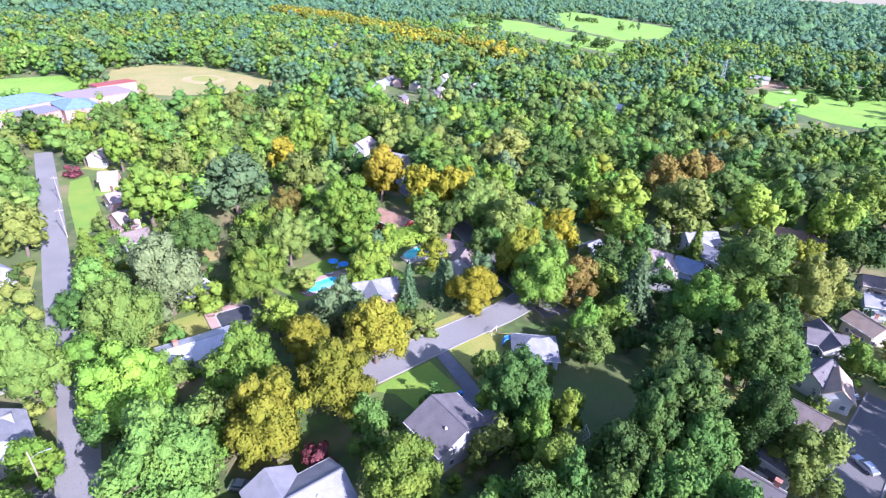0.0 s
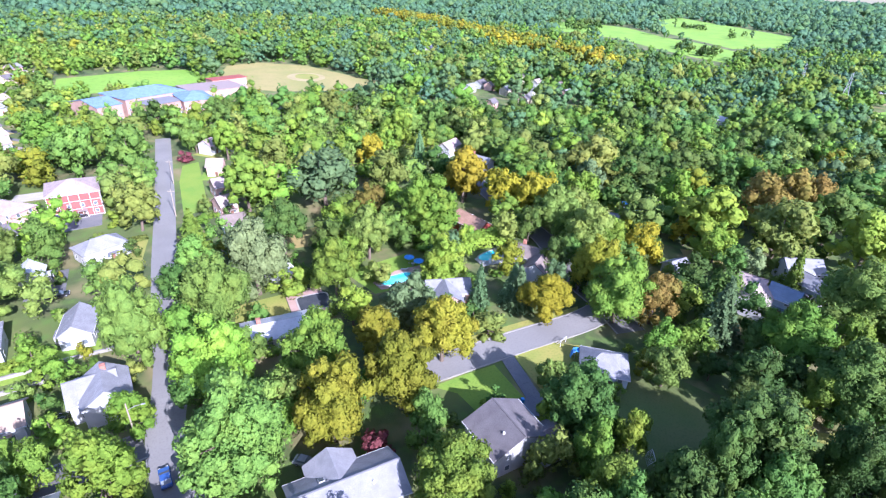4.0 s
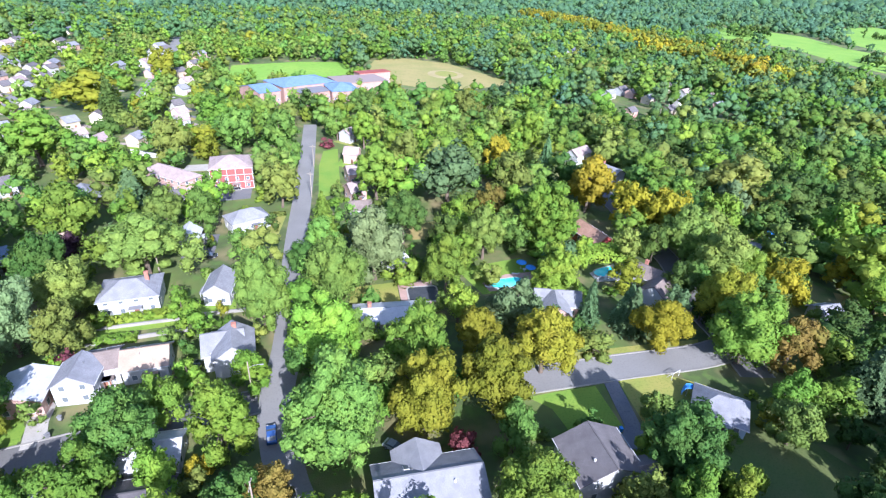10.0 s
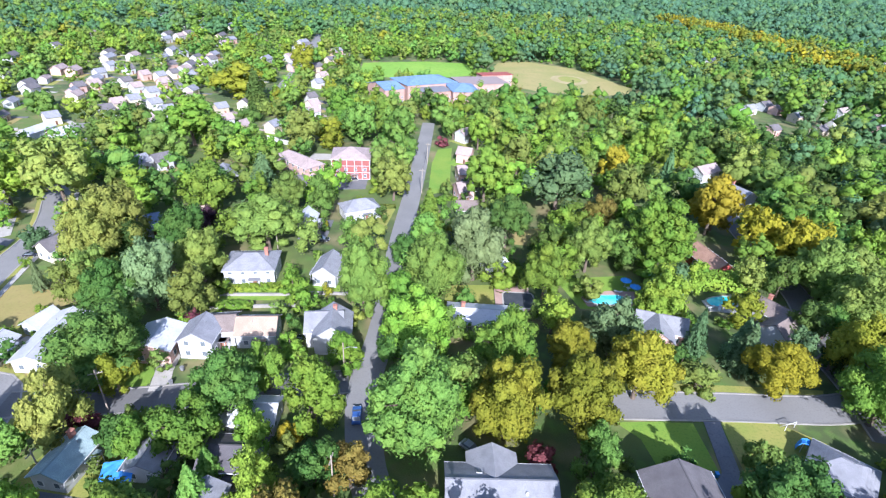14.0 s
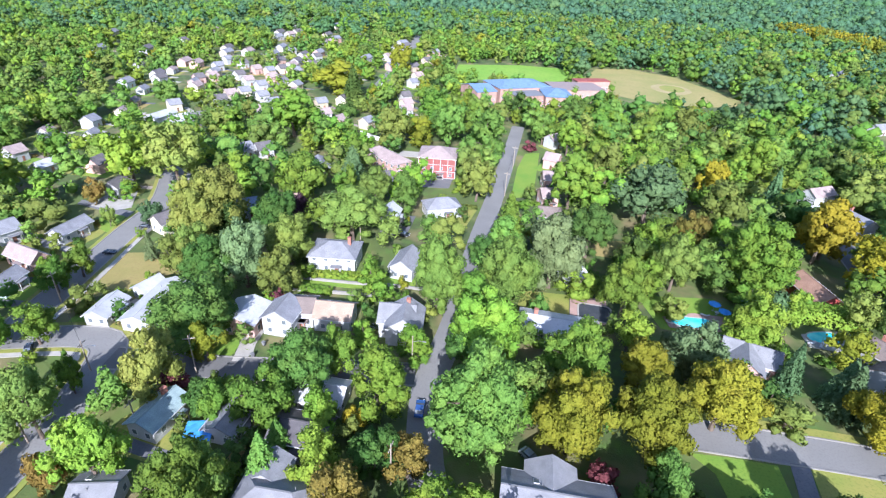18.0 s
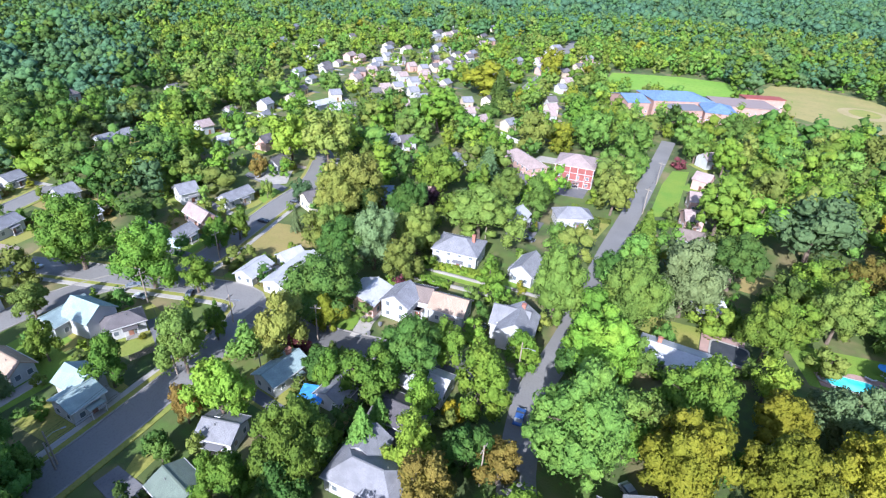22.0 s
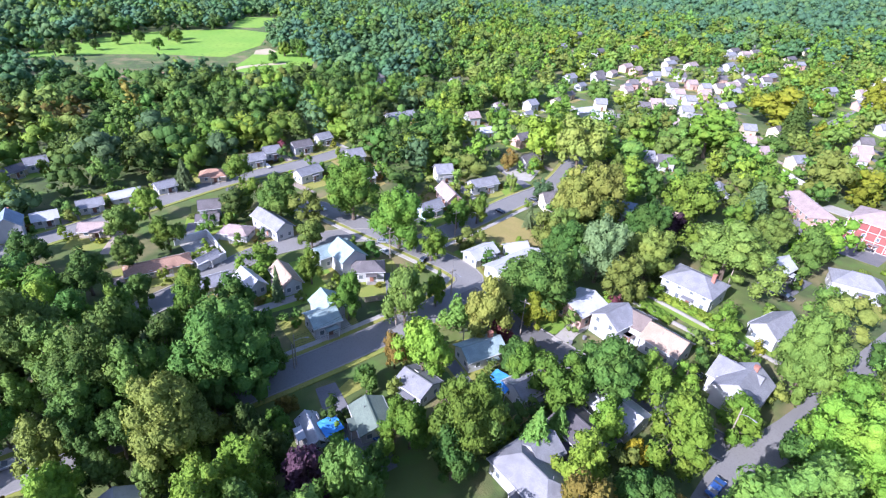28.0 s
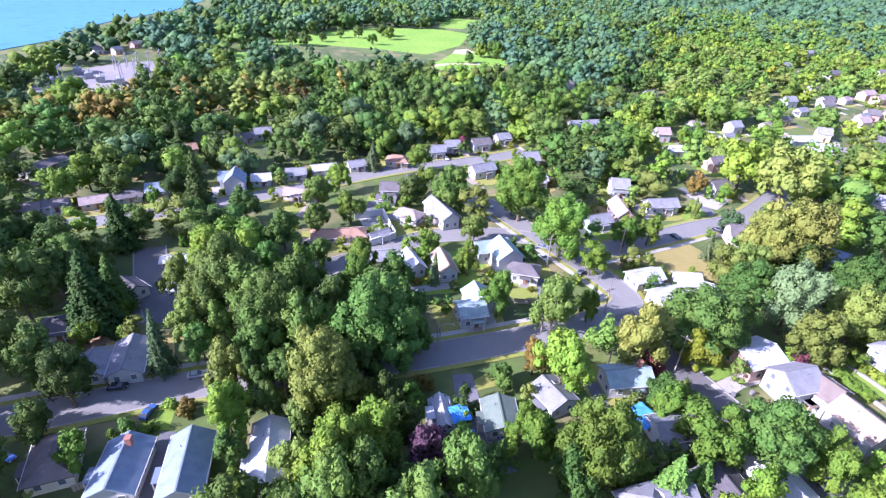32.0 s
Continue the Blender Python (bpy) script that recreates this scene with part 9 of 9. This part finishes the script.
tree("round", -47.7, 30.2, 11.0, 3.7, "green")
tree("bush", -40.8, 42.1, 2.6, 1.5, "bright")
tree("bush", -42.4, 48.4, 2.2, 1.3, "green")



# ---------- woods ----------
def inside(p, poly):
    """Which of the points lie in the polygon."""
    r = np.zeros(len(p), bool)
    for (x0, y0), (x1, y1) in zip(poly, poly[1:] + poly[:1]):
        if y0 != y1:
            r ^= ((y0 > p[:, 1]) != (y1 > p[:, 1])) & (p[:, 0] < (x1 - x0) * (p[:, 1] - y0) / (y1 - y0) + x0)
    return r


def taken(p, grow, road_gap, share=1.0, lawns=True):
    """Spots on a street, a plot or open ground."""
    bad = np.zeros(len(p), bool)
    for line, width in ROAD_LINES:
        q = np.array([(v.x, v.y) for v in line])
        lo, hi = q.min(0) - 15, q.max(0) + 15
        near = np.where((p > lo).all(1) & (p < hi).all(1))[0]
        if len(near):
            d = np.hypot(p[near, None, 0] - q[None, :, 0], p[near, None, 1] - q[None, :, 1]).min(1)
            bad[near] |= d < width / 2 + road_gap
    for x, y, r, hd, hl, hw in PLOTS:
        c, s = math.cos(radians(hd)), math.sin(radians(hd))
        u, w = (p[:, 0] - x) * c + (p[:, 1] - y) * s, -(p[:, 0] - x) * s + (p[:, 1] - y) * c
        bad |= (np.abs(u) < hl * share + grow) & (np.abs(w) < hw * share + grow)
    for poly in OPEN_GROUND if lawns else ():
        bad |= inside(p, poly)
    return bad


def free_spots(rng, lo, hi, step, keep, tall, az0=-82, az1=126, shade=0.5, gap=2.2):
    """Jittered spots of a grid between two distances, clear of streets, plots and placed trees and of the camera's
    sight lines to streets, plots and open ground.
    """
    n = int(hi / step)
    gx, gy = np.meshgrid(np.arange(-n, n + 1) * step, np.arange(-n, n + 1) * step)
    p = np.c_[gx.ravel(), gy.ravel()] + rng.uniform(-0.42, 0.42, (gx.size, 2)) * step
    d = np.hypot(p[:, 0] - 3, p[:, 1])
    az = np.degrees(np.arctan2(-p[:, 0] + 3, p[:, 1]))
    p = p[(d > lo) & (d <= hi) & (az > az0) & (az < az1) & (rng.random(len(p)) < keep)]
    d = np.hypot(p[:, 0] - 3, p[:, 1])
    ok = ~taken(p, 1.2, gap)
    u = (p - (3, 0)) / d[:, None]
    # shade: how far spots are dropped that would hide these from the camera
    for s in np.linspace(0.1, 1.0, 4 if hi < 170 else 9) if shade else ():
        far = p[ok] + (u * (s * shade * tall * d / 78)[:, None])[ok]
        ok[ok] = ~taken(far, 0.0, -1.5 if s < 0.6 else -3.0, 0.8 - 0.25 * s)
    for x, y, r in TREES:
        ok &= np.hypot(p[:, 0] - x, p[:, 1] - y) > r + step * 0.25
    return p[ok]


def woods(name, label, rng, spots, tones, quads, size, rmin, rmax, hmin, hmax, lobes=8, up=0.35, level=1):
    """Many trees that nobody would count, joined by tone."""
    stand = np.array([noise.noise((x / 45, y / 45, 7.0)) for x, y in spots]) * 1.3 + rng.normal(size=len(spots)) * 0.42
    rank = np.argsort(np.argsort(stand)) / max(1, len(spots))
    pick = np.searchsorted(np.cumsum([w for _, w in tones])[:-1] / sum(w for _, w in tones), rank, side="right")
    for k, (tone, _) in enumerate(tones):
        vs, fs, ns, ts, base = [], [], [], [], 0
        for x, y in spots[pick == k]:
            R, H = rng.uniform(rmin, rmax), rng.uniform(hmin, hmax)
            v, f, nv, _c = crown_geometry(rng, R, H * 0.08, H, lobes, quads, size, up, level)
            vs.append(v + (x, y, hill(x, y)))
            fs.append(f + base)
            ns.append(nv)
            ts.append(np.full(len(v), rng.random()))
            base += len(v)
        if vs:
            me = array_mesh(name, np.concatenate(vs), np.concatenate(fs), LEAF[tone], np.concatenate(ns), np.concatenate(ts))
            tagged(new(name, me), label, "woods", kind="stuff")


def belt(rng, pts, width, step):
    """Spots along a line of trees."""
    out = []
    for q in smooth_line(pts, step):
        out += [(q.x + rng.normal() * width, q.y + rng.normal() * width) for _ in range(2)]
    return np.array(out)


_rng = np.random.default_rng(5)
EAST = [("green", 3), ("mid", 5), ("dark", 4), ("olive", 2), ("bright", 0.6), ("yellow", 0.2), ("blue", 1)]
NORTH = [("green", 3), ("bright", 4), ("mint", 4), ("mid", 1.2), ("olive", 2.4), ("yellow", 0.4), ("dark", 0.3)]
WEST = [("mid", 4), ("dark", 3.5), ("green", 3), ("olive", 1), ("bright", 0.8), ("blue", 1)]
# woods further off mix in the far tones, with haze in their colour
EAST_MID = [("far", 3), ("haze_blue", 1.2), ("green", 3), ("mid", 3), ("olive", 1.2)]
NORTH_MID = [("haze_blue", 1.2), ("far", 4), ("green", 3), ("mint", 1), ("mid", 1), ("olive", 0.6)]
WEST_MID = [("far", 4), ("haze_blue", 3), ("mid", 2), ("dark", 1.5), ("green", 0.6)]
SECTORS = ((-82, -22, EAST, EAST_MID, 0.92), (-22, 4, NORTH, EAST_MID, 0.75), (4, 58, NORTH, NORTH_MID, 0.7), (58, 126, WEST, WEST_MID, 0.88))
GOLD_BELT = [(330.5, 1053.6), (358.7, 928.6), (362.6, 733.8), (365.4, 593.4), (363.2, 497.3), (361.5, 426.3)]
BROWN_BELT = [(-215.7, -139.8), (-225.1, -120.7), (-235.4, -94.8), (-251.7, -68.7), (-267.7, -32.1), (-278.5, -10.0)]
for _line, _tones in ((GOLD_BELT, [("yellow", 3), ("olive", 2), ("gold", 2.5)]), (BROWN_BELT, [("orange", 2), ("olive", 2), ("dark", 1)])):
    _spots = belt(_rng, _line, 16 if _line is GOLD_BELT else 7, 3.5 if _line is GOLD_BELT else 7)
    woods("tree_belt", "long belt of yellowing trees", _rng, _spots, _tones, 36, 1.8, 5.0, 8.5, 13, 19, 12, 0.4, 0)
    TREES.extend((float(x), float(y), 9.0) for x, y in _spots)
for _a0, _a1, _tones, _mid, _clear in SECTORS:
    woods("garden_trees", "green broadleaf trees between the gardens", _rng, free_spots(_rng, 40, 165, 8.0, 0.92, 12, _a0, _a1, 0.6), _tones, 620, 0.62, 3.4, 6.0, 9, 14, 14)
    if _a0 == 4:
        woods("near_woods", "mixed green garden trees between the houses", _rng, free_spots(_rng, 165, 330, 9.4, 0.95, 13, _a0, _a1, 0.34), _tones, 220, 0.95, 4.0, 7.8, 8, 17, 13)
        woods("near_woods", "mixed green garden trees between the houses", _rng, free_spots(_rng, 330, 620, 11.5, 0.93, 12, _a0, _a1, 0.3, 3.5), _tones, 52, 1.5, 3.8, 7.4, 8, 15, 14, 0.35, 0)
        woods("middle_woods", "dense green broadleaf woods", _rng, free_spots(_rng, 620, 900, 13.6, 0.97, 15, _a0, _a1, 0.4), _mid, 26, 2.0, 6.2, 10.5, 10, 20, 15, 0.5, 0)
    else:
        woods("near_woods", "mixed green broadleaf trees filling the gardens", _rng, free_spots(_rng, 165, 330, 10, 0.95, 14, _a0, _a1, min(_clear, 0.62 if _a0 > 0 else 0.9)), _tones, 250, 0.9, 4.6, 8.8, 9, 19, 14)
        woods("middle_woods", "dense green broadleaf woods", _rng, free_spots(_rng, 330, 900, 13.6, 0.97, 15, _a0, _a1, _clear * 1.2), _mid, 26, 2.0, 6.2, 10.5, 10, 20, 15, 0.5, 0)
    woods("far_woods", "distant woods with blue-green haze put into the leaf colour", _rng, free_spots(_rng, 900, 2300, 25, 0.97, 16, _a0, _a1, 0.8), [("far", 3), ("haze_blue", 4)], 5, 4.4, 9.5, 16, 9, 22, 5, 0.8, 0)
woods("horizon_woods", "distant wooded hills on the horizon", _rng, free_spots(_rng, 2300, 4600, 64, 0.96, 18, -82, 126, 0.2), [("far", 2), ("haze_blue", 4)], 7, 9, 28, 42, 14, 26, 4, 0.8, 0)
# unseen ring below the view, added to shade the nearest gardens
woods("garden_trees", "tall broadleaf trees added out of view to cast shade", _rng, free_spots(_rng, 18, 37, 8.5, 0.7, 12, -75, 105, 0), NORTH[:5], 400, 0.8, 4.5, 6.2, 17, 21, 14)
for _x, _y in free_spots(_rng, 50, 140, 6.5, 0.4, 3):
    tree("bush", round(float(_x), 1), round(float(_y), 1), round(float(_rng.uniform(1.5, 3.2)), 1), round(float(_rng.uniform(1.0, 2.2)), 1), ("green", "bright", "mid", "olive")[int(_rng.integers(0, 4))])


# ---------- small garden trees and shrubs beside the houses ----------
def yard_trees():
    rng = np.random.default_rng(17)
    tones = ("green", "bright", "mid", "olive", "mint", "dark", "yellow", "red")
    made = {}
    for x, y, _r, hd, hl, hw in PLOTS:
        if not 60 < math.hypot(x, y) < 215 or hw < 3.5 or hl * hw > 150:
            continue
        c, d = math.cos(radians(hd)), math.sin(radians(hd))
        for _ in range(5):
            side, along = int(rng.integers(0, 4)), rng.uniform(-0.95, 0.95)
            out = rng.uniform(0.3, 2.6)
            u, w = ((along * hl, hw + out), (along * hl, -hw - out), (hl + out, along * hw), (-hl - out, along * hw))[side]
            px, py = x + u * c - w * d, y + u * d + w * c
            if taken(np.array([[px, py]]), -1.0, 1.5, 1.0, False)[0] or any(math.hypot(px - tx, py - ty) < tr * 0.7 + 0.8 for tx, ty, tr in TREES):
                continue
            h = float(rng.uniform(2.2, 7.5))
            r = h * float(rng.uniform(0.32, 0.46))
            tone = tones[int(rng.choice(8, p=[0.26, 0.16, 0.2, 0.12, 0.1, 0.1, 0.04, 0.02]))]
            v, f, nv, _c = crown_geometry(rng, r, 0.0, h, 9, int(90 + 60 * r), 0.42)
            vs, fs, ns, ts = made.setdefault(tone, ([], [], [], []))
            fs.append(f + sum(len(q) for q in vs))
            vs.append(v + (px, py, 0))
            ns.append(nv)
            ts.append(np.full(len(v), rng.random()))
            TREES.append((px, py, r))
    for tone, (vs, fs, ns, ts) in made.items():
        me = array_mesh("shrubs", np.concatenate(vs), np.concatenate(fs), LEAF[tone], np.concatenate(ns), np.concatenate(ts))
        tagged(new("shrubs", me), f"{TREE_WORDS[tone]} shrubs and small trees round the houses", "shrubs", kind="stuff")


yard_trees()


# ---------- tall trees added round the gardens, mostly out of view, to shade the streets ---
def shade_row(pts, h, r, tone):
    _k = 0
    for q in smooth_line(pts, r * 1.7):
        _k += 1
        tree("round", round(q.x + 1.5 * math.sin(_k * 2.3), 1), round(q.y + 1.5 * math.cos(_k * 1.7), 1), h + 1.5 * math.sin(_k * 1.9), r, tone)


shade_row([(92, -4), (112, -2), (135, 4), (160, 14)], 17, 5.5, "mid")
shade_row([(100, -18), (130, -14)], 18, 6.0, "dark")
shade_row([(30, 34), (40, 33), (52, 28), (62, 22)], 17, 5.0, "mid")
shade_row([(-38, -66), (-62, -70), (-90, -76), (-120, -80)], 17, 5.5, "dark")
shade_row([(-40, -52), (-55, -56)], 15, 4.5, "mid")
shade_row([(-30, -22), (-36, -10), (-38, 2), (-38, 14)], 19, 4.6, "mid")
shade_row([(62, 14), (72, 26), (82, 36)], 19, 5.0, "mid")


# ---------- lone trees on the fairways ----------
def fairway_trees(x, y, spread_x, spread_y, n, seed):
    rng = np.random.default_rng(seed)
    for _ in range(n):
        r = float(rng.uniform(3.5, 5.5))
        tree("round", round(x + float(rng.uniform(-1, 1)) * spread_x, 1), round(y + float(rng.uniform(-1, 1)) * spread_y, 1), round(r * 2.3, 1), round(r, 1), ("dark", "mid", "green")[int(rng.integers(0, 3))])


fairway_trees(-475.0, 10.0, 40, 70, 12, 3)
fairway_trees(-400.0, 95.0, 25, 30, 5, 4)
fairway_trees(510.0, 180.0, 60, 40, 6, 5)


def fairway_clumps(polys, n, seed):
    """Groups of trees that stand on the fairways further off."""
    rng = np.random.default_rng(seed)
    spots = []
    for poly in polys:
        q = np.array(poly)
        for _ in range(n):
            c = rng.uniform(q.min(0), q.max(0))
            if inside(c[None], poly)[0] and noise.noise((c[0] / 120, c[1] / 120, 2.0)) > -0.1:
                spots += [tuple(c + rng.normal(size=2) * 14) for _ in range(int(rng.integers(2, 6)))]
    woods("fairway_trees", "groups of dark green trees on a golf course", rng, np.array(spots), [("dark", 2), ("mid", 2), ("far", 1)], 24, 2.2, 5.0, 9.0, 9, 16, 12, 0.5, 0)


fairway_clumps([p for p in OPEN_GROUND if len(p) in (7, 11) and p[0][0] > 400], 30, 9)
